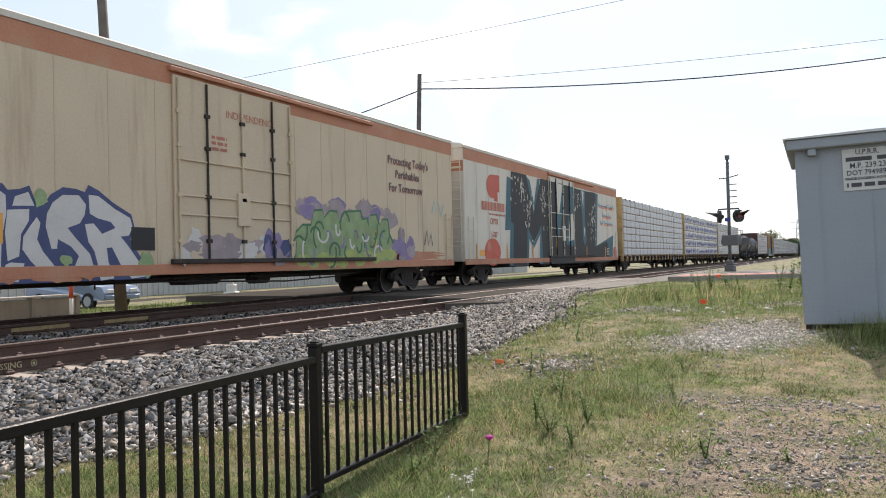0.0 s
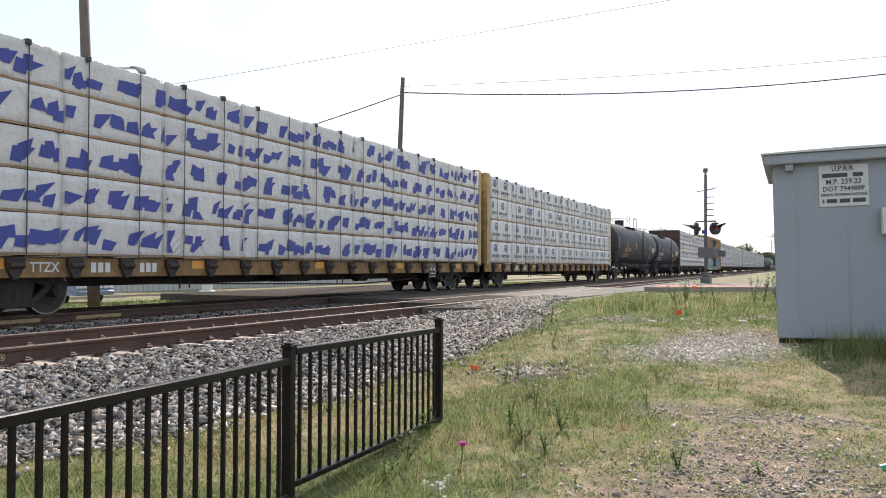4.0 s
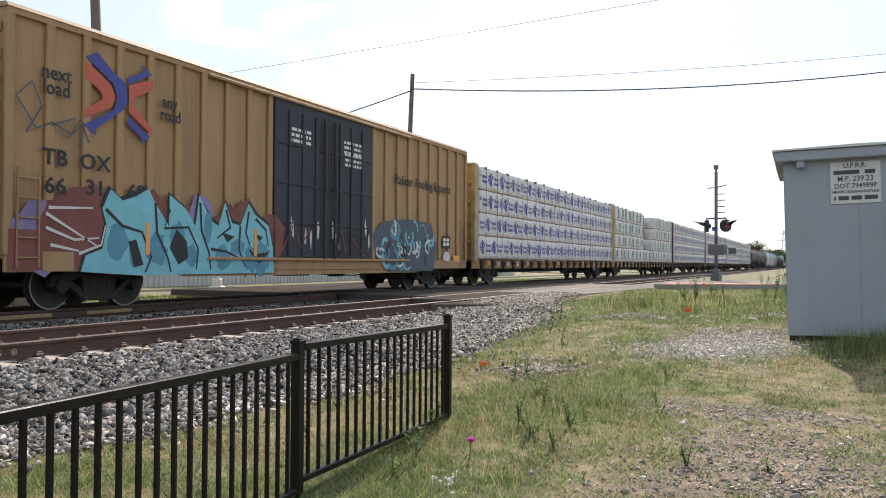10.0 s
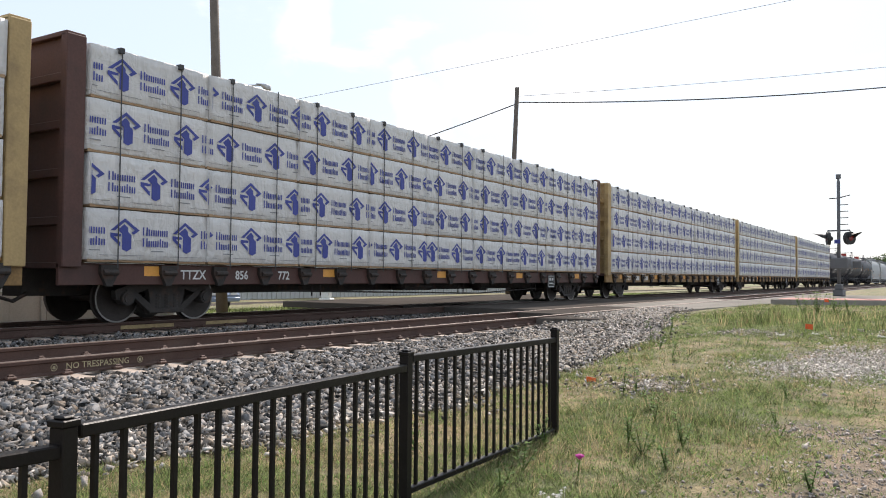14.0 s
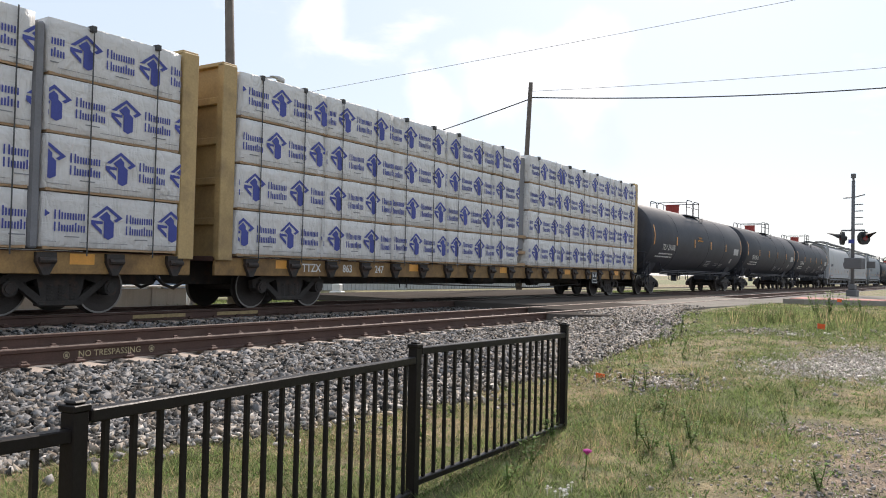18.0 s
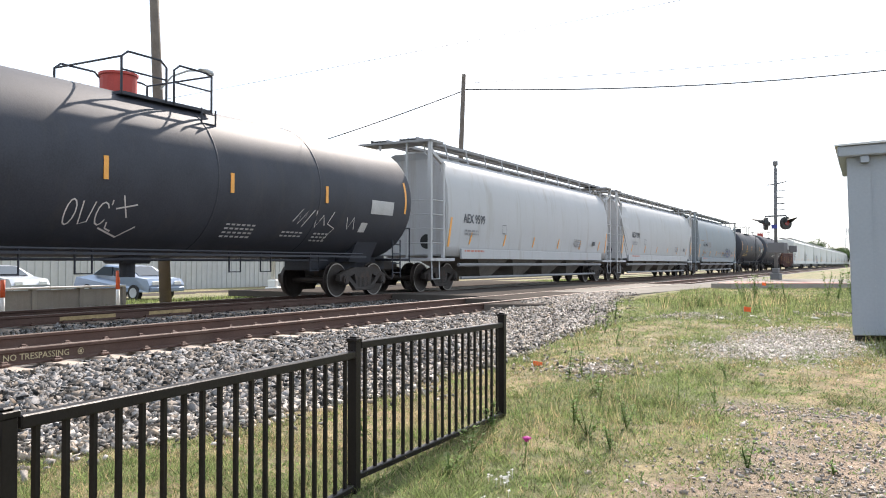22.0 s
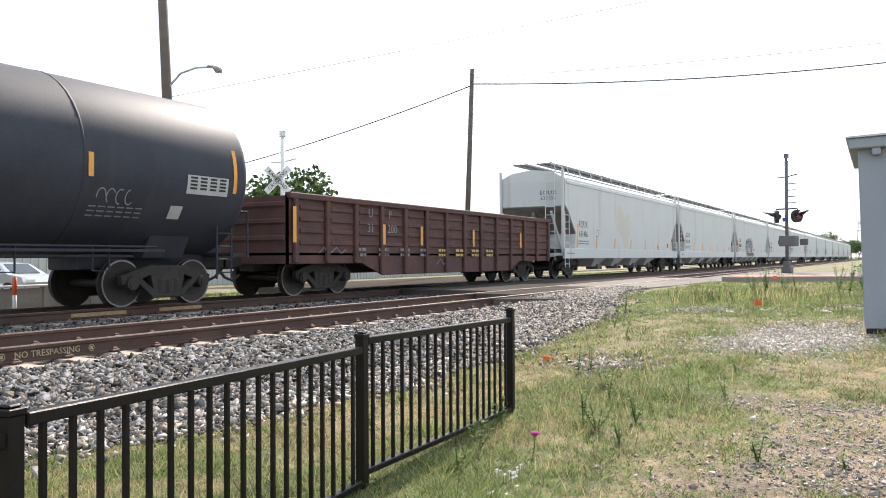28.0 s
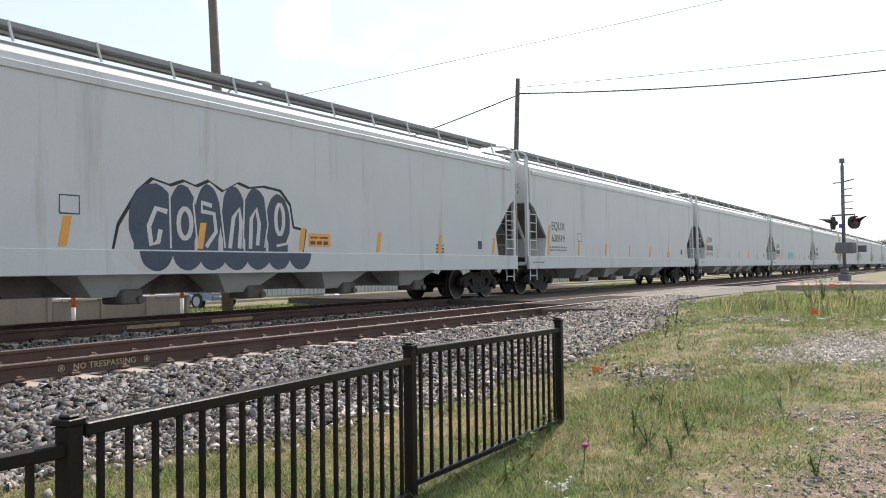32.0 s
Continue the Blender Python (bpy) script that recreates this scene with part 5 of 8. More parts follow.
def add_running_gear(car, truck_y, end):
    add_truck(car, -truck_y)
    add_truck(car, truck_y)
    part("coupler", COUPLER, M_TRUCK, car, m=pose(0, end, 0))
    part("coupler", COUPLER, M_TRUCK, car, m=pose(0, -end, 0) @ FLIP)


def start_car(name, label, y, category="railway car"):
    car = thing(name, label, category, pose(TRAIN_X, y, 0), group="cars of the freight train")
    CARS.append((car, y))
    return car


def ladder(x, y, z0, z1, w, n, rail=0.02, along="y"):
    s = Shape()
    d = (0, w / 2, 0) if along == "y" else (w / 2, 0, 0)
    for sg in (-1, 1):
        s.rod((x + sg * d[0], y + sg * d[1], z0), (x + sg * d[0], y + sg * d[1], z1), rail, 6)
    for k in range(n):
        z = z0 + (z1 - z0) * (k + 0.5) / n
        s.rod((x - d[0], y - d[1], z), (x + d[0], y + d[1], z), rail * 0.8, 6)
    return s


def reflectors(car, x, ys, z0, z1, w=0.05, skew=0.0, x1=None):
    x1 = x if x1 is None else x1
    for y in ys:
        n = Shape().loop([[(x + d, y - w, z0), (x + d, y + w, z0), (x1 + d, y + w + skew, z1), (x1 + d, y - w + skew, z1)] for d in (0, 0.004)])
        part("reflector", n, M_REFL, car, "yellow reflective strip")


def brake_rods(car, half, z=0.62):
    s = Shape()
    s.path([(1.05, -half * 0.5, z + 0.12), (1.05, half * 0.5, z + 0.05)], 0.025)
    s.path([(1.2, -half * 0.35, z + 0.1), (1.2, half * 0.2, z - 0.08), (1.2, half * 0.45, z)], 0.02)
    s.box(0.3, 0.9, -0.9, 0.3, 0.55, 0.85, 0.08)
    s.box(0.4, 0.8, 1.6, 2.3, 0.5, 0.85, 0.1)
    for y in (-half * 0.3, -half * 0.26, half * 0.3, half * 0.34):
        s.rod((1.1, y, 0.55), (1.1, y, 1.0), 0.018, 5)
    part("brake_rigging", s, M_TRUCK, car)
    part("centre_sill", Shape().box(-0.25, 0.25, -half + 0.2, half - 0.2, 0.62, 1.0, 0.02), M_TRUCK, car)


# -- box cars --
def reefer(y, half, body_mat, label, slogans):
    c = start_car("refrigerator_car", label, y)
    add_running_gear(c, half - 2.6, half)
    brake_rods(c, half)
    hw = 1.55
    b = part("body", Shape().box(-hw, hw, -half, half, 0.92, 5.18, 0.03), body_mat, c)
    s = Shape()
    s.prism([(-hw - 0.02, 5.17), (hw + 0.02, 5.17), (hw + 0.02, 5.28), (hw - 0.12, 5.35), (0.6, 5.44), (-0.6, 5.44), (-hw + 0.12, 5.35), (-hw - 0.02, 5.28)], "y", -half - 0.02, half + 0.02)
    part("roof", s, M_CREAM, c)
    part("orange_band", Shape().box(hw, hw + 0.004, -half, half, 4.74, 5.16).box(-hw + 0.02, hw - 0.02, -half - 0.004, -half, 4.3, 4.7), M_ORANGE, c, "faded orange band under the roof")
    part("side_sill", Shape().box(hw - 0.02, hw + 0.02, -half, half, 0.80, 1.02, 0.01), M_ORANGE, c)
    k = int(half * 2 / 1.15)
    for i in range(1, k):
        yy = -half + 2 * half * i / k
        part("panel_seam", Shape().box(hw, hw + 0.008, yy - 0.02, yy + 0.02, 1.0, 4.70), body_mat, b)
    # plug door
    d = part("plug_door", Shape().box(hw + 0.005, hw + 0.07, -1.9, 2.1, 1.10, 4.95, 0.015), body_mat, c, "wide plug door with locking bars")
    for yy in (-1.8, -0.95, 0.2, 1.3, 2.0):
        part("locking_bar", Shape().rod((hw + 0.10, yy, 1.12), (hw + 0.10, yy, 4.9), 0.025, 8), M_TRUCK if -1.5 < yy < 1.6 and yy != 0.2 else body_mat, d)
        for zz in (1.5, 2.45, 3.5, 4.2):
            part("hinge", Shape().box(hw + 0.06, hw + 0.13, yy - 0.07, yy + 0.07, zz - 0.04, zz + 0.04), M_TRUCK if -1.5 < yy < 1.6 else body_mat, d)
    for zz in (1.06, 5.05):
        part("door_track", Shape().box(hw + 0.005, hw + 0.11, -2.0, 6.1, zz - 0.04, zz + 0.06, 0.01), M_ORANGE if zz > 3 else M_TRUCK, c)
    for zz in (2.05, 2.45, 3.2):
        part("door_bar", Shape().rod((hw + 0.09, -1.85, zz), (hw + 0.09, 2.05, zz), 0.022, 6), body_mat, d)
    part("door_handle", Shape().box(hw + 0.07, hw + 0.13, 0.0, 0.42, 1.85, 2.6, 0.01), body_mat, d)
    for yy in (-half + 0.45, half - 0.45):
        part("ladder", ladder(hw + 0.06, yy, 0.95, 2.6, 0.45, 5), body_mat, c)
    part("end_ladder", ladder(1.2, -half - 0.07, 0.95, 4.8, 0.45, 11, along="x"), body_mat, c)
    for zz in (1.6, 2.6, 3.6, 4.4):
        part("end_rib", Shape().box(-hw + 0.1, hw - 0.1, -half - 0.03, -half + 0.01, zz, zz + 0.08, 0.01), body_mat, c)
    return c


A_CAR = reefer(14.35, 11.68, M_BEIGE, "sun-faded beige insulated box car with an orange roof band and graffiti", True)
B_CAR = reefer(38.78, 11.70, M_CREAM, "cream insulated box car with huge black graffiti letters", True)


def posted_boxcar(y, half):
    c = start_car("box_car", "ochre yellow ribbed box car with black double doors and blue graffiti", y)
    add_running_gear(c, half - 2.4, half)
    brake_rods(c, half)
    hw = 1.5
    part("body", Shape().box(-hw, hw, -half, half, 0.95, 5.18, 0.02), M_OCHRE, c)
    part("roof", Shape().prism([(-hw - 0.03, 5.17), (hw + 0.09, 5.17), (hw + 0.03, 5.25), (0, 5.36), (-hw + 0.03, 5.25)], "y", -half - 0.02, half + 0.02), M_OCHRE, c)
    part("top_chord", Shape().box(hw, hw + 0.07, -half, half, 5.06, 5.19, 0.01), M_OCHRE, c)
    part("side_sill", Shape().box(hw, hw + 0.06, -half, half, 0.72, 1.02, 0.01).prism([(-half * 0.62, 0.72), (half * 0.62, 0.72), (half * 0.56, 0.60), (-half * 0.56, 0.60)], "x", hw, hw + 0.04), M_OCHRE, c)
    post = Shape().box(hw, hw + 0.075, -0.09, 0.09, 1.0, 5.08, 0.02).mesh("side_post")
    for i in range(10):
        for sg in (-1, 1):
            yy = sg * (2.55 + i * (half - 2.6) / 9.0)
            if abs(yy) < half - 0.02:
                part("side_post", post, M_OCHRE, c, m=pose(0, yy, 0))
    for sg in (-1, 1):
        d = part("sliding_door", Shape().box(hw + 0.01, hw + 0.08, min(0, sg * 2.4), max(0, sg * 2.4), 1.05, 5.04, 0.012), M_BLACKCAR, c, "black sliding door")
        for i in range(1, 4):
            yy = sg * 0.6 * i
            part("door_rib", Shape().box(hw + 0.08, hw + 0.115, yy - 0.05, yy + 0.05, 1.1, 4.8, 0.012), M_BLACKCAR, d)
        for zz in (1.9, 2.9, 3.9):
            part("door_rib", Shape().box(hw + 0.08, hw + 0.105, sg * 1.2 - 1.1, sg * 1.2 + 1.1, zz, zz + 0.06, 0.01), M_BLACKCAR, d)
        part("lock_rod", Shape().rod((hw + 0.14, sg * 0.25, 1.0), (hw + 0.14, sg * 0.25, 4.8), 0.03, 8), M_TRUCK, d)
    for zz in (1.0, 5.05):
        part("door_track", Shape().box(hw + 0.06, hw + 0.14, -4.8, 4.8, zz - 0.04, zz + 0.03, 0.01), M_OCHRE, c)
    for i in range(9):
        z = 1.15 + 0.45 * i
        part("end_corrugation", Shape().box(-hw + 0.08, hw - 0.08, -half - 0.05, -half + 0.01, z, z + 0.2, 0.03), M_OCHRE, c)
    for yy in (-half + 0.4, half - 0.4):
        part("ladder", ladder(hw + 0.10, yy, 0.8, 2.5, 0.42, 5), M_OCHRE, c)
    return c


X_CAR = posted_boxcar(192.35, 9.65)


# -- centre-beam lumber cars --
def bundle_shape(x0, x1, y0, y1, z0, z1, rg):
    """A wrapped pack: its near face sags and folds between the bands."""
    k = rg.uniform(0, 90)
    nu, nv = max(5, int((y1 - y0) / 0.15)), 6
    rings = []
    for i in range(nu + 1):
        u = i / nu
        yy = y0 + (y1 - y0) * u + rg.uniform(-0.006, 0.006)
        edge = 0.03 if i in (0, nu) else 0.0
        out = [(x0, yy, z0), (x1 - 0.02 - edge, yy, z0)]
        for j in range(nv + 1):
            v = j / nv
            zz = z0 + 0.015 + (z1 - z0 - 0.03) * v
            fold = abs(noise.noise((yy * 1.9 + k, zz * 2.3, k))) * 0.022 + abs(noise.noise((yy * 4.5 + k, zz * 1.2, 3))) * 0.014
            out.append((x1 - edge - fold, yy, zz))
        sag = 0.012 * noise.noise((yy * 2.5, k, 1)) - 0.008
        out += [(x1 - 0.025 - edge, yy, z1 + sag), (x0, yy, z1 + sag)]
        rings.append(out)
    return Shape().loop(rings)


def centre_beam(y, paint, wrap, rows, cuts, label, prints, seed, skip=(), z_top=4.83, gap=0.036):
    c = start_car("lumber_car", label, y)
    rg = random.Random(seed)
    half = 11.85
    add_running_gear(c, half - 2.4, half - 0.2)
    part("deck", Shape().box(-1.35, 1.35, -half, half, 0.98, 1.08, 0.01), M_BROWN, c)
    part("side_sill", Shape().box(1.28, 1.36, -half, half, 0.70, 1.06, 0.01).box(-1.36, -1.28, -half, half, 0.70, 1.06), M_YSILL if paint is M_YELLOW else paint, c)
    part("centre_sill", Shape().box(-0.3, 0.3, -half, half, 0.5, 0.98), M_TRUCK, c)
    winch = Shape().prism([(-0.17, 1.05), (0.17, 1.05), (0.17, 0.90), (0.05, 0.68), (-0.05, 0.68), (-0.17, 0.90)], "x", 1.34, 1.44).rod((1.46, -0.14, 0.92), (1.46, 0.14, 0.92), 0.05, 8).mesh("tie_down_winch")
    for k in range(19):
        part("tie_down_winch", winch, M_TRUCK, c, m=pose(0, -half + 0.90 + k * (2 * half - 1.3) / 18, 0))
    s = Shape().path([(1.1, -half * 0.55, 0.55), (1.1, half * 0.2, 0.38), (1.1, half * 0.55, 0.5)], 0.02)
    for yy in (-5.5, -5.2, 1.0, 1.3, 6.0, 6.3):
        s.rod((1.2, yy, 0.42), (1.2, yy, 0.8), 0.018, 5)
    s.box(0.4, 0.9, -1.4, 0.2, 0.5, 0.9, 0.08).box(0.4, 0.8, 3.0, 3.7, 0.45, 0.85, 0.1)
    part("brake_rigging", s, M_TRUCK, c)
    for sg in (-1, 1):
        y0, y1 = sorted((sg * half, sg * (half - 0.36)))
        e = part("end_bulkhead", Shape().box(-1.42, 1.42, min(sg * (half - 0.1), sg * (half - 0.16)), max(sg * (half - 0.1), sg * (half - 0.16)), 1.08, z_top + 0.05), paint, c, "end bulkhead")
        for x in (-1.42, 1.30):
            part("bulkhead_post", Shape().box(x - 0.03, x + 0.15, y0, y1, 1.0, z_top + 0.06, 0.015), paint, e)
        for z in (1.7, 2.5, 3.3, 4.1):
            part("bulkhead_rib", Shape().box(-1.3, 1.3, y0 + (0.0 if sg < 0 else 0.16), y1 - (0.16 if sg < 0 else 0.0), z, z + 0.14, 0.01), paint, e)
        part("bulkhead_cap", Shape().box(-1.42, 1.42, y0, y1, z_top + 0.02, z_top + 0.10, 0.01), paint, e)
    board = part("stencil_board", Shape().box(1.37, 1.385, 6.95, 7.5, 0.52, 0.98, 0.004), M_BLACKINK, c, "black stencil board with white bars")
    for y0, y1, z0, z1 in ((6.99, 7.46, 0.93, 0.95), (6.99, 7.46, 0.55, 0.57), (6.98, 7.0, 0.55, 0.95), (7.45, 7.47, 0.55, 0.95), (7.05, 7.18, 0.78, 0.88), (7.26, 7.4, 0.78, 0.88), (7.05, 7.4, 0.66, 0.70)):
        part("stencil_bar", Shape().box(1.3855, 1.389, y0, y1, z0, z1), M_PALEPAINT, board)
    # centre beam with its columns
    cb = part("centre_beam", Shape().box(-0.16, 0.16, -half + 0.3, half - 0.3, z_top - 0.05, z_top + 0.12, 0.02), paint, c)
    col = Shape().box(-0.09, 0.09, -0.1, 0.1, 1.08, z_top - 0.05, 0.01).mesh("column")
    for k in range(11):
        part("column", col, paint, cb, m=pose(0, -half + 1.2 + k * 2.13, 0))
    bz = Shape()
    for k in range(10):
        yy = -half + 1.2 + k * 2.13
        bz.rod((0, yy, 4.2 if k % 2 else 1.4), (0, yy + 2.13, 1.4 if k % 2 else 4.2), 0.06, 6)
    part("diagonal_braces", bz, paint, cb)
    # wrapped packs
    z0 = 1.10
    rh = (z_top - z0) / rows
    yl, yr = -half + 0.38, half - 0.38
    for r in range(rows):
        free, start = [], yl + rg.uniform(0, 0.06)
        for a, b in sorted((a, b) for a, b, lo, hi in skip if lo <= r < hi):
            free.append((start, a))
            start = b
        free.append((start, yr - rg.uniform(0, 0.05)))
        for f0, f1 in free:
            yy, i = f0, r % 2
            while yy < f1 - 0.3:
                y2 = yy + cuts[i % len(cuts)] * rg.uniform(0.985, 1.0)
                if f1 - y2 < 1.2:
                    y2 = f1
                za = z0 + r * rh
                dx = rg.uniform(-0.02, 0.02)
                pk = part("lumber_pack", bundle_shape(0.22, 1.50 + dx, yy + 0.01, y2 - 0.01, za + gap, za + rh - 0.008, rg), wrap, c, smooth=True)
                if prints:
                    prints(pk, 1.50 + dx + 0.003, yy, y2, za + gap, za + rh, rg)
                part("spacer_board", Shape().box(0.3, 1.475 + dx, yy + 0.03, y2 - 0.03, za, za + gap + 0.012), M_LUMBER, pk, "raw timber showing under the wrap")
                yy = y2
                i += 1
    ln4 = (yr - yl) / 4
    far = Shape().box(-1.5, -0.22, 0.02, ln4 - 0.02, gap, rh - 0.01, 0.03).mesh("far_pack")
    for r in range(rows):
        for k in range(4):
            part("far_pack", far, wrap, c, m=pose(0, yl + k * ln4, z0 + r * rh))
    # straps over the load
    n = 18
    for k in range(n):
        yy = yl + 0.6 + k * (yr - yl - 1.2) / (n - 1)
        top = z_top
        for a, b, lo, hi in skip:
            if a < yy < b:
                top = z0 + lo * rh if hi >= rows else top
        st = part("strap", Shape().box(1.535, 1.54, yy - 0.012, yy + 0.012, 1.0, top), M_STRAP, c)
        if top > 3 and k % 4 != 3:
            part("corner_protector", Shape().box(1.40, 1.55, yy - 0.045, yy + 0.045, top - 0.09, top + 0.012, 0.008), M_STRAP, st)
    return c


def cut_at(poly, y, keep_above):
    """The part of an outline on one side of an upright line."""
    out = []
    for (a, b), (c2, d) in zip(poly, poly[1:] + poly[:1]):
        ina, inc = (a >= y) == keep_above, (c2 >= y) == keep_above
        if ina:
            out.append((a, b))
        if ina != inc:
            out.append((y, b + (d - b) * (y - a) / (c2 - a)))
    return out


def cell_prints(make, step):
    """Repeats a small print along a pack; the wrap cuts it off at the ends."""
    def run(pk, x, y0, y1, z0, z1, rg):
        groups = {}
        yy = y0 - rg.uniform(0.1, step)
        while yy < y1:
            for mt, polys in make(yy, z0 + rg.uniform(-0.01, 0.01), z1, rg).items():
                for p in polys:
                    p = cut_at(p, y0 + 0.03, True)
                    p = cut_at(p, y1 - 0.03, False) if len(p) > 2 else p
                    if len(p) > 2:
                        groups.setdefault(mt, []).append(p)
            yy += step
        for mt, polys in groups.items():
            tagged(part("print", flat(polys, x), mt, pk), kind="stuff")
    return run


def rect(a, b, c, d):
    return [(a, c), (b, c), (b, d), (a, d)]


def ring(y, z, r, w, a0, a1, n=8):
    out = []
    for k in range(n):
        t0, t1 = a0 + (a1 - a0) * k / n, a0 + (a1 - a0) * (k + 1) / n
        out.append([(y + rr * math.cos(t), z + rr * math.sin(t)) for rr, t in ((r, t0), (r, t1), (r - w, t1), (r - w, t0))])
    return out


def bar_word(y, z, h, widths, gap=0.04):
    out = []
    for w in widths:
        out.append(rect(y, y + w, z, z + h))
        y += w + gap
    return out


def bar_text(y, z, h, glyphs):
    """A word as thin upright bars: C a capital, x a low letter, l a tall one, i a narrow one."""
    out = []
    for g in glyphs:
        if g == " ":
            y += 0.4 * h
            continue
        w, t = {"x": (0.50, 0.72), "l": (0.22, 1.0), "i": (0.20, 0.78), "C": (0.66, 1.0)}[g]
        out.append(rect(y, y + 0.18 * h, z, z + t * h))
        if g in "xC":
            out.append(rect(y + (w - 0.18) * h, y + w * h, z, z + t * h))
        y += (w + 0.13) * h
    return out


def placed(y, z, w, h, outline):
    return [(y + w * a, z + h * b) for a, b in outline]


def diamond_mark(y, z0, z1, rg):
    """A blue folded diamond on a pillar, with two bar words beside it."""
    h = z1 - z0
    z, w, k = z0 + 0.20 * h, 0.66 * h, 0.62 * h
    band = placed(y, z, w, k, ((0.0, 0.60), (0.48, 1.0), (1.0, 0.64), (0.80, 0.50), (0.71, 0.55), (0.83, 0.64), (0.48, 0.89), (0.15, 0.60)))
    wing = placed(y, z, w, k, ((0.0, 0.53), (0.0, 0.40), (0.34, 0.10), (0.34, 0.24), (0.12, 0.42), (0.36, 0.42), (0.36, 0.50)))
    pillar = placed(y, z, w, k, ((0.40, 0.02), (0.55, -0.05), (0.72, 0.04), (0.72, 0.48), (0.60, 0.58), (0.60, 0.70), (0.47, 0.82), (0.24, 0.62), (0.40, 0.50)))
    t = y + 0.74 * h
    return {M_BLUEINK: [band, wing, pillar] + bar_text(t, z0 + 0.50 * h, 0.17 * h, "Cixxxx") + bar_text(t, z0 + 0.28 * h, 0.17 * h, "Cxxilix"), M_GREYINK: [rect(t + 0.2 * h, t + 0.5 * h, z0 + 0.18 * h, z0 + 0.20 * h), rect(y - 0.2, y + 0.7, z0 + 0.09 * h, z0 + 0.098 * h)]}


def tree_mark(y, z0, z1, rg):
    """A green three-tier tree over a dark bar word."""
    h = (z1 - z0) * 1.22
    z = z0 + 0.38 * h
    t = []
    for k in range(3):
        b, w = z + 0.09 * h * k, 0.235 * h - 0.045 * h * k
        t += [[(y + 0.22 * h - w, b), (y + 0.22 * h, b + 0.12 * h), (y + 0.22 * h, b + 0.19 * h), (y + 0.22 * h - w, b + 0.08 * h)],
              [(y + 0.22 * h + w, b), (y + 0.22 * h + w, b + 0.08 * h), (y + 0.22 * h, b + 0.19 * h), (y + 0.22 * h, b + 0.12 * h)]]
    t.append([(y + 0.03 * h, z - 0.04 * h), (y + 0.03 * h, z - 0.09 * h), (y + 0.41 * h, z - 0.09 * h), (y + 0.41 * h, z - 0.04 * h), (y + 0.22 * h, z + 0.08 * h)])
    return {M_GREENINK: t, M_WORDINK: bar_text(y - 0.18 * h, z - 0.26 * h, 0.125 * h, "lCCCCCCC")}


def ring_mark(y, z0, z1, rg):
    """A blue open ring with a green double chevron over a bar word."""
    h = z1 - z0
    z, r = z0 + 0.64 * h, 0.215 * h
    ch = []
    for k in range(2):
        b = z - 0.16 * h + 0.11 * h * k - 0.03 * h
        ch += [[(y - 0.13 * h, b), (y, b + 0.10 * h), (y, b + 0.16 * h), (y - 0.13 * h, b + 0.06 * h)], [(y + 0.13 * h, b), (y + 0.13 * h, b + 0.06 * h), (y, b + 0.16 * h), (y, b + 0.10 * h)]]
    return {M_BLUEINK: ring(y, z, r, 0.065 * h, -0.55, math.pi + 0.55, 14), M_GREENINK: ch,
            M_WORDINK: bar_text(y - 0.55 * h, z - 0.42 * h, 0.15 * h, "lCCCC") + bar_text(y + 0.02 * h, z - 0.42 * h, 0.15 * h, "CCCCC") + bar_word(y - 0.18 * h, z - 0.50 * h, 0.04 * h, [0.03 * h] * 5, 0.06 * h)}


def red_mark(y, z0, z1, rg):
    """A red ringed mark and a slate bar word."""
    h = z1 - z0
    z = z0 + 0.52 * h
    return {M_REDINK: ring(y, z, 0.17 * h, 0.04 * h, 0, 2 * math.pi, 14) + [rect(y - 0.08 * h, y - 0.03 * h, z - 0.09 * h, z + 0.09 * h), rect(y + 0.03 * h, y + 0.08 * h, z - 0.09 * h, z + 0.09 * h), rect(y - 0.03 * h, y + 0.03 * h, z - 0.02 * h, z + 0.02 * h)],
            M_WORDINK: bar_text(y + 0.24 * h, z - 0.06 * h, 0.21 * h, "CxxxxxC"), M_GREYINK: bar_word(y + 0.36 * h, z - 0.2 * h, 0.08 * h, [0.05 * h] * 6, 0.06 * h)}


def splash_mark(y, z0, z1, rg):
    h = z1 - z0
    out = []
    for k in range(3):
        a = y + rg.uniform(0, 0.7)
        b = z0 + rg.uniform(0.1, 0.4) * h
        out.append([(a, b), (a + rg.uniform(0.1, 0.4), b - 0.02), (a + rg.uniform(0.2, 0.5), b + rg.uniform(0.2, 0.45) * h), (a + 0.05, b + rg.uniform(0.2, 0.4) * h)])
    return {M_BLUEINK: out}


P_DIA, P_TREE, P_RING, P_RED, P_SPL = cell_prints(diamond_mark, 1.31), cell_prints(tree_mark, 1.33), cell_prints(ring_mark, 1.30), cell_prints(red_mark, 1.15), cell_prints(splash_mark, 0.85)
LONG = (2.58, 2.62, 2.55)
centre_beam(64.1, M_YELLOW, M_WRAP2, 8, (4.9, 3.7, 4.9, 4.9), "yellow centre-beam car stacked with plain silver-wrapped lumber packs", None, 21)
centre_beam(88.5, M_YELLOW, M_WRAP, 5, LONG, "yellow centre-beam car stacked with blue-splashed white lumber packs", P_SPL, 22)
centre_beam(112.9, M_YELLOW, M_WRAP, 4, LONG, "yellow centre-beam car stacked with white packs printed with blue rings", P_RING, 23)
centre_beam(169.9, M_BROWN, M_WRAP2, 4, LONG, "brown centre-beam car stacked with white packs printed with red marks", P_RED, 24, skip=((-1.5, 1.8, 3, 4),))
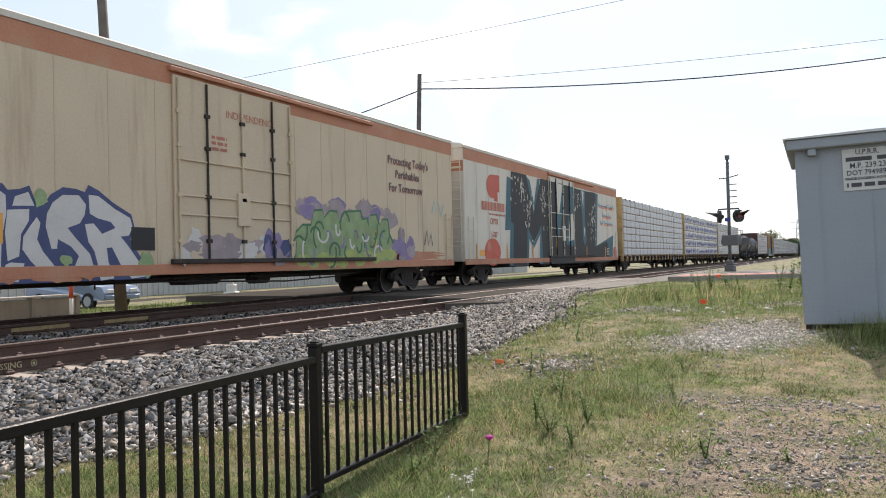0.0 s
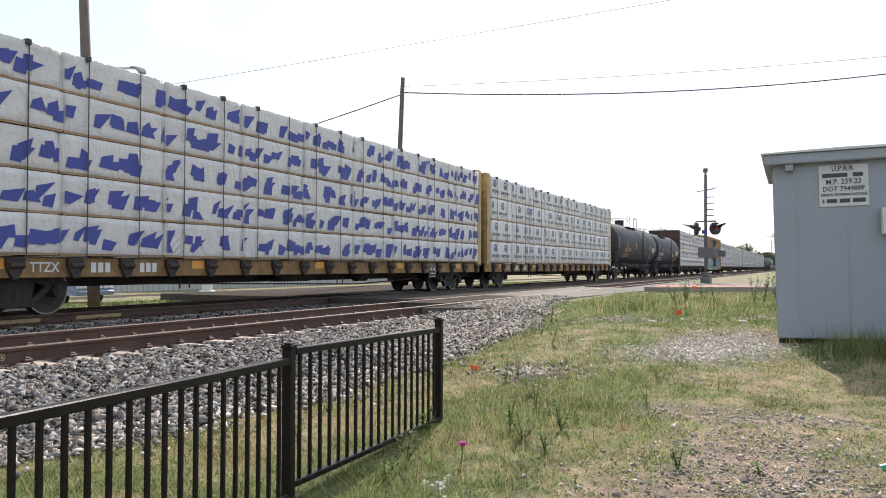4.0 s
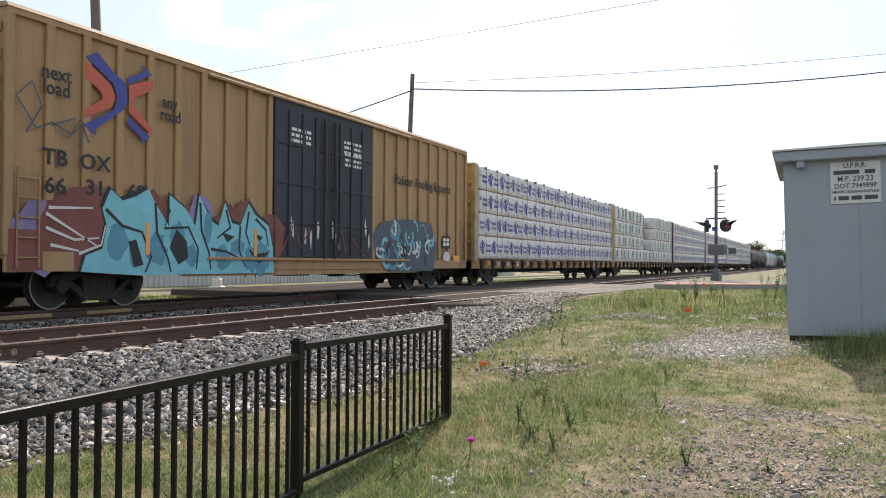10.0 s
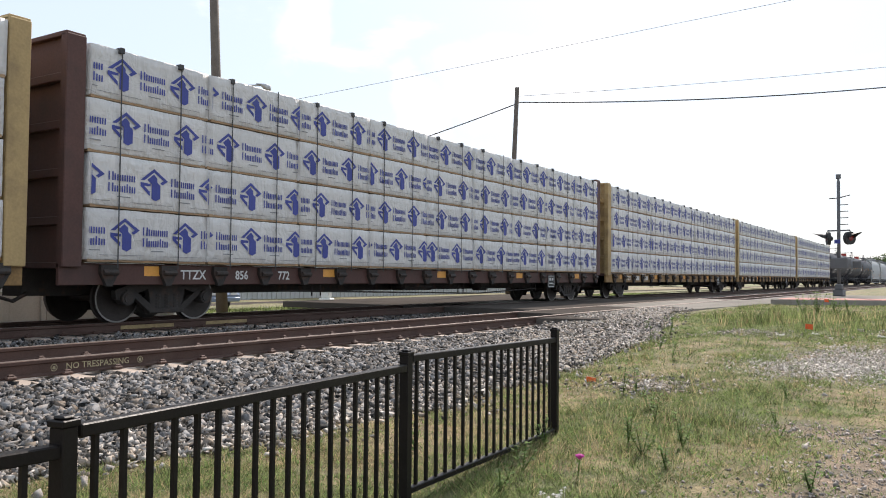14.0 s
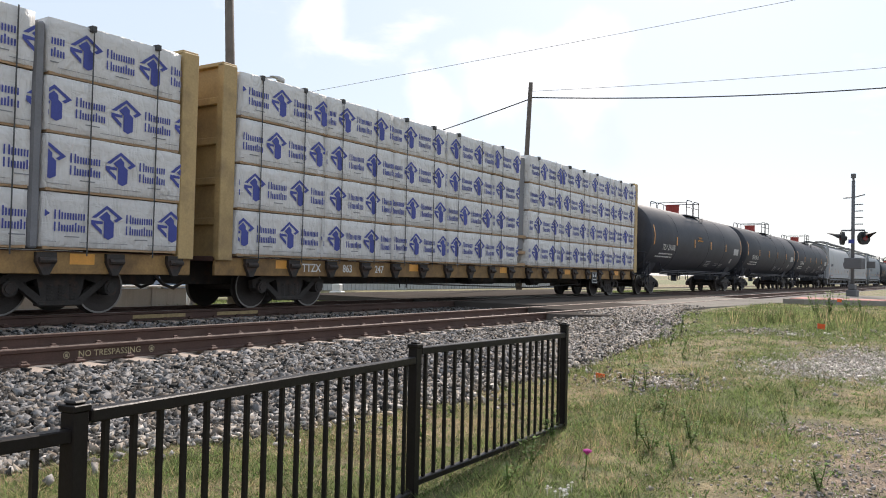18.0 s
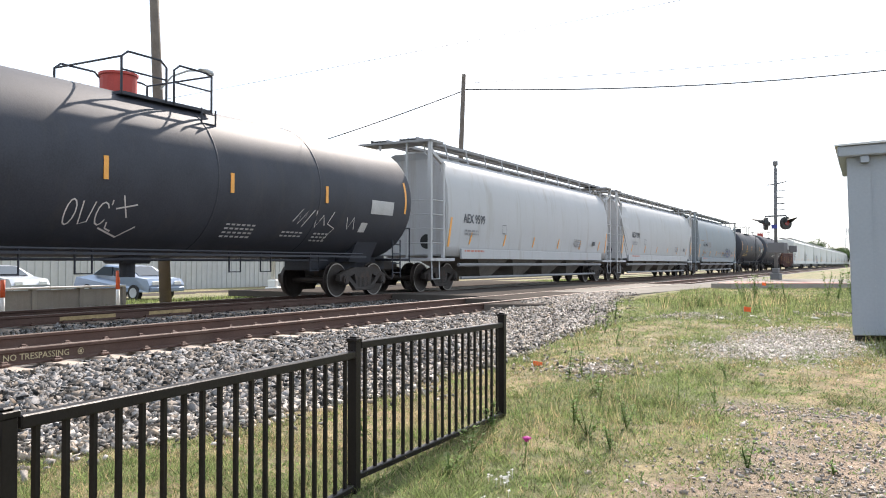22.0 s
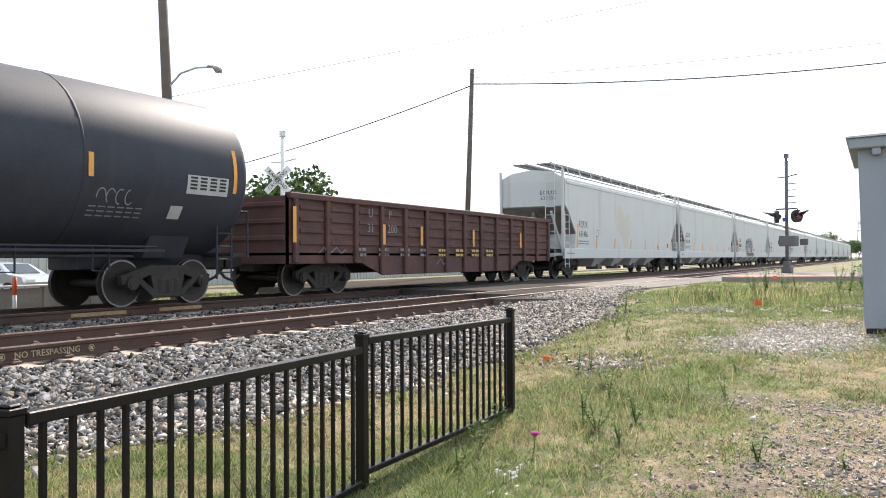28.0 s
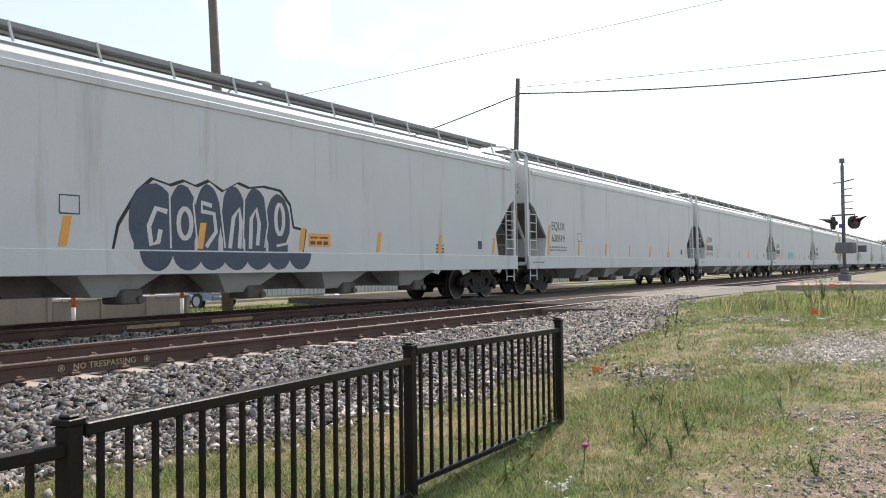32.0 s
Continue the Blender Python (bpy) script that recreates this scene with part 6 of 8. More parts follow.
centre_beam(214.95, M_YELLOW, M_WRAP, 4, LONG, "yellow centre-beam car stacked with white packs printed with dark blue marks", P_DIA, 25)
centre_beam(238.9, M_YELLOW, M_WRAP, 4, (2.5, 2.6), "yellow centre-beam car part-loaded with white packs printed with green trees", P_TREE, 26, skip=((1.1, 2.1, 0, 1), (-1.77, 2.1, 1, 2), (-1.77, 2.7, 2, 4)))
centre_beam(263.2, M_BROWN, M_WRAP, 4, LONG, "brown centre-beam car stacked with white packs printed with blue marks", P_DIA, 27)
centre_beam(287.8, M_YELLOW, M_WRAP, 4, LONG, "yellow centre-beam car stacked with white packs printed with blue diamonds", P_DIA, 28)
centre_beam(312.1, M_YELLOW, M_WRAP, 4, LONG, "yellow centre-beam car stacked with white packs and blue diamond prints", P_DIA, 29, skip=((8.62, 8.84, 0, 4),))
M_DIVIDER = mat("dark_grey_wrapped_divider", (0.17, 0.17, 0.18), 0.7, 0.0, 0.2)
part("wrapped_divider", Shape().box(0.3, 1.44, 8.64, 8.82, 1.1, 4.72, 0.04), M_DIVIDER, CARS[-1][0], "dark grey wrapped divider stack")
centre_beam(336.4, M_YELLOW, M_WRAP, 4, LONG, "yellow centre-beam car carrying white lumber packs with blue diamond prints", P_DIA, 30, skip=((0.62, 1.25, 0, 4),))
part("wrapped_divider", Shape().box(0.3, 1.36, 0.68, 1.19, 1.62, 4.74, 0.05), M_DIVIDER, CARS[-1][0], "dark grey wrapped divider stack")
for z in (1.1, 1.5, 2.02):
    part("spacer_board", Shape().box(0.3, 1.42, 0.64, 1.23, z, z + 0.1, 0.01), M_LUMBER, CARS[-1][0])


# -- tank cars --
def tank_car(y, half, red_dome, label, zc=2.70, r=1.68, plat=0.0):
    c = start_car("tank_car", label, y, "tank car")
    add_running_gear(c, half - 2.0, half - 0.1)
    k = 40
    rings = []
    hl = half - 0.42
    for yy, q in ((-hl - 0.42, 0.02), (-hl - 0.40, 0.35), (-hl - 0.30, 0.68), (-hl - 0.16, 0.88), (-hl, 0.985), (-hl + 0.10, 1.0), (-hl * 0.5, 1.0), (0, 1.0), (hl * 0.5, 1.0), (hl - 0.10, 1.0), (hl, 0.985), (hl + 0.16, 0.88), (hl + 0.30, 0.68), (hl + 0.40, 0.35), (hl + 0.42, 0.02)):
        rings.append([(r * q * math.cos(a), yy, zc + r * q * math.sin(a)) for a in np.linspace(0, 2 * math.pi, k, endpoint=False)])
    t = part("tank", Shape().loop(rings), M_BLACKCAR, c, smooth=True)
    for yy in (-hl * 0.55, 0.9, hl * 0.5):
        part("weld_band", Shape().loop([[((r + d) * math.cos(a), yy + e, zc + (r + d) * math.sin(a)) for a in np.linspace(0, 2 * math.pi, 40, endpoint=False)] for e, d in ((-0.03, 0.0), (-0.02, 0.008), (0.02, 0.008), (0.03, 0.0))], caps=False), M_BLACKCAR, t, smooth=True)
    for sg in (-1, 1):
        part("stub_sill", Shape().box(-0.45, 0.45, min(sg * half, sg * (half - 3.6)), max(sg * half, sg * (half - 3.6)), 0.72, 1.15, 0.03).box(-1.35, 1.35, min(sg * half, sg * (half - 0.5)), max(sg * half, sg * (half - 0.5)), 0.98, 1.05), M_BLACKCAR, c)
        part("saddle", Shape().prism([(-0.9, 0.95), (0.9, 0.95), (1.2, 1.55), (-1.2, 1.55)], "y", sg * (half - 2.0) - 0.5, sg * (half - 2.0) + 0.5), M_BLACKCAR, c)
        part("end_handrail", Shape().path([(1.4, sg * (half - 0.1), 0.95), (1.4, sg * (half - 0.1), 1.95), (1.4, sg * (half - 0.9), 1.95)], 0.022).path([(-1.4, sg * (half - 0.1), 1.95), (1.4, sg * (half - 0.1), 1.95)], 0.022), M_BLACKCAR, c)
        part("end_ladder", ladder(1.35, sg * (half - 0.75), 0.5, 1.6, 0.42, 4), M_BLACKCAR, c)
        cv = [(r * 1.004 * math.cos(a), sg * (hl - 0.35), zc + r * 1.004 * math.sin(a)) for a in np.linspace(-0.22, 0.32, 6)]
        s = Shape().loop([[(x, yy - 0.05, z) for x, yy, z in cv], [(x, yy + 0.05, z) for x, yy, z in cv]], caps=False, closed=False)
        part("reflector", s, M_REFL, c, "yellow reflective strip")
    part("side_handrail", Shape().path([(1.42, -half + 2.6, 1.16), (1.42, half - 2.6, 1.16)], 0.022).path([(1.42, -half + 2.6, 1.16), (1.35, -half + 2.5, 1.5)], 0.02), M_BLACKCAR, c)
    part("side_walkway", Shape().box(1.25, 1.42, -half + 2.4, half - 2.4, 1.06, 1.11), M_BLACKCAR, c)
    g = Shape().box(-0.3, 0.3, -0.4, 0.4, 0.9, 1.25, 0.05).rod((0, 0, 0.62), (0, 0, 0.95), 0.16, 12)
    for yy in (-5, -3.6, -2.2, 1.6, 2.6, 4.4):
        g.path([(1.3, yy, 1.15), (1.3, yy, 0.72), (1.3, yy + 0.35, 0.72), (1.3, yy + 0.35, 1.15)], 0.02)
    g.path([(1.0, -5.5, 0.98), (1.0, 5.5, 0.98)], 0.03)
    part("bottom_outlet", g, M_BLACKCAR, c)
    # platform, rails and dome on top
    zt = zc + r
    a, b, g0, g1 = (-0.85, 1.5, 0.25, 0.45) if red_dome else (-1.9, 1.9, -0.8, 0.7)
    pf = part("platform", Shape().box(0.45, 1.0, a, b, zt - 0.22, zt - 0.16).box(-1.0, -0.45, a, b, zt - 0.22, zt - 0.16), M_BLACKCAR, c, m=pose(0, plat, 0))
    for x in (-1.0, 1.0):
        part("platform_rail", Shape().path([(x, a, zt - 0.2), (x, a, zt + 0.5), (x, a + 0.15, zt + 0.62), (x, g0 - 0.15, zt + 0.62), (x, g0, zt + 0.5), (x, g0, zt - 0.2)], 0.024), M_BLACKCAR, pf)
        part("platform_rail", Shape().path([(x, g1, zt - 0.2), (x, g1, zt + 0.5), (x, g1 + 0.15, zt + 0.62), (x, b - 0.15, zt + 0.62), (x, b, zt + 0.58), (x, b, zt - 0.25)], 0.024), M_BLACKCAR, pf)
        part("rail_bar", Shape().rod((x, g1, zt + 0.25), (x, b, zt + 0.25), 0.02, 6), M_BLACKCAR, pf)
        part("rail_bar", Shape().rod((x, a, zt + 0.25), (x, g0, zt + 0.25), 0.02, 6), M_BLACKCAR, pf)
    part("end_bar", Shape().rod((-1.0, b, zt + 0.58), (1.0, b, zt + 0.58), 0.02, 6), M_BLACKCAR, pf)
    part("end_bar", Shape().rod((-1.0, a, zt + 0.5), (1.0, a, zt + 0.5), 0.02, 6), M_BLACKCAR, pf)
    part("dome", Shape().rod((0, -0.1, zt - 0.1), (0, -0.1, zt + 0.36), 0.36, 18).rod((0, -0.1, zt + 0.36), (0, -0.1, zt + 0.41), 0.39, 18), M_RED if red_dome else M_BLACKCAR, pf, "red dome housing" if red_dome else "black dome housing")
    part("side_ladder", ladder(1.22 if red_dome else r + 0.06, plat + 1.2, zt - 1.05 if red_dome else 0.75, zt - 0.2 if red_dome else 4.0, 0.4, 4 if red_dome else 11), M_BLACKCAR, c)
    zz, xx = zc + 0.1, r + 0.0
    for yy in ([k * half for k in (-0.544, -0.205, 0.142, 0.505)] if red_dome and half > 9 else [k * half for k in (-0.55, -0.165, 0.21, 0.57 if r < 1.69 else 0.49)]):
        part("reflector", Shape().box(r * 0.995, r + 0.006, yy - 0.05, yy + 0.05, zc - 0.3, zc + 0.12), M_REFL, c, "yellow reflective strip")
    return c


T1 = tank_car(134.38, 8.28, False, "dull black tank car with faded yellow lettering", 2.65, 1.62, 0.0)
T2 = tank_car(150.44, 6.66, False, "black tank car with white lettering and a yellow notice", 2.57, 1.55, -0.6)
T3 = tank_car(358.3, 9.1, True, "clean black tank car with white lettering and a red dome", plat=-0.35)
T4 = tank_car(377.1, 9.1, True, "clean black tank car with a red dome and rail", plat=-0.35)
T5 = tank_car(395.4, 9.1, True, "clean black tank car with yellow strips and red dome", plat=-0.15)
T7 = tank_car(475.5, 8.47, False, "black tank car with yellow lettering and strips", 2.62, 1.62)
T8 = tank_car(493.7, 8.32, True, "black tank car with white notices and yellow strips", 2.66, 1.70)


# -- covered hoppers --
@functools.lru_cache(None)
def board_mesh(half):
    """One side's grating: a plate with three upright edges."""
    out = [(0.238, -0.02), (0.262, -0.02), (0.262, 0.01), (0.538, 0.01), (0.538, -0.02), (0.562, -0.02), (0.562, 0.01), (0.838, 0.01), (0.838, -0.02), (0.862, -0.02), (0.862, 0.07), (0.838, 0.07), (0.838, 0.03), (0.562, 0.03), (0.562, 0.05), (0.538, 0.05), (0.538, 0.03), (0.262, 0.03), (0.262, 0.05), (0.238, 0.05)]
    return Shape().prism(out, "y", -half + 0.1, half - 0.1).mesh("running_board")


def running_board(c, half, z, paint, drop=0.28, n=13):
    part("running_board", board_mesh(half), M_GRATE, c, "steel grating walkway", m=pose(0, 0, z) @ FLIP)
    rb = part("running_board", board_mesh(half), M_GRATE, c, "steel grating walkway", m=pose(0, 0, z))
    for k in range(n):
        yy = -half + 0.5 + k * (2 * half - 1.0) / (n - 1)
        part("board_bracket", Shape().loop([[(0.84, yy - 0.015, 0.08), (0.88, yy - 0.015, 0.08), (0.88, yy + 0.015, 0.08), (0.84, yy + 0.015, 0.08)], [(0.94, yy + 0.015, -drop), (0.98, yy + 0.015, -drop), (0.98, yy + 0.045, -drop), (0.94, yy + 0.045, -drop)]]), paint, rb)


def round_hopper(y, half, paint, label, swept=False):
    c = start_car("covered_hopper", label, y, "hopper car")
    add_running_gear(c, half - 1.4, half - 0.15)
    out = [(1.40, 1.15), (1.44, 1.5), (1.52, 2.1), (1.53, 2.75), (1.48, 3.4), (1.32, 4.0), (1.0, 4.36), (0.5, 4.52), (-0.5, 4.52), (-1.0, 4.36), (-1.32, 4.0), (-1.48, 3.4), (-1.53, 2.7), (-1.52, 2.1), (-1.44, 1.5), (-1.40, 1.15)]
    hb = half - 1.25
    hull = lambda spans: Shape().loop([[(x, yy, max(z, up)) for x, z in out] for yy, up in spans])
    if swept:
        b = part("body", hull(((-half + 2.1, 1.15), (-half + 2.12, 1.15), (-half + 2.2, 1.15), (0, 1.15), (half - 2.2, 1.15), (half - 2.12, 1.15), (half - 2.1, 1.15))), paint, c, smooth=True)
        for sg in (-1, 1):
            part("end_side_sheet", Shape().prism([(sg * (half - 2.0), 1.2), (sg * (half - 0.62), 3.05), (sg * (half - 0.62), 1.2)], "x", 1.36, 1.40), paint, c)
            part("swept_end", hull(((sg * (half - 2.1), 1.15), (sg * (half - 0.7), 3.0), (sg * (half - 0.55), 3.3))), paint, c)
    else:
        b = part("body", hull(((-half + 1.00, 1.15), (-half + 1.02, 1.15), (-half + 1.10, 1.15), (-hb, 1.15), (0, 1.15), (hb, 1.15), (half - 1.10, 1.15), (half - 1.02, 1.15), (half - 1.00, 1.15))), paint, c, smooth=True)
    part("side_sill", Shape().box(1.42, 1.50, -half + 2.0, half - 2.0, 1.06, 1.40, 0.01).box(-1.50, -1.42, -half + 2.0, half - 2.0, 1.06, 1.40, 0.01), paint, c)
    part("lower_pipe", Shape().path([(1.42, -half + 1.9, 0.86), (1.42, half - 1.9, 0.86)], 0.06, 8).path([(1.35, -half + 2.2, 0.42), (1.35, half - 2.6, 0.42)], 0.05, 8), M_GRATE, c, "dull grey unloading pipes")
    for yy in (-4.5, -1.5, 1.5, 4.5):
        part("outlet_chute", Shape().loop([[(-1.3, yy - 1.4, 1.12), (1.3, yy - 1.4, 1.12), (1.3, yy + 1.4, 1.12), (-1.3, yy + 1.4, 1.12)], [(-0.5, yy - 0.4, 0.42), (0.9, yy - 0.4, 0.42), (0.9, yy + 0.4, 0.42), (-0.5, yy + 0.4, 0.42)]]), M_CHUTE, c)
    for sg in (-1, 1):
        e, q = sg * half, 0.60 if swept else 1.00
        part("end_sheet", Shape().prism([(1.38, 1.2), (1.45, 2.0), (1.46, 2.7), (1.40, 3.4), (1.24, 3.95), (0.95, 4.3), (-0.95, 4.3), (-1.24, 3.95), (-1.40, 3.4), (-1.46, 2.7), (-1.45, 2.0), (-1.38, 1.2)], "y", e - sg * q, e - sg * (q - 0.04)), paint, c)
        for x in (-0.75, 0.75):
            part("end_hole", Shape().rod((x, e - sg * (q - 0.038), 1.62), (x, e - sg * (q - 0.055), 1.62), 0.24, 18), M_DARK, c, "dark round opening")
        part("end_platform", Shape().box(-1.45, 1.45, min(e, e - sg * 1.6), max(e, e - sg * 1.6), 0.98, 1.08, 0.01), paint, c)
        for x, w in ((-1.36, 0.06), (-0.5, 0.03), (0.5, 0.03), (1.36, 0.06)):
            part("end_post", Shape().box(x - w, x + w, e - sg * 0.12 - w, e - sg * 0.12 + w, 1.0, 4.74, 0.008), paint, c)
        part("inner_post", Shape().box(1.36, 1.46, e - sg * 0.86 - 0.05, e - sg * 0.86 + 0.05, 1.05, 4.15, 0.008), paint, c)
        part("top_beam", Shape().loop([[(1.34, e - sg * 0.12, 4.36), (1.44, e - sg * 0.12, 4.36), (1.44, e - sg * 0.12, 4.48), (1.34, e - sg * 0.12, 4.48)], [(1.30, e - sg * 1.05, 4.02), (1.40, e - sg * 1.05, 4.02), (1.40, e - sg * 1.05, 4.14), (1.30, e - sg * 1.05, 4.14)]]), paint, c)
        part("crossover_platform", Shape().box(-1.44, 1.44, min(e, e - sg * 0.85), max(e, e - sg * 0.85), 4.72, 4.80, 0.01), M_GRATE, c, "steel grating platform over the car end")
        for z in (1.55, 2.0, 2.45, 2.9):
            part("side_rung", Shape().rod((1.43, e - sg * 0.12, z), (1.43, e - sg * 0.86, z), 0.018, 6), paint, c)
            part("end_rung", Shape().rod((0.5, e - sg * 0.06, z), (1.36, e - sg * 0.06, z), 0.018, 6), paint, c)
        part("stirrup", Shape().path([(1.40, e - sg * 0.14, 1.0), (1.42, e - sg * 0.14, 0.42), (1.42, e - sg * 0.62, 0.42), (1.40, e - sg * 0.62, 1.0)], 0.022), paint, c)
    running_board(c, half, 4.84, paint, 0.46)
    for k in range(8):
        yy = -half + 1.6 + k * (2 * half - 3.2) / 7
        part("roof_hatch", Shape().rod((0, yy, 4.5), (0, yy, 4.62), 0.38, 16), paint, c)
    reflectors(c, 1.465, [-half + 2.6 + k * (2 * half - 5.0) / 5 for k in range(6)], 1.55, 1.95, 0.045, 0.14, 1.512)
    reflectors(c, 1.465, (-half + (0.75 if swept else 1.1), half - (0.9 if swept else 1.3)), 1.45, 2.4, 0.06, 0.12, 1.54)
    return c


H1 = round_hopper(415.1, 9.5, M_ROUNDHOP, "pale grey round-sided covered hopper car with a roof walkway")
H2 = round_hopper(435.08, 9.5, M_ROUNDHOP, "off-white round-sided covered hopper car with a roof walkway", True)
H3 = round_hopper(455.34, 9.5, M_BLUEHOP, "slate grey rust-streaked covered hopper car with a roof walkway")


def flat_hopper(y, half, label):
    c = start_car("covered_hopper", label, y, "hopper car")
    add_running_gear(c, half - 1.7, half + 0.1)
    p = M_GREYHOP
    cut = [(0.14, 3.15), (0.45, 2.98), (1.42, 2.0), (1.25, 1.31)]
    prof = [(-half + 0.14, 4.22)] + [(-half + d, z) for d, z in cut] + [(half - d, z) for d, z in cut[::-1]] + [(half - 0.14, 4.22)]
    part("body", Shape().prism(prof, "x", -1.53, 1.53), p, c)
    part("roof", Shape().prism([(1.54, 4.21), (1.49, 4.36), (0.95, 4.62), (0, 4.74), (-0.95, 4.62), (-1.49, 4.36), (-1.54, 4.21)], "y", -half + 0.13, half - 0.13), p, c)
    for sg in (-1, 1):
        e = sg * half
        q = lambda d: e - sg * d
        # shear plate and slope sheet: shade of the open end is in their colour
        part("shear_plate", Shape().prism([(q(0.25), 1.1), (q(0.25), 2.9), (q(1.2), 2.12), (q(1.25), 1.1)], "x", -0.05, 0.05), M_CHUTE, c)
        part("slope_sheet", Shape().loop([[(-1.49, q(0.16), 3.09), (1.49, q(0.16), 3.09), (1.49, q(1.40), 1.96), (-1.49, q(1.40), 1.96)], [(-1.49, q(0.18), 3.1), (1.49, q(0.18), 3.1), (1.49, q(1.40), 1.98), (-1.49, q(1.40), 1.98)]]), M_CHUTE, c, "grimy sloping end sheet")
        part("end_platform", Shape().box(-1.45, 1.45, min(e, q(1.9)), max(e, q(1.9)), 1.0, 1.12, 0.01), p, c)
        for x in (1.40, -1.50):
            part("corner_post", Shape().box(x, x + 0.10, min(e, q(0.12)), max(e, q(0.12)), 1.0, 4.7), p, c)
        part("diagonal_brace", Shape().rod((0.9, q(0.1), 2.9), (0.9, q(1.5), 1.1), 0.06, 6), p, c)
        part("ladder", ladder(1.50, q(0.42), 0.5, 2.9, 0.5, 8), p, c)
        part("end_ladder", ladder(0.9, q(-0.02), 0.8, 4.7, 0.42, 11, along="x"), p, c)
        part("brake_wheel", Shape().rod((-0.4, q(0.55), 2.0), (-0.4, q(0.5), 2.0), 0.28, 16), M_TRUCK, c)
        part("grab_rail", Shape().path([(1.5, q(0.05), 4.3), (1.45, q(0.05), 4.75), (1.2, q(0.12), 4.92), (0.9, q(0.2), 4.95)], 0.025), p, c)
    part("side_sill", Shape().box(1.46, 1.56, -half, half, 0.88, 1.32, 0.012).box(-1.56, -1.46, -half, half, 0.88, 1.32, 0.012), p, c)
    part("top_chord", Shape().box(1.50, 1.56, -half + 0.3, half - 0.3, 4.10, 4.235, 0.012), p, c)
    for yy in (-4.6, -1.55, 1.55, 4.6):
        part("outlet_chute", Shape().loop([[(-1.4, yy - 1.0, 1.0), (1.4, yy - 1.0, 1.0), (1.4, yy + 1.0, 1.0), (-1.4, yy + 1.0, 1.0)], [(-0.7, yy - 0.34, 0.48), (0.95, yy - 0.34, 0.48), (0.95, yy + 0.34, 0.48), (-0.7, yy + 0.34, 0.48)]]), p, c)
        part("outlet_gate", Shape().box(0.5, 1.12, yy + 0.15, yy + 0.6, 0.34, 0.62, 0.03).rod((0.9, yy + 0.5, 0.42), (1.2, yy + 0.5, 0.42), 0.07, 10), M_CHUTE, c, "rusty outlet gate")
    # added dark panel between the chutes, painting the shadow under the floor
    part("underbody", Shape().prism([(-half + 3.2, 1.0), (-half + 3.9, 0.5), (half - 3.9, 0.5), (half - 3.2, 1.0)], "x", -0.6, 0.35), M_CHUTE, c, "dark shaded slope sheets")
    running_board(c, half, 4.97, p)
    reflectors(c, 1.534, (-half + 1.55,), 1.36, 2.42, 0.075, 0.14)
    reflectors(c, 1.534, [-half + 4.2 + 2.8 * k for k in range(5)] + [half - 1.62], 1.36, 1.86, 0.075, 0.09)
    return c


FLATS = [flat_hopper(530.95 + 20.95 * k, 10.05, "pale grey flat-sided covered hopper car with a roof walkway") for k in range(12)]


# -- gondola --
def gondola(y, half):
    c = start_car("gondola_car", "rusty brown ribbed gondola car with chalky markings", y, "gondola car")
    add_running_gear(c, half - 1.9, half + 0.1)
    brake_rods(c, half, 0.55)
    hw = 1.45
    drop = [(-half, 0.80), (-half + 3.0, 0.80), (-half + 4.0, 0.46), (half - 4.0, 0.46), (half - 3.0, 0.80), (half, 0.80), (half, 2.40), (-half, 2.40)]
    part("near_side", Shape().prism(drop, "x", hw - 0.05, hw), M_GONDOLA, c)
    part("far_side", Shape().prism(drop, "x", -hw, -hw + 0.05), M_GONDOLA, c)
    part("floor", Shape().box(-hw, hw, -half, half, 1.0, 1.06), M_GONDOLA, c)
    for sg in (-1, 1):
        e = part("end_wall", Shape().box(-hw, hw, min(sg * half, sg * (half - 0.06)), max(sg * half, sg * (half - 0.06)), 0.8, 2.40), M_GONDOLA, c)
        for z in (1.35, 1.75, 2.15):
            part("end_rib", Shape().box(-hw + 0.05, hw - 0.05, min(sg * half, sg * (half + 0.05)), max(sg * half, sg * (half + 0.05)), z, z + 0.12, 0.02), M_GONDOLA, e)
    part("top_chord", Shape().box(hw - 0.08, hw + 0.10, -half, half, 2.33, 2.48, 0.02).box(-hw - 0.1, -hw + 0.08, -half, half, 2.33, 2.48, 0.02), M_GONDOLA, c)
    for k in range(14):
        yy = -half + 0.25 + k * (2 * half - 0.5) / 13
        zb = 0.82 if abs(yy) > half - 3.2 else 0.48
        part("side_post", Shape().box(hw, hw + 0.10, yy - 0.08, yy + 0.08, zb, 2.34, 0.02), M_GONDOLA, c)
    for k in range(13):
        y0 = -half + 0.42 + k * (2 * half - 0.5) / 13
        for z in (1.25, 1.53, 1.81, 2.09):
            part("side_rib", Shape().box(hw, hw + 0.045, y0, y0 + (2 * half - 0.5) / 13 - 0.3, z, z + 0.11, 0.02), M_GONDOLA, c)
    for yy in (-half + 0.15, -4.2, -2.2, 1.15, 5.0):
        part("reflector", Shape().box(hw + 0.101, hw + 0.105, yy - 0.06, yy + 0.06, 1.3, 2.15 if yy < -half + 1 else 1.85), M_REFL, c, "yellow reflective strip")
    return c


GON = gondola(511.3, 8.12)


# -- lettering and painted marks on the cars --
def car_words(car, text, y, z, size, mt, x=1.556, squash=1.0, bold=0.0):
    return words(text, size, mt, car, on_side(x, y, z), squash=squash, bold=bold)


def tank_words(car, text, y, dz, size, mt, zc, r, squash=1.0):
    a = math.asin(dz / r)
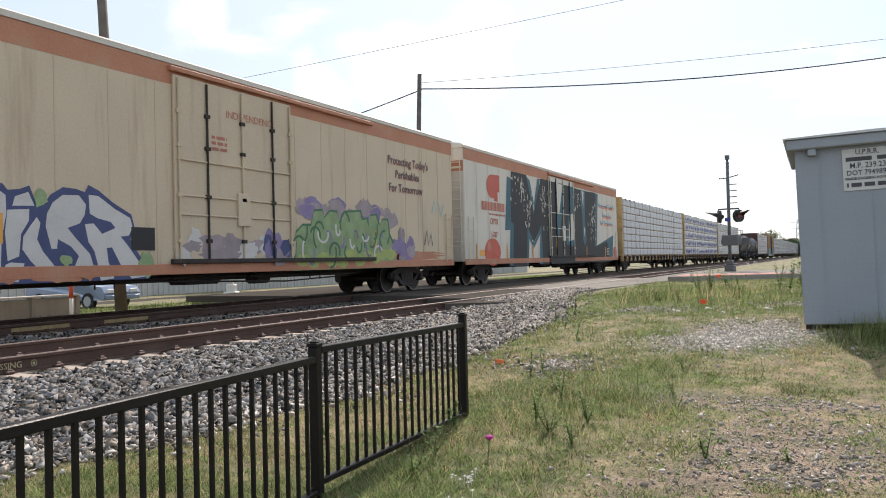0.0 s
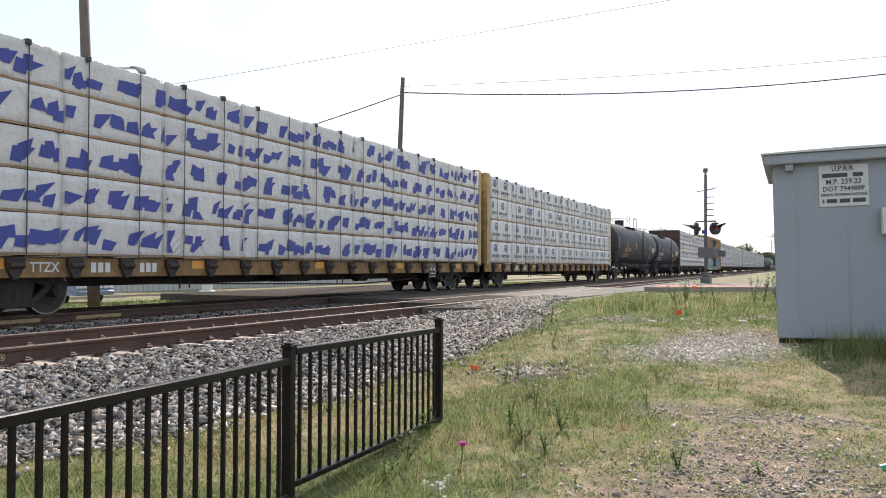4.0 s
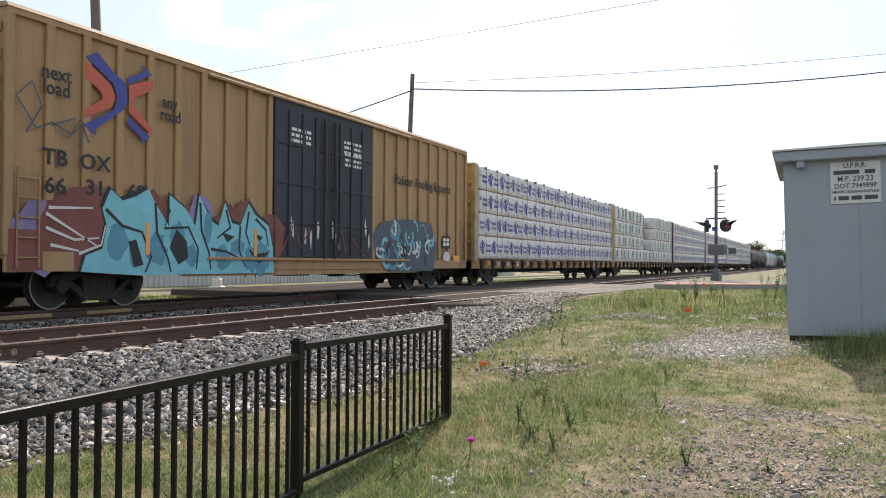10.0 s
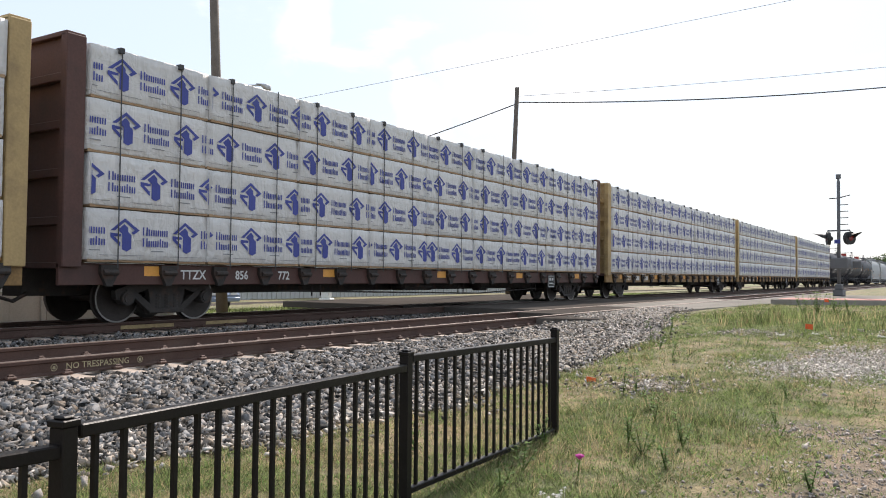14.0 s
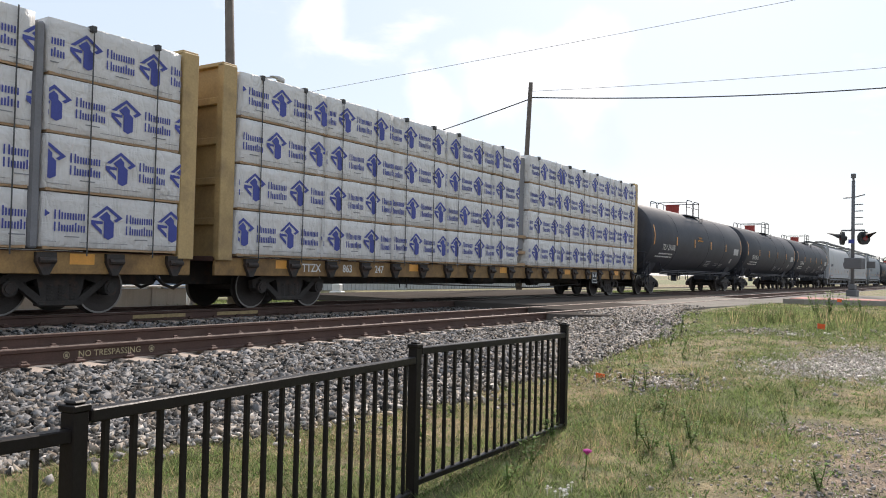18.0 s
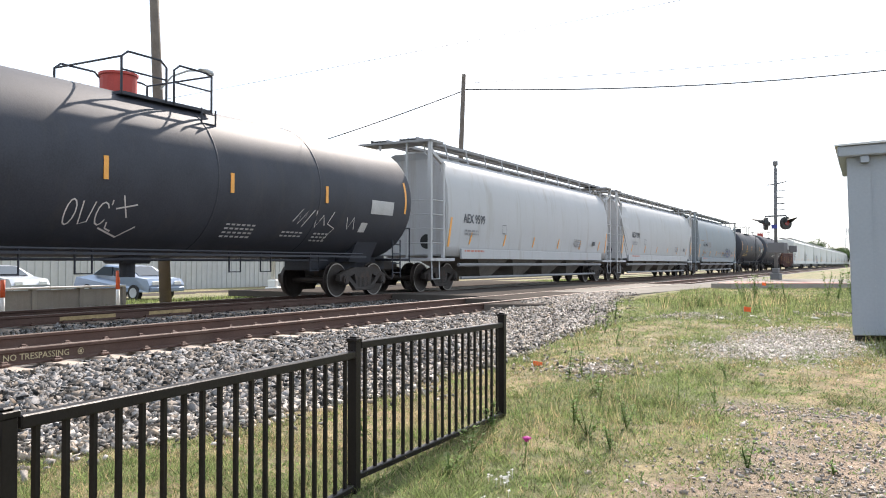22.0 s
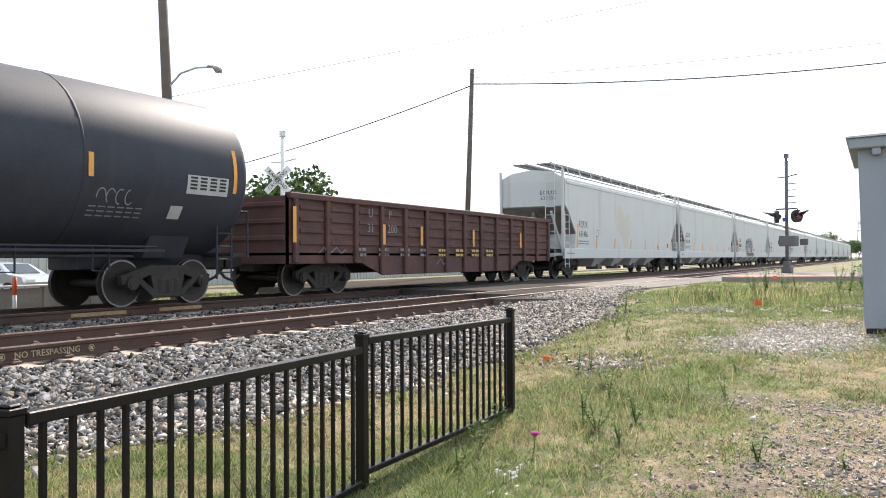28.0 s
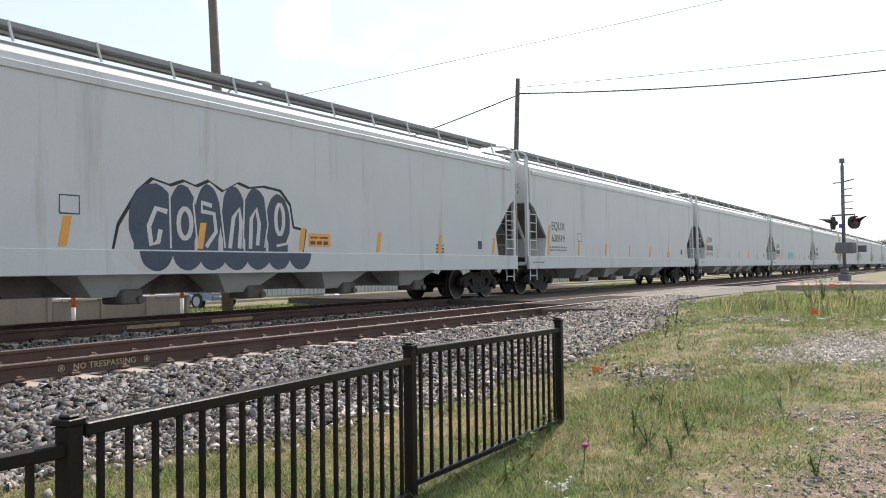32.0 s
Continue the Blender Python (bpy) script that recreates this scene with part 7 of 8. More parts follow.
    m = Matrix.Translation((0, y, zc)) @ Matrix.Rotation(-a, 4, "Y") @ Matrix.Translation((r + 0.008, 0, 0)) @ SIDE
    return words(text, size, mt, car, m, squash=squash)


def patch(name, polys, mt, car, x=1.556, label=""):
    ob = part(name, flat(polys, x), mt, car, label)
    return tagged(ob, label, kind="stuff") if name in ("text_bars", "small_print", "graffiti_line", "chalk_scrawl") else ob


def small_print(car, y, z, w, rows, mt, x=1.556, h=0.06, seed=1):
    r = random.Random(seed)
    out = []
    for k in range(rows):
        a = y
        while a < y + w:
            b = a + r.uniform(0.08, 0.3)
            out.append(rect(a, min(b, y + w), z - k * h * 1.8, z - k * h * 1.8 + h))
            a = b + 0.05
    return patch("small_print", out, mt, car, x)


M_WHITEINK = mat("white_stencil", (0.62, 0.62, 0.60), 0.6, vary=0.15)
M_PALEYELLOW = mat("faded_yellow_stencil", (0.50, 0.36, 0.12), 0.65, vary=0.2)
M_FADEDRED = mat("faded_red_stencil", (0.44, 0.17, 0.12), 0.7, vary=0.3)
M_NAVY = mat("navy_spray", (0.05, 0.065, 0.16), 0.6, vary=0.25)
M_PALESP = mat("pale_grey_spray", (0.56, 0.54, 0.52), 0.6, vary=0.12)
M_YGREEN = mat("yellow_green_spray", (0.34, 0.40, 0.12), 0.6, vary=0.3)
M_RUSTSP = mat("orange_rust_stain", (0.27, 0.165, 0.10), 0.75, vary=0.35)
M_DARKGREEN = mat("dark_green_spray", (0.05, 0.14, 0.07), 0.6, vary=0.3)


def blob(y, z, ry, rz, n=18, rough=0.12, seed=0):
    r = random.Random(seed)
    return [(y + ry * math.cos(2 * math.pi * k / n) * (1 + r.uniform(-rough, rough)), z + rz * math.sin(2 * math.pi * k / n) * (1 + r.uniform(-rough, rough))) for k in range(n)]


def stroke(pts, w0, w1=None):
    """A brush stroke: a band along a line of points."""
    w1 = w0 if w1 is None else w1
    left, right = [], []
    for i, (a, b) in enumerate(pts):
        p, q = pts[max(i - 1, 0)], pts[min(i + 1, len(pts) - 1)]
        dy, dz = q[0] - p[0], q[1] - p[1]
        d = math.hypot(dy, dz) or 1
        w = w0 + (w1 - w0) * i / (len(pts) - 1)
        left.append((a - dz / d * w, b + dy / d * w))
        right.append((a + dz / d * w, b - dy / d * w))
    return [[left[i], left[i + 1], right[i + 1], right[i]] for i in range(len(pts) - 1)]


def arc(y, z, ry, rz, a0, a1, n=10):
    return [(y + ry * math.cos(radians(a0 + (a1 - a0) * k / n)), z + rz * math.sin(radians(a0 + (a1 - a0) * k / n))) for k in range(n + 1)]


def spray(name, polys, mt, car, lift, x, door=None, x_door=None, label=""):
    """Paint over a side and over the door that stands proud of it."""
    if not door:
        return patch(name, polys, mt, car, x + lift, label)
    low = [q for q in (cut_at(p, door[0], False) for p in polys) if len(q) > 2] + [q for q in (cut_at(p, door[1], True) for p in polys) if len(q) > 2]
    mid = [q for q in (cut_at(cut_at(p, door[0], True), door[1], False) for p in polys if max(a for a, b in p) > door[0] and min(a for a, b in p) < door[1]) if len(q) > 2]
    for k, p in enumerate(low):
        patch(name, [p], mt, car, x + lift + 0.0002 * k, label)
    for k, p in enumerate(mid):
        patch(name, [p], mt, car, x_door + lift + 0.0002 * k, label)


# beige box car: pale outlined letters, a green tangle, faded slogans
c, X1 = A_CAR, 1.562
DA = ((-1.9, 2.1), 1.624)
rt = random.Random(6)
NAVY = [(-7.9, 0.72), (-7.9, 1.7), (-7.4, 2.45), (-6.9, 2.1), (-6.4, 2.5), (-6.0, 2.3), (-5.7, 2.4), (-5.6, 2.29), (-5.38, 2.32), (-5.2, 2.39), (-5.13, 2.23), (-5.06, 2.03), (-4.92, 2.08), (-4.8, 2.26), (-4.54, 2.41), (-4.26, 2.4), (-4.08, 2.35), (-4.0, 2.49), (-3.78, 2.41), (-3.45, 2.2), (-3.01, 1.99),
        (-2.92, 1.71), (-3.05, 1.51), (-2.69, 1.03), (-2.56, 0.74)]
patch("graffiti", [NAVY], M_NAVY, c, X1, "navy outline of graffiti letters")
for p in ([(-7.75, 0.8), (-7.8, 1.6), (-7.4, 2.3), (-7.1, 1.9), (-7.3, 1.3), (-7.1, 0.8)], [(-6.9, 0.8), (-7.05, 1.4), (-6.7, 2.05), (-6.4, 2.35), (-6.2, 1.9), (-6.35, 1.2), (-6.2, 0.8)], [(-6.05, 0.8), (-6.2, 1.4), (-6.0, 2.2), (-5.73, 2.26), (-5.64, 2.2), (-5.63, 1.9), (-5.72, 1.47), (-5.75, 0.8)],
          [(-5.52, 2.03), (-5.47, 2.19), (-5.22, 2.28), (-5.11, 2.05)], [(-5.61, 1.96), (-5.21, 1.99), (-5.22, 1.79), (-5.37, 1.56), (-5.41, 1.19), (-5.62, 1.11), (-5.66, 1.59)], [(-5.66, 1.05), (-5.56, 1.09), (-5.31, 1.07), (-5.43, 0.76), (-5.68, 0.79)],
          [(-5.33, 1.52), (-5.21, 1.69), (-5.07, 1.86), (-5.0, 1.76), (-5.07, 1.48), (-4.96, 1.27), (-4.77, 1.06), (-4.65, 0.91), (-4.67, 0.82), (-4.92, 0.85), (-5.2, 1.11), (-5.35, 1.31)],
          [(-4.9, 1.7), (-4.87, 1.93), (-4.75, 2.13), (-4.55, 2.27), (-4.21, 2.29), (-4.06, 2.13), (-4.09, 1.94), (-4.2, 1.78), (-4.46, 1.69), (-4.28, 1.5), (-3.99, 1.23), (-3.89, 0.94), (-4.14, 0.79), (-4.58, 0.78), (-4.6, 0.88), (-4.34, 0.97), (-4.23, 1.19), (-4.39, 1.36), (-4.66, 1.49), (-4.68, 1.32), (-4.79, 1.32)],
          [(-4.0, 2.31), (-3.78, 2.3), (-3.39, 2.07), (-3.04, 1.92), (-2.99, 1.75), (-3.08, 1.58), (-3.28, 1.56), (-3.11, 1.39), (-2.81, 1.04), (-2.6, 0.79), (-3.03, 0.75), (-3.3, 1.04), (-3.49, 1.35), (-3.61, 1.34), (-3.58, 1.09), (-3.45, 0.77), (-3.76, 0.73), (-3.81, 1.0), (-3.89, 1.28), (-4.02, 1.45), (-4.09, 1.77), (-3.9, 1.79), (-3.71, 1.6), (-3.4, 1.72), (-3.51, 1.83), (-3.82, 1.89), (-3.98, 1.97)]):
    patch("graffiti_letter", [p], M_PALESP, c, X1 + 0.003, "pale lilac graffiti letter")
for p in (blob(-4.6, 0.80, 0.5, 0.07, 22, 0.3, 4), blob(-4.05, 0.86, 0.2, 0.12, 16, 0.3, 5), blob(-5.6, 0.84, 0.2, 0.10, 16, 0.3, 6)):
    patch("graffiti_fill", [p], M_ORANGE, c, X1 + 0.005)
for p in (blob(-5.0, 2.2, 0.14, 0.16, 12, 0.3, 7), blob(-4.5, 1.12, 0.16, 0.1, 12, 0.3, 8), blob(-2.65, 1.05, 0.2, 0.25, 12, 0.3, 9)):
    patch("graffiti_fill", [p], M_GREENSP, c, X1 + 0.007)
M_HAZE = mat("soft_lilac_spray", (0.30, 0.245, 0.26), 0.65, vary=0.3, scale=3)
for k in range(22):
    patch("graffiti_cloud", [blob(2.6 + 4.6 * rt.random(), rt.uniform(2.15, 2.6), rt.uniform(0.2, 0.45), rt.uniform(0.12, 0.28), 16, 0.3, k)], M_HAZE if k % 3 else M_PURPLE, c, X1 + 0.0002 * k)
for k in range(9):
    patch("graffiti_cloud", [blob(rt.uniform(7.2, 8.6), rt.uniform(0.95, 1.9), rt.uniform(0.15, 0.4), rt.uniform(0.15, 0.3), 16, 0.3, k + 50)], M_HAZE if k % 2 else M_PURPLE, c, X1 + 0.0002 * k)
GREEN = [(2.06, 0.98), (2.26, 1.17), (2.31, 1.5), (2.28, 1.74), (2.57, 1.94), (2.94, 1.95), (3.08, 2.33), (3.47, 2.37), (3.55, 2.17), (3.82, 2.36), (4.19, 2.35), (4.27, 2.05), (4.57, 2.37), (5.37, 2.43), (5.46, 2.19), (5.72, 2.23), (5.82, 1.99), (5.88, 2.32), (6.26, 2.36), (6.42, 2.06), (6.59, 2.23), (6.93, 2.24),
         (7.03, 1.79), (7.25, 1.5), (6.83, 1.21), (7.4, 0.98), (7.45, 0.80), (2.1, 0.80)]
patch("graffiti", [[(y + (0.06 if y > 5 else 0.0), z + 0.06 if z > 1 else z) for y, z in GREEN]], M_DARKGREEN, c, X1 + 0.0055)
patch("graffiti", [GREEN], M_GREENSP, c, X1 + 0.007, "green wildstyle graffiti letters")
patch("graffiti_tint", [blob(2.6 + 0.45 * k, rt.uniform(1.0, 1.25), 0.3, 0.16, 14, 0.25, k) for k in range(11)], M_YGREEN, c, X1 + 0.0085)
for k in range(26):
    y, a0 = 2.4 + 0.18 * k, rt.uniform(0, 360)
    patch("graffiti_line", stroke(arc(y, rt.uniform(1.2, 2.0), rt.uniform(0.1, 0.28), rt.uniform(0.2, 0.4), a0, a0 + rt.uniform(90, 220), 7), 0.034), (M_DARKGREEN, M_DARKGREEN, M_PALESP, M_PURPLE)[k % 4], c, X1 + 0.0105 + 0.0001 * k)
for k in range(16):
    patch("graffiti_cloud", [blob(-1.7 + 3.4 * rt.random(), rt.uniform(1.15, 1.55), rt.uniform(0.2, 0.45), rt.uniform(0.1, 0.22), 16, 0.35, k + 30)], M_HAZE if k % 3 else M_PALESP, c, 1.624 + 0.0002 * k)
for k in range(8):
    patch("graffiti_cloud", [blob(rt.uniform(1.0, 1.95), rt.uniform(1.15, 1.6), rt.uniform(0.1, 0.22), rt.uniform(0.1, 0.25), 14, 0.3, k + 70)], M_NAVY if k % 2 else M_PURPLE, c, 1.628 + 0.0002 * k)
patch("dark_panel", [rect(-3.02, -2.42, 1.30, 1.75)], M_BLACKINK, c, X1 + 0.004)
car_words(c, "INDEPENDENCE", 0.55, 4.35, 0.24, M_FADEDRED, 1.626)
small_print(c, -0.8, 3.75, 0.5, 3, M_FADEDRED, 1.626, 0.07)
for z, txt, y in ((4.1, "Protecting Today's", 8.4), (3.68, "Perishables", 8.3), (3.25, "For Tomorrow", 8.2)):
    car_words(c, txt, y, z, 0.36, M_FADEDRED, X1)
    car_words(c, txt, y + 0.02, z + 0.03, 0.36, M_SLATESP, X1 + 0.003)
patch("graffiti_tag", stroke([(10.0, 2.6), (10.2, 3.1), (10.3, 2.6), (10.5, 3.0), (10.7, 2.5), (10.9, 2.95)], 0.03), M_LBLUE, c, X1)
patch("graffiti_tag", stroke([(9.4, 1.5), (9.6, 2.0), (9.7, 1.5), (9.9, 1.9), (10.0, 1.5)], 0.03), M_SLATESP, c, X1)
patch("rust_stain", [blob(8.5, 1.15, 2.6, 0.16, 26, 0.4, 9)], M_ORANGE, c, X1)
reflectors(c, X1 + 0.008, (-5.75, -1.75, 2.05, 6.2), 1.4, 1.9)

# cream box car: huge black letters with teal edges, red marks
c = B_CAR
DB = ((-1.9, 2.1), 1.622)
TEAL1 = [[(-7.3, 4.48), (-6.85, 4.4), (-7.0, 2.6), (-6.6, 2.57), (-6.7, 0.7), (-7.25, 0.7), (-7.05, 2.22), (-7.65, 2.2)],
         [(-5.1, 4.73), (-4.5, 4.52), (-4.0, 3.5), (-3.45, 4.66), (-2.9, 4.73), (-3.85, 2.8), (-4.3, 2.8)],
         [(6.35, 4.72), (7.2, 4.66), (6.7, 1.66), (10.6, 2.34), (10.3, 0.76), (8.4, 0.72), (9.0, 1.8), (6.0, 1.4)]]
BLACK1 = [[(-6.85, 4.73), (-4.97, 4.73), (-4.08, 3.04), (-3.0, 4.73), (-1.8, 4.73), (-1.05, 0.72), (-3.0, 0.72), (-3.1, 2.5), (-4.15, 1.7), (-4.9, 2.4), (-5.05, 0.66), (-6.8, 0.68), (-6.65, 2.5), (-7.0, 2.6)],
          [(-1.82, 4.7), (-1.0, 4.72), (2.1, 4.68), (4.5, 4.66), (6.35, 4.7), (6.7, 4.54), (6.25, 1.6), (9.1, 1.95), (9.75, 0.72), (-1.05, 0.72)]]
TEAL2 = [[(-4.95, 2.44), (-4.1, 1.7), (-3.05, 2.58), (-2.9, 0.72), (-3.4, 0.72), (-3.2, 2.14), (-4.15, 1.45), (-4.75, 1.9), (-4.9, 0.72), (-5.1, 0.72)],
         [(-1.0, 4.71), (0.3, 4.74), (0.36, 4.27), (-0.15, 2.74), (-0.63, 1.86), (-0.88, 2.36)], [(1.46, 4.71), (2.05, 4.55), (2.43, 1.85), (2.09, 1.56), (0.63, 1.68), (1.14, 3.27)],
         [(3.5, 4.64), (4.5, 4.63), (4.3, 3.2), (4.6, 2.0), (4.27, 1.6), (3.9, 2.0), (3.85, 3.3)]]
GAPS = [[(-0.8, 4.71), (0.16, 4.66), (0.0, 4.23), (-0.45, 3.2), (-0.72, 3.2)], [(1.33, 3.19), (1.84, 3.32), (2.27, 1.97), (1.0, 1.83)], [(3.8, 4.62), (4.2, 4.6), (4.05, 3.7)], [(4.1, 2.7), (4.35, 2.55), (4.2, 2.1)]]
spray("graffiti_shadow", TEAL1, M_TEAL, c, 0.0, 1.5625, *DB, "teal graffiti shadow")
for p in BLACK1:
    spray("graffiti_letter", [p], M_BLACKINK, c, 0.003, 1.5625, *DB, "huge flat black graffiti letters")
spray("graffiti_shadow", TEAL2, M_TEAL, c, 0.0055, 1.5625, *DB, "teal graffiti shadow")
spray("letter_gap", GAPS, M_CREAM, c, 0.0085, 1.5625, *DB, "bare cream paint between the letters")
fl = []
for k in range(170):
    y, z = rt.choice(((-6.5, 4.2), (-5.6, 4.1), (-5.3, 3.6), (-4.6, 3.1), (-2.7, 4.2), (-2.6, 3.6), (6.1, 3.3), (5.8, 2.5), (2.9, 4.3)))
    y, z = y + rt.gauss(0, 0.35), z + rt.gauss(0, 0.45)
    if 1.2 < z < 4.6:
        fl.append(blob(y, z, rt.uniform(0.015, 0.06), rt.uniform(0.03, 0.14), 7, 0.5, k))
tagged(part("flaked_paint", flat(fl, 1.5715), M_CREAM, c), kind="stuff")
patch("red_emblem", [arc(-9.05, 3.92, 0.5, 0.47, 90, 270, 12) + [(-8.8, 3.45), (-8.8, 3.35), (-8.42, 3.32), (-8.42, 3.72), (-8.2, 3.72), (-8.16, 4.42)]], M_REDINK, c, 1.562)
patch("red_emblem", [blob(-9.05, 1.28, 0.84, 0.55, 28, 0.0)], M_REDINK, c, 1.562)
patch("red_emblem_core", [blob(-9.4, 1.5, 0.2, 0.2, 16, 0.0)], M_FADEDRED, c, 1.565)
patch("text_bars", bar_word(-10.1, 2.94, 0.34, [0.24, 0.24, 0.24, 0.24, 0.08, 0.24, 0.24, 0.24, 0.24], 0.05) + bar_word(-9.4, 2.76, 0.07, [0.1] * 12, 0.05), M_FADEDRED, c, 1.562)
car_words(c, "CRYX", -8.85, 2.5, 0.34, M_REDINK, 1.562)
car_words(c, "5787", -8.85, 1.97, 0.34, M_REDINK, 1.562)
M_SUNSET = mat("orange_red_lettering", (0.78, 0.21, 0.07), 0.6, vary=0.15)
M_SEA = mat("sea_blue_lettering", (0.03, 0.31, 0.52), 0.6, vary=0.2)
for z, txt, y, wide in ((4.0, "Protecting Today's", 9.08, 1.2), (3.43, "Perishables", 9.14, 1.16), (2.99, "For Tomorrow", 9.07, 1.2)):
    car_words(c, txt, y, z, 0.40, M_SUNSET, 1.562, wide, 0.004)
    top_half = car_words(c, txt, y, z, 0.40, M_SEA, 1.565, wide, 0.004)
    half_bm = bmesh.new()
    half_bm.from_mesh(top_half.data)
    bmesh.ops.bisect_plane(half_bm, geom=half_bm.verts[:] + half_bm.edges[:] + half_bm.faces[:], plane_co=(0, -0.02, 0), plane_no=(0, 1, 0), clear_inner=True)
    half_bm.to_mesh(top_half.data)
    half_bm.free()
reflectors(c, 1.573, (-10.67, -7.47, -4.3, 4.55, 8.6), 1.0, 1.6)
reflectors(c, 1.64, (-1.0,), 1.45, 2.0)
patch("yellow_notice", [rect(-10.38, -9.85, 1.12, 1.36)], M_REFL, c, 1.562)
patch("graffiti_cloud", [blob(11.0, 1.25, 0.5, 0.42, 16, 0.25, 3)], M_FADEDRED, c, 1.562)
patch("small_stencil", [rect(8.95, 9.45, 1.15, 1.52)], M_PALESP, c, 1.572)
patch("stencil_print", [rect(9.0, 9.18, 1.2, 1.32), rect(9.22, 9.4, 1.2, 1.32), rect(9.0, 9.4, 1.36, 1.48)], M_BLACKINK, c, 1.5735)

# ochre box car
c, X2 = X_CAR, 1.582
for txt, y, z, size in (("next", -8.71, 4.22, 0.36), ("load", -8.71, 3.95, 0.36), ("any", -5.98, 4.2, 0.33), ("road", -5.95, 3.93, 0.33)):
    car_words(c, txt, y, z, size, M_BLACKINK, X2, 0.95, 0.006)
B1 = [(-8.1, 4.68), (-7.84, 4.82), (-7.46, 4.53), (-7.15, 4.37), (-7.09, 4.03), (-7.2, 3.85), (-7.84, 3.39), (-7.86, 3.25), (-8.12, 3.42), (-7.45, 3.8), (-7.34, 4.04), (-7.45, 4.29)]
B2 = [(-7.1, 4.49), (-6.72, 4.69), (-6.76, 4.83), (-6.48, 4.68), (-7.1, 4.36)]
B3 = [(-7.1, 3.75), (-6.66, 3.49), (-6.5, 3.43), (-6.76, 3.25), (-6.73, 3.36), (-7.1, 3.6)]
R1 = [(-8.1, 4.55), (-8.1, 4.3), (-7.75, 4.1), (-7.7, 3.97), (-8.1, 3.7), (-8.1, 3.55), (-7.5, 3.84), (-7.4, 4.06), (-7.5, 4.27), (-7.98, 4.55)]
R2 = [(-7.07, 4.35), (-6.45, 4.59), (-6.45, 4.38), (-6.9, 4.15), (-6.95, 4.0), (-6.45, 3.6), (-6.46, 3.46), (-7.06, 3.82)]
patch("cross_emblem", [R1, R2], M_REDINK, c, X2)
patch("cross_emblem", [B1, B2, B3], M_BLUEINK, c, X2 + 0.003)
for txt, y, z in (("TB", -8.72, 2.73), ("OX", -7.85, 2.73), ("66", -8.71, 2.23), ("31", -7.84, 2.26), ("68", -6.85, 2.27)):
    car_words(c, txt, y, z, 0.40, M_BLACKINK, X2, 1.15, 0.008)
car_words(c, "Railcar", 4.45, 3.58, 0.44, M_BLACKINK, X2, 1.0, 0.006)
car_words(c, "Pooling", 5.92, 3.58, 0.44, M_BLACKINK, X2, 1.0, 0.006)
car_words(c, "Experts", 7.4, 3.58, 0.44, M_BLACKINK, X2, 1.05, 0.006)
M_MAROON = mat("maroon_spray", (0.17, 0.055, 0.045), 0.7, vary=0.4, scale=2)
DX = ((-2.4, 2.4), 1.60)
fade = [blob(-9.0 + 0.5 * k, 1.35 + 0.2 * (k % 3), 0.5, 0.62, 18, 0.2, k) for k in range(14)]
for k, p in enumerate(fade):
    spray("graffiti_fade", [[(y, max(z, 0.62)) for y, z in p]], M_MAROON if k % 4 else M_PURPLE, c, 0.0004 * k, X2, *DX)
patch("graffiti_fade", [rect(-9.6, -7.9, 0.75, 1.45)], M_MAROON, c, X2 + 0.001)
patch("ochre_notice", [rect(-8.95, -8.3, 0.74, 1.08)], M_OCHRE, c, X2 + 0.007)
WAVE = [(-8.15, 0.72), (-8.05, 1.02), (-7.67, 1.15), (-7.57, 1.58), (-7.68, 1.9), (-7.49, 2.29), (-7.2, 2.09), (-6.86, 2.2), (-6.54, 2.37), (-6.34, 2.1), (-5.97, 1.65), (-5.95, 2.3), (-5.48, 2.04), (-5.19, 1.69), (-5.07, 2.37),
        (-4.7, 1.84), (-4.46, 1.72), (-4.23, 2.27), (-3.99, 1.81), (-3.7, 1.76), (-3.4, 2.3), (-3.17, 2.05), (-2.63, 1.8), (-2.46, 1.25), (-2.4, 0.66), (-6.8, 0.64)]
patch("graffiti", [[(y - 0.06 if y < -5 else y + 0.02, z + 0.07 if z > 1 else z) for y, z in WAVE]], M_BLACKINK, c, X2 + 0.0065)
patch("graffiti", [WAVE], M_LBLUE, c, X2 + 0.008, "pale blue wildstyle graffiti letters")
M_DEEPBLUE = mat("deep_blue_spray", (0.07, 0.22, 0.30), 0.6, vary=0.3)
rx = random.Random(12)
patch("graffiti_tint", [blob(y, rx.uniform(0.95, 1.7), rx.uniform(0.12, 0.3), rx.uniform(0.2, 0.42), 14, 0.25, k) for k, y in enumerate((-7.3, -6.9, -6.3, -5.7, -5.3, -4.8, -4.3, -3.8, -3.3, -2.9))], M_DEEPBLUE, c, X2 + 0.0095)
for p in [[(-5.75, 1.6), (-5.45, 1.35), (-5.4, 1.0), (-5.68, 0.85), (-5.95, 1.2)], [(-7.05, 1.3), (-6.85, 1.35), (-6.65, 0.85), (-6.9, 0.8)], [(-4.35, 1.58), (-3.9, 1.5), (-4.15, 1.36)], [(-3.2, 1.6), (-2.85, 1.52), (-3.0, 1.42)], [(-3.3, 1.1), (-2.7, 1.15), (-2.95, 0.95)]]:
    patch("graffiti_hole", [p], M_BLACKINK, c, X2 + 0.0115)
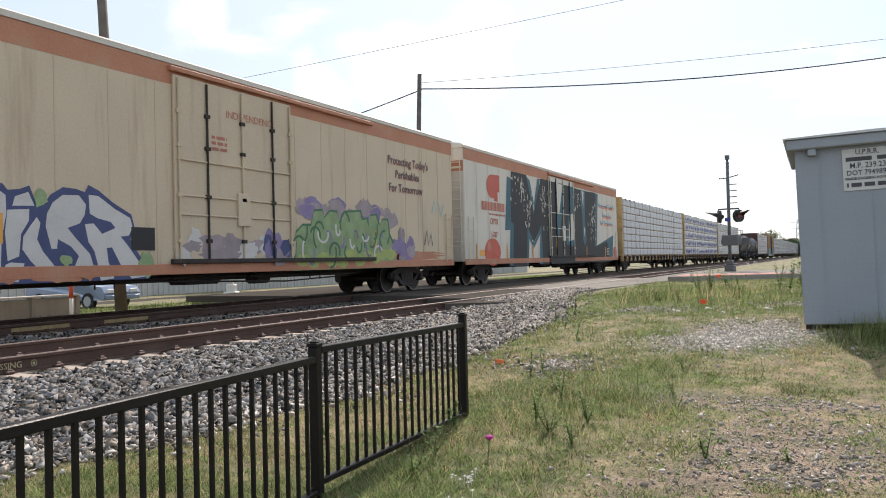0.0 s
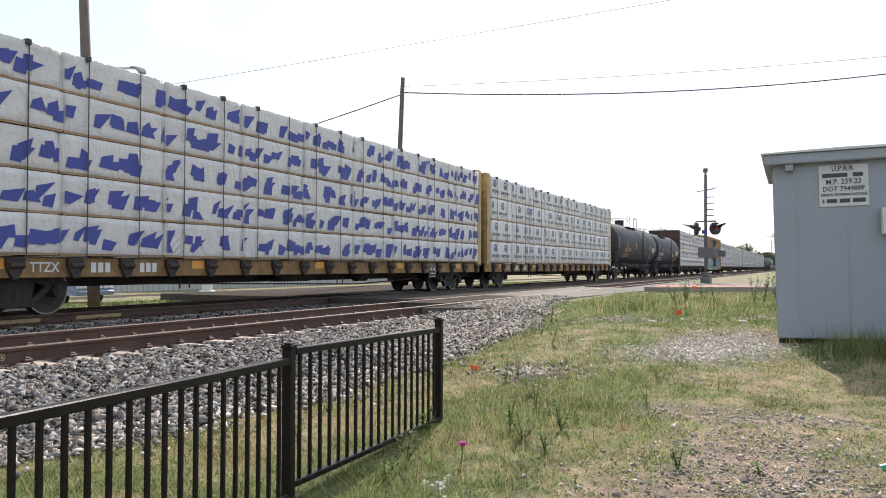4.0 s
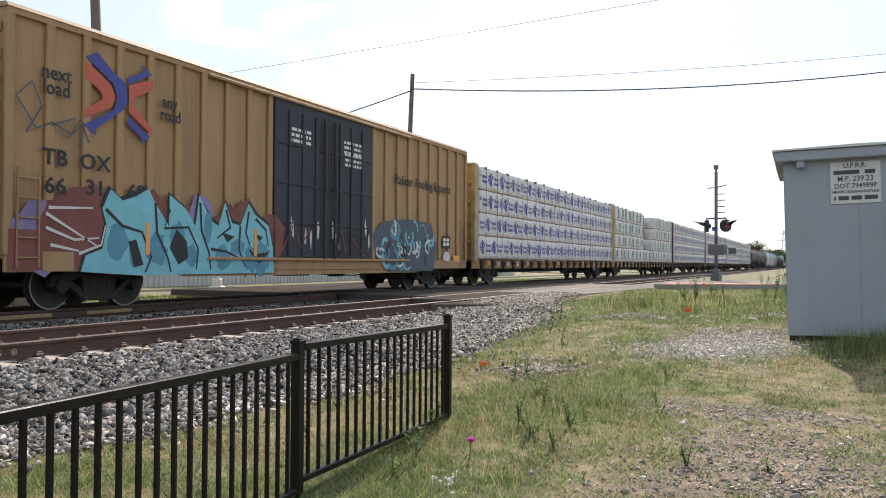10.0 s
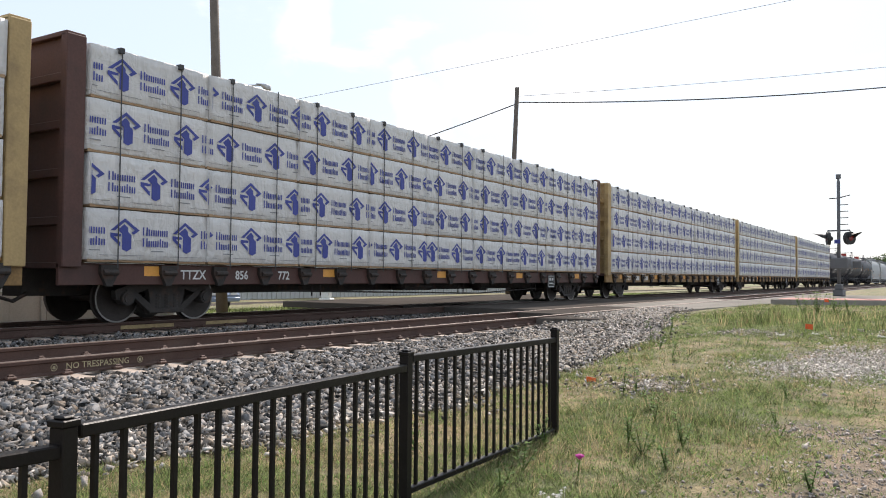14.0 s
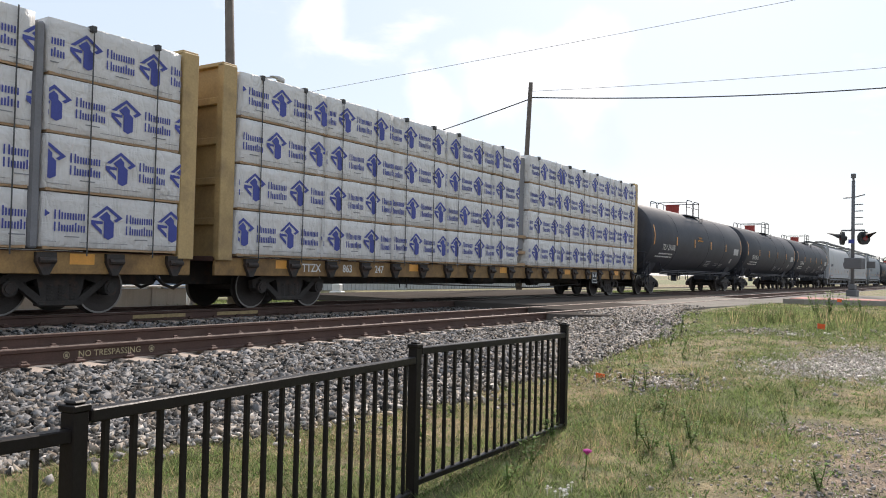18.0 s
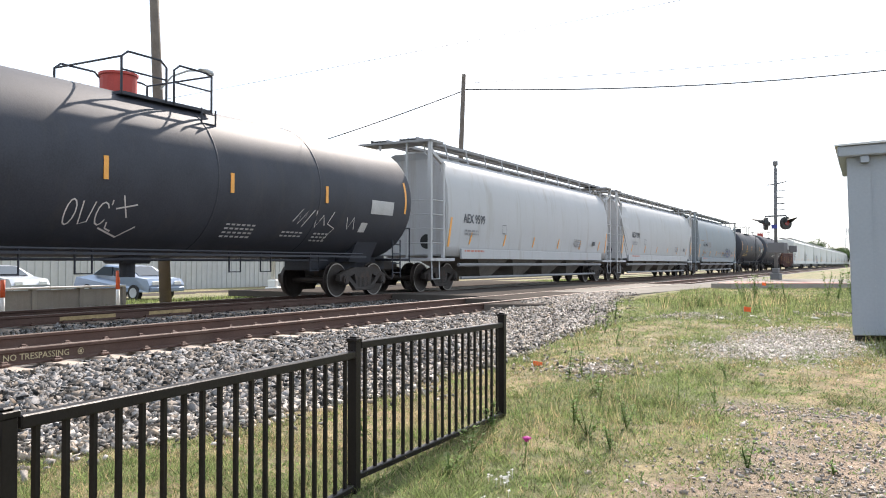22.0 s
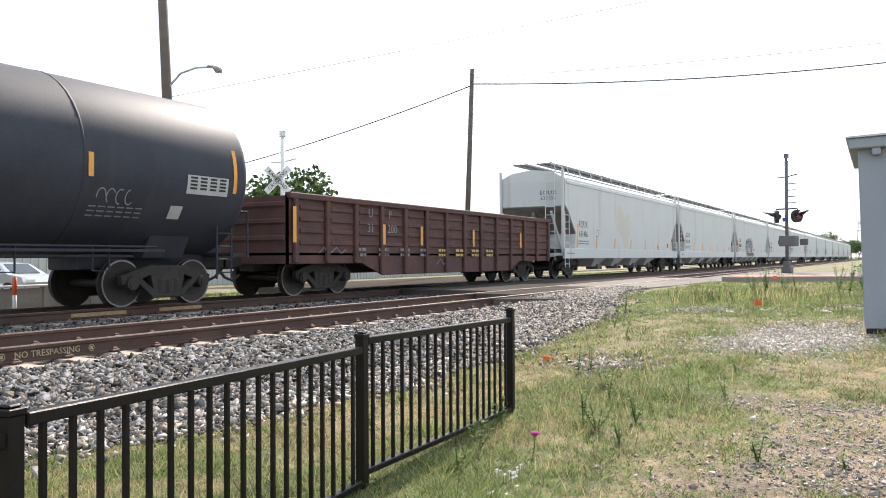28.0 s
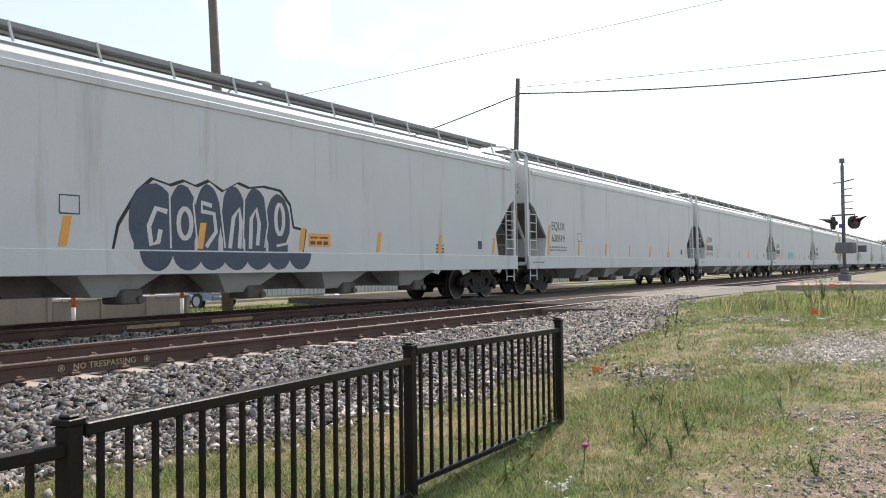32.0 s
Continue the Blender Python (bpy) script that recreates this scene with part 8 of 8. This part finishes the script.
for k, l in enumerate(([(-7.6, 1.9), (-7.2, 1.6), (-6.7, 1.5), (-6.45, 1.0), (-6.6, 0.7)], [(-6.35, 2.1), (-6.3, 1.5), (-6.0, 1.0), (-5.9, 0.7)], [(-5.95, 2.0), (-6.1, 1.6), (-5.4, 1.65), (-5.1, 1.2), (-5.15, 0.75)], [(-5.05, 2.2), (-5.0, 1.6), (-4.75, 1.1), (-4.7, 0.75)],
                       [(-4.7, 1.2), (-4.2, 1.15), (-3.7, 1.0)], [(-4.2, 2.1), (-4.05, 1.7), (-4.5, 1.45)], [(-3.7, 1.75), (-3.75, 1.2), (-3.5, 0.8)], [(-3.4, 2.1), (-3.5, 1.6), (-3.35, 1.3)], [(-3.35, 1.2), (-3.0, 0.9), (-2.6, 1.2)], [(-3.15, 1.95), (-2.75, 1.7), (-2.65, 1.3)])):
    patch("graffiti_line", stroke(l, 0.035, 0.02), M_BLACKINK, c, X2 + 0.013)
for k, l in enumerate(([(-8.85, 1.85), (-7.9, 1.9)], [(-8.9, 1.75), (-8.4, 1.5), (-7.8, 1.2)], [(-8.9, 1.5), (-8.3, 1.3), (-7.75, 1.35)], [(-8.8, 1.2), (-8.2, 1.1)], [(-8.2, 1.05), (-7.7, 1.22), (-7.6, 1.6)])):
    patch("graffiti_line", stroke(l, 0.03, 0.015), M_PALESP, c, X2 + 0.0135)
patch("graffiti_tag", stroke([(-9.3, 3.1), (-9.0, 3.6), (-9.2, 4.0), (-9.5, 3.7), (-9.1, 3.2), (-8.8, 3.35), (-8.4, 3.2), (-8.2, 3.5), (-8.0, 3.1)], 0.018), M_SLATESP, c, X2)
patch("graffiti_tag", stroke([(-8.8, 3.3), (-8.3, 3.5), (-8.5, 3.1), (-8.1, 3.45), (-8.2, 3.0)], 0.02), M_SLATESP, c, X2 + 0.003)
SCR = [(2.45, 1.8), (3.1, 2.2), (4.6, 2.35), (6.5, 2.3), (7.0, 1.45), (6.7, 0.66), (3.5, 0.64), (2.6, 1.15)]
patch("graffiti", [SCR], M_SLATESP, c, X2 + 0.001, "dense grey-blue graffiti scrawl")
for k in range(46):
    y, z = rx.uniform(2.8, 6.6), rx.uniform(0.95, 2.05)
    a0 = rx.uniform(0, 360)
    patch("graffiti_line", stroke(arc(y, z, rx.uniform(0.12, 0.35), rx.uniform(0.15, 0.3), a0, a0 + rx.uniform(100, 260), 7), rx.uniform(0.03, 0.07)), (M_LBLUE, M_PALESP, M_DEEPBLUE, M_BLACKINK, M_TEAL)[k % 5], c, X2 + 0.003 + 0.0002 * k)
for y, z in ((-1.35, 4.3), (1.3, 4.3), (1.35, 3.95)):
    small_print(c, y - 0.5, z, 1.0, 3, M_WHITEINK, 1.585, 0.08, seed=int(10 * z))
patch("chalk_scrawl", [blob(rx.uniform(-2.2, 2.2), rx.uniform(1.2, 2.2), 0.05, 0.25, 8, 0.5, k) for k in range(10)], M_PALESP, c, 1.602)
patch("chalk_scrawl", stroke([(-2.1, 1.2), (-1.6, 1.9), (-1.3, 1.3), (-0.9, 1.8)], 0.03) + stroke([(0.6, 2.0), (0.9, 1.2), (1.3, 1.6), (1.9, 1.1)], 0.025), M_MAROON, c, 1.603)
patch("stencil_board", [rect(7.4, 8.1, 1.45, 1.9)], M_BLACKINK, c, X2)
patch("white_stencil_print", [rect(7.5, 7.72, 1.54, 1.66), rect(7.78, 8.0, 1.54, 1.66), rect(7.5, 7.72, 1.7, 1.81), rect(7.78, 8.0, 1.7, 1.81)], M_WHITEINK, c, X2 + 0.003)
patch("graffiti", [blob(7.8, 1.15, 0.3, 0.2, 14, 0.2, 2)], M_PALESP, c, X2 + 0.001)
patch("yellow_notice", [rect(8.4, 8.95, 0.98, 1.2)], M_REFL, c, X2)
reflectors(c, X2 + 0.016, (-6.55, -3.15), 1.05, 1.7)

# lumber car reporting marks on the side sills
LUMBER = [q for q, y in CARS if q.name.startswith("lumber_car")]
for n, q in enumerate(LUMBER):
    car_words(q, "TTZX", -9.08, 0.88, 0.25, M_WHITEINK, 1.364, 0.95, 0.004)
    if n == 4:
        car_words(q, "868", -7.83, 0.88, 0.25, M_WHITEINK, 1.364, 0.95, 0.004)
        car_words(q, "360", -6.6, 0.88, 0.25, M_WHITEINK, 1.364, 0.95, 0.004)
    elif n == 9:
        car_words(q, "863", -7.83, 0.88, 0.25, M_WHITEINK, 1.364, 0.95, 0.004)
        car_words(q, "247", -6.6, 0.88, 0.25, M_WHITEINK, 1.364, 0.95, 0.004)
    elif n == 6:
        car_words(q, "856", -7.83, 0.88, 0.25, M_WHITEINK, 1.364, 0.95, 0.004)
        car_words(q, "772", -6.6, 0.88, 0.25, M_WHITEINK, 1.364, 0.95, 0.004)
    else:
        patch("text_bars", bar_word(-8.06, 0.79, 0.19, [0.12] * 3, 0.05) + bar_word(-6.83, 0.79, 0.19, [0.12] * 3, 0.05), M_WHITEINK, q, 1.364)
    for k in range(5):
        patch("sill_patch", [rect(-10.2 + 4.9 * k, -9.75 + 4.9 * k, 0.86, 1.04)], M_REFL, q, 1.364)

# tank cars
M_NOTICE = mat("grey_notice", (0.42, 0.42, 0.42), 0.6, vary=0.2)
for c, txt, y, zc, r, mt in ((T1, "UTLX 671071", -4.3, 2.65, 1.62, M_PALEYELLOW), (T2, "FURX 116535", -4.6, 2.57, 1.55, M_WHITEINK), (T3, "TILX 291006", -6.05, 2.70, 1.68, M_WHITEINK), (T4, "TILX 291115", -6.05, 2.70, 1.68, M_WHITEINK),
                             (T5, "TILX 291127", -6.05, 2.70, 1.68, M_WHITEINK), (T7, "UTLX 67", -4.6, 2.62, 1.62, M_PALEYELLOW), (T8, "1073", 0.2, 2.66, 1.70, M_WHITEINK)):
    tank_words(c, txt, y, -0.45, 0.40, mt, zc, r, 0.92)
    for dz, w in ((-0.78, 1.2), (-0.92, 1.5)):
        s = Shape()
        yy = y - w
        while yy < y + w * 0.6:
            b = yy + rt.uniform(0.08, 0.28)
            a = math.asin(dz / r)
            xx, zz = (r + 0.006) * math.cos(a), zc + (r + 0.006) * math.sin(a)
            n = len(s.v)
            s.v += [(xx, yy, zz), (xx, b, zz), (xx + 0.03, b, zz + 0.06), (xx + 0.03, yy, zz + 0.06)]
            s.f.append((n, n + 1, n + 2, n + 3))
            yy = b + 0.07
        part("small_print", s, mt, c)


def tank_plate(c, y0, y1, dz0, dz1, zc, r, mt, label):
    rows_ = [[((r + 0.007) * math.cos(math.asin(d / r)), y, zc + (r + 0.007) * math.sin(math.asin(d / r))) for y in (y0, y1)] for d in np.linspace(dz0, dz1, 6)]
    part("notice", Shape().loop(rows_, caps=False, closed=False), mt, c, label)


for c, zc, r, h in ((T1, 2.65, 1.62, 8.28), (T2, 2.57, 1.55, 6.66), (T3, 2.70, 1.68, 9.1), (T4, 2.70, 1.68, 9.1), (T5, 2.70, 1.68, 9.1), (T7, 2.62, 1.62, 8.47), (T8, 2.66, 1.70, 8.75)):
    tank_plate(c, h - 2.5, h - 1.4, -0.45, -0.08, zc, r, M_NOTICE, "grey printed notice panel")
    tank_plate(c, h - 2.8, h - 2.5, -0.95, -0.7, zc, r, M_NOTICE, "small grey stencil box")
tank_plate(T2, 2.0, 2.7, -0.62, -0.38, 2.57, 1.55, M_REFL, "yellow telephone notice with dark bars")
tank_plate(T3, -1.45, -0.3, -0.02, 0.34, 2.70, 1.68, M_BLACKINK, "dark warning panel with yellow lettering")


def tank_scrawl(car, lines, zc, r, w, mt=None):
    sh = Shape()
    for l in lines:
        for q in stroke(l, w):
            n = len(sh.v)
            sh.v += [(math.sqrt(max(0.01, (r + 0.014) ** 2 - (z - zc) ** 2)), y, z) for y, z in q]
            sh.f.append((n, n + 1, n + 2, n + 3))
    tagged(part("chalk_scrawl", sh, mt or M_PALESP, car), kind="stuff")


tank_scrawl(T5, [arc(-2.4, 1.8, 0.1, 0.22, 0, 360, 12), [(-2.2, 2.0), (-2.15, 1.6), (-2.0, 1.65), (-1.95, 2.0)], arc(-1.75, 1.8, 0.12, 0.2, 30, 330), [(-1.6, 2.05), (-1.55, 1.55), (-1.4, 1.5)], [(-1.4, 2.15), (-1.2, 1.75)], [(-1.5, 1.9), (-1.05, 2.0)], [(-1.7, 1.55), (-1.2, 1.4), (-0.9, 1.6)]], 2.70, 1.68, 0.014)
tank_scrawl(T5, [[(3.5, 1.9), (3.75, 2.2), (3.7, 1.85), (3.95, 2.15), (3.9, 1.8), (4.2, 2.2)], [(4.3, 2.2), (4.4, 1.8), (4.6, 2.1), (4.75, 1.85)], [(5.0, 2.2), (4.85, 1.9), (5.2, 1.8), (5.0, 1.5)], [(5.6, 2.1), (5.75, 1.8), (5.9, 2.1), (6.05, 1.8)]], 2.70, 1.68, 0.016)
tank_scrawl(T1, [[(2.5 + 0.4 * k, 1.9 + 0.1 * (k % 3)), (2.6 + 0.4 * k, 2.2), (2.7 + 0.4 * k, 1.9), (2.8 + 0.4 * k, 2.15)] for k in range(6)], 2.65, 1.62, 0.012)
tank_words(T3, "CAUTION", -0.87, 0.23, 0.13, M_REFL, 2.70, 1.695)
tank_words(T3, "NITROGEN BLANKET", -0.87, 0.09, 0.105, M_REFL, 2.70, 1.695)
for q in (T3, T4, T5):
    for y0, dz0, rows_n, w in ((1.4, -0.95, 4, 1.0), (3.3, -1.05, 2, 0.8), (4.5, -1.05, 3, 0.7)):
        for k in range(rows_n):
            tank_scrawl(q, [[(y0 + j * 0.16, 2.70 + dz0 - 0.085 * k), (y0 + j * 0.16 + 0.11, 2.70 + dz0 - 0.085 * k)] for j in range(int(w / 0.16))], 2.70, 1.68, 0.018, M_NOTICE)
for zz in (2.32, 2.39, 2.46, 2.53):
    tank_scrawl(T8, [[(6.32 + 0.26 * j, zz), (6.50 + 0.26 * j, zz)] for j in range(4)], 2.66, 1.70, 0.02, M_BLACKINK)
tank_scrawl(T8, [arc(4.35 + 0.2 * j, 2.05, 0.09, 0.13, 30 * j, 200 + 40 * j) for j in range(4)], 2.66, 1.70, 0.012, M_GREYINK)
for zz in (1.86, 1.78, 1.70):
    tank_scrawl(T8, [[(4.15 + 0.2 * j, zz), (4.3 + 0.2 * j, zz)] for j in range(6)], 2.66, 1.70, 0.011, M_GREYINK)
for zz in (2.45, 2.3, 2.15):
    tank_scrawl(T2, [[(4.65, zz), (5.35, zz)]], 2.57, 1.55, 0.04, M_WHITEINK)

# hoppers
M_HOPINK = mat("dark_grey_stencil", (0.07, 0.075, 0.085), 0.65)
for c, txt, y, z, sz in ((H1, "AEX 9599", -6.6, 2.4, 0.42), (H2, "AEX 9591", -6.1, 2.5, 0.42), (H3, "AEX 9596", -6.1, 2.4, 0.42)):
    car_words(c, txt, y, z, sz, M_HOPINK, 1.538, 0.95, 0.008)
    small_print(c, y - 0.7, z - 0.42, 1.0, 2, M_GREYINK, 1.535)
    small_print(c, y - 0.7, 1.30, 1.5, 1, M_FADEDRED, 1.503)
    small_print(c, 3.5, 1.95, 0.9, 4, M_GREYINK, 1.530, 0.05)
    patch("white_stencil", [rect(6.1, 6.5, 1.75, 1.95)], M_HOPINK, c, 1.532)
    patch("stencil_box", stroke([(-4.3, 2.0), (-3.95, 2.0), (-3.95, 2.3), (-4.3, 2.3), (-4.3, 2.0)], 0.015), M_HOPINK, c, 1.536)
for k in range(16):
    y = rt.uniform(-8, 8)
    patch("rust_stain", [blob(y, rt.choice((1.75, 1.8, 1.9, 2.7)), rt.uniform(0.1, 0.35), rt.uniform(0.02, 0.06), 14, 0.5, k)], M_RUSTSP, H3, 1.537)
for k, l in enumerate(([(2.6, 1.5), (2.9, 1.9), (3.2, 1.55)], arc(3.5, 1.75, 0.28, 0.26, 20, 340), arc(4.05, 1.75, 0.22, 0.28, 0, 360), [(4.4, 2.1), (4.45, 1.55), (4.8, 1.5)], [(4.7, 2.2), (4.95, 1.6)], [(4.9, 2.25), (5.2, 1.55), (5.45, 2.1)], [(3.0, 2.1), (3.6, 2.2), (4.2, 2.12)], [(2.3, 1.6), (2.6, 1.75)])):
    patch("graffiti_line", stroke(l, 0.085, 0.05), M_NAVY if k % 3 else M_SLATESP, H3, 1.539 + 0.0004 * k)
for k, l in enumerate(([(5.6, 1.5), (5.7, 1.75), (5.85, 1.5)], arc(6.1, 1.62, 0.13, 0.12, 0, 360), [(6.3, 1.5), (6.35, 1.75), (6.55, 1.5), (6.6, 1.75)])):
    patch("graffiti_line", stroke(l, 0.025), M_FADEDRED, H3, 1.539)
patch("grey_repaint", [rect(-5.0, -3.7, 2.18, 2.62)], M_GRATE, H3, 1.5365)
NUMBERS = ("631406", "641110", "631352", "630819", "631274", "630655", "631188", "641204", "630912", "631467", "641033", "630577")
for n, c in enumerate(FLATS):
    xe = 1.534
    car_words(c, "EQUX", -7.65, 2.40, 0.42, M_HOPINK, xe)
    words("EQUX", 0.26, M_HOPINK, c, Matrix.Translation((0.75, -10.05 + 0.135, 3.72)) @ FRONT, squash=1.1)
    if n in (0, 1, 3):
        words(NUMBERS[n], 0.24, M_HOPINK, c, Matrix.Translation((0.75, -10.05 + 0.135, 3.48)) @ FRONT)
        car_words(c, NUMBERS[n], -7.65, 1.96, 0.38, M_HOPINK, xe)
    else:
        patch("text_bars", bar_word(-8.3, 1.8, 0.3, [0.18] * 6, 0.05), M_HOPINK, c, xe)
    small_print(c, -8.4, 1.62, 1.5, 2, M_GREYINK, xe)
    small_print(c, 5.2, 1.55, 0.4, 3, M_HOPINK, xe, 0.05, seed=n)
    small_print(c, -9.8, 1.08, 0.9, 1, M_GREYINK, 1.562, 0.05, seed=n)
    patch("stencil_box", stroke([(-5.9, 1.9), (-5.55, 1.9), (-5.55, 2.2), (-5.9, 2.2), (-5.9, 1.9)], 0.015), M_HOPINK, c, xe)
    patch("small_plate", [rect(7.5, 7.75, 1.5, 1.75)], M_HOPINK, c, xe)
for k in range(5):
    patch("graffiti_fade", [blob(-2.2 + 0.35 * k, 2.9 - 0.3 * k % 0.9, 0.5, 0.7, 16, 0.2, k)], mat("faded_tan_spray", (0.54, 0.52, 0.46), 0.7, vary=0.06) if k == 0 else bpy.data.materials["faded_tan_spray"], FLATS[0], 1.5345 + 0.0004 * k)
# rounded dark throw-up with pale outlines
c = FLATS[2]
HALO = [(-4.9, 1.33), (-4.8, 1.73), (-4.4, 2.34), (-4.1, 2.59), (-3.7, 2.5), (-3.4, 2.61), (-3.1, 2.53), (-2.8, 2.66), (-2.5, 2.48), (-2.1, 2.68), (-1.8, 2.6), (-1.4, 2.66), (-0.9, 2.61), (-0.6, 2.32), (-0.5, 1.84), (-0.1, 1.78), (-0.2, 1.33)]
patch("graffiti_edge", [[(y + (-0.05 if y < -2.5 else 0.05), z + 0.05 if z > 1.4 else z) for y, z in HALO]], M_BLACKINK, c, 1.5345)
patch("graffiti_halo", [HALO], M_PALESP, c, 1.5355)
for k, (y, z, ry, rz) in enumerate(((-4.1, 1.85, 0.52, 0.68), (-3.45, 1.9, 0.34, 0.66), (-2.85, 1.95, 0.32, 0.66), (-2.2, 1.95, 0.34, 0.68), (-1.6, 1.95, 0.36, 0.68), (-0.95, 1.9, 0.36, 0.66))):
    p = [(a, max(b, 1.33)) for a, b in blob(y, z, ry, rz, 26, 0.02, k)]
    patch("graffiti", [p], M_SLATESP, c, 1.5365 + 0.0003 * k, "rounded slate graffiti letter with a pale outline")
    patch("graffiti_fill", [rect(y - ry * 0.8, y + ry * 0.8, 1.33, 1.6)], M_SLATESP, c, 1.5367 + 0.0003 * k)
for l, w in (([(-3.8, 2.03), (-4.05, 2.08), (-4.2, 1.75), (-4.15, 1.42), (-4.0, 1.47), (-3.95, 1.7)], 0.05), (arc(-3.4, 1.83, 0.15, 0.28, 0, 360, 14), 0.05), ([(-2.75, 2.2), (-3.0, 2.25), (-3.0, 2.08), (-2.7, 2.05), (-2.65, 1.7), (-2.9, 1.4)], 0.045),
             ([(-3.75, 2.4), (-3.72, 1.36)], 0.02), ([(-3.12, 2.5), (-3.2, 2.2), (-3.1, 1.37)], 0.02), ([(-2.47, 2.44), (-2.52, 2.09), (-2.42, 1.38)], 0.02), ([(-1.9, 2.55), (-1.95, 1.38)], 0.02), ([(-1.35, 2.55), (-1.25, 1.9), (-1.35, 1.4)], 0.02),
             ([(-2.3, 1.38), (-2.2, 2.0), (-2.05, 2.18), (-2.0, 1.9), (-2.05, 1.38)], 0.05), ([(-1.75, 1.38), (-1.72, 2.0), (-1.58, 2.2), (-1.5, 1.9), (-1.55, 1.45)], 0.05), (arc(-0.9, 2.02, 0.12, 0.32, 0, 360, 14), 0.05), ([(-1.0, 1.45), (-0.7, 1.5), (-0.5, 1.85)], 0.03)):
    patch("graffiti_line", stroke(l, w), M_PALESP, c, 1.5392)
patch("graffiti_halo", [[(-4.85, 1.305), (-4.4, 0.93), (-0.1, 0.92), (0.02, 1.305)]], M_PALESP, c, 1.5612)
for k, y in enumerate((-4.05, -3.35, -2.75, -2.15, -1.55, -0.95, -0.3)):
    patch("graffiti_foot", [[(a, min(max(b, 0.94), 1.30)) for a, b in blob(y, 1.30, 0.36, 0.36, 18, 0.02, k)]], M_SLATESP, c, 1.5625 + 0.0002 * k)
patch("orange_notice", [rect(0.0, 0.75, 1.45, 1.75)], M_REFL, c, 1.5345)
patch("text_bars", bar_word(0.06, 1.5, 0.08, [0.17, 0.17, 0.17], 0.05) + bar_word(0.06, 1.64, 0.04, [0.25, 0.3], 0.05), M_HOPINK, c, 1.5365)
patch("graffiti", [blob(-3.0 + 0.5 * k, 1.7, 0.4, 0.3, 12, 0.3, k) for k in range(5)], M_LBLUE, FLATS[5], 1.5345)
patch("graffiti", [blob(4.0 + 0.4 * k, 2.3, 0.3, 0.12, 12, 0.3, k) for k in range(7)], M_REFL, FLATS[6], 1.5345)

# gondola markings
c, XG = GON, 1.502
for txt, y, z in (("U", -4.85, 2.12), ("P", -3.9, 2.12), ("31", -4.85, 1.72), ("200", -3.8, 1.72)):
    car_words(c, txt, y, z, 0.32, M_GREYINK, XG + 0.05)
patch("chalk_scrawl", stroke([(-7.0, 1.05), (-6.8, 1.2), (-6.6, 1.02), (-6.3, 1.2), (-6.1, 1.05), (-5.9, 1.15)], 0.015), M_GREYINK, c, XG)
patch("chalk_scrawl", stroke([(-1.2, 0.75), (-1.0, 0.9), (-0.8, 0.72), (-0.5, 0.85)], 0.015), M_GREYINK, c, XG)
for k in range(8):
    small_print(c, -5.5 + 1.1 * k, 1.12, 0.5, 2, M_PALEYELLOW if k > 3 else M_GREYINK, XG, 0.08, seed=k)


# ---- everything that moves ----
TRAVEL = [(0, 0), (2, 34.6), (6, 104.04), (10, 173.72), (13, 226.13), (15, 261.13), (18, 313.81), (20, 348.95), (23, 401.39), (25, 436.21), (28, 488.71), (30, 523.87), (32, 559.4)]
WHEEL_R = 0.457


def travelled(t):
    for (t0, s0), (t1, s1) in zip(TRAVEL, TRAVEL[1:]):
        if t <= t1:
            return s0 + (s1 - s0) * (t - t0) / (t1 - t0)
    return TRAVEL[-1][1]


def motions():
    for car, y in CARS:
        walk(car, [(t, pose(TRAIN_X, y - s, 0)) for t, s in TRAVEL])
    # the wheels roll: one turning action, shared by every wheelset
    first = SPIN[0]
    walk(first, [(k / FPS, pose(0, 0, 0, math.degrees(travelled(k / FPS) / WHEEL_R))) for k in range(32 * FPS + 1)])
    data = first.animation_data
    for w in SPIN[1:]:
        w.rotation_mode = "QUATERNION"
        w.animation_data_create()
        w.animation_data.action = data.action
        w.animation_data.action_slot = data.action_slot


motions()
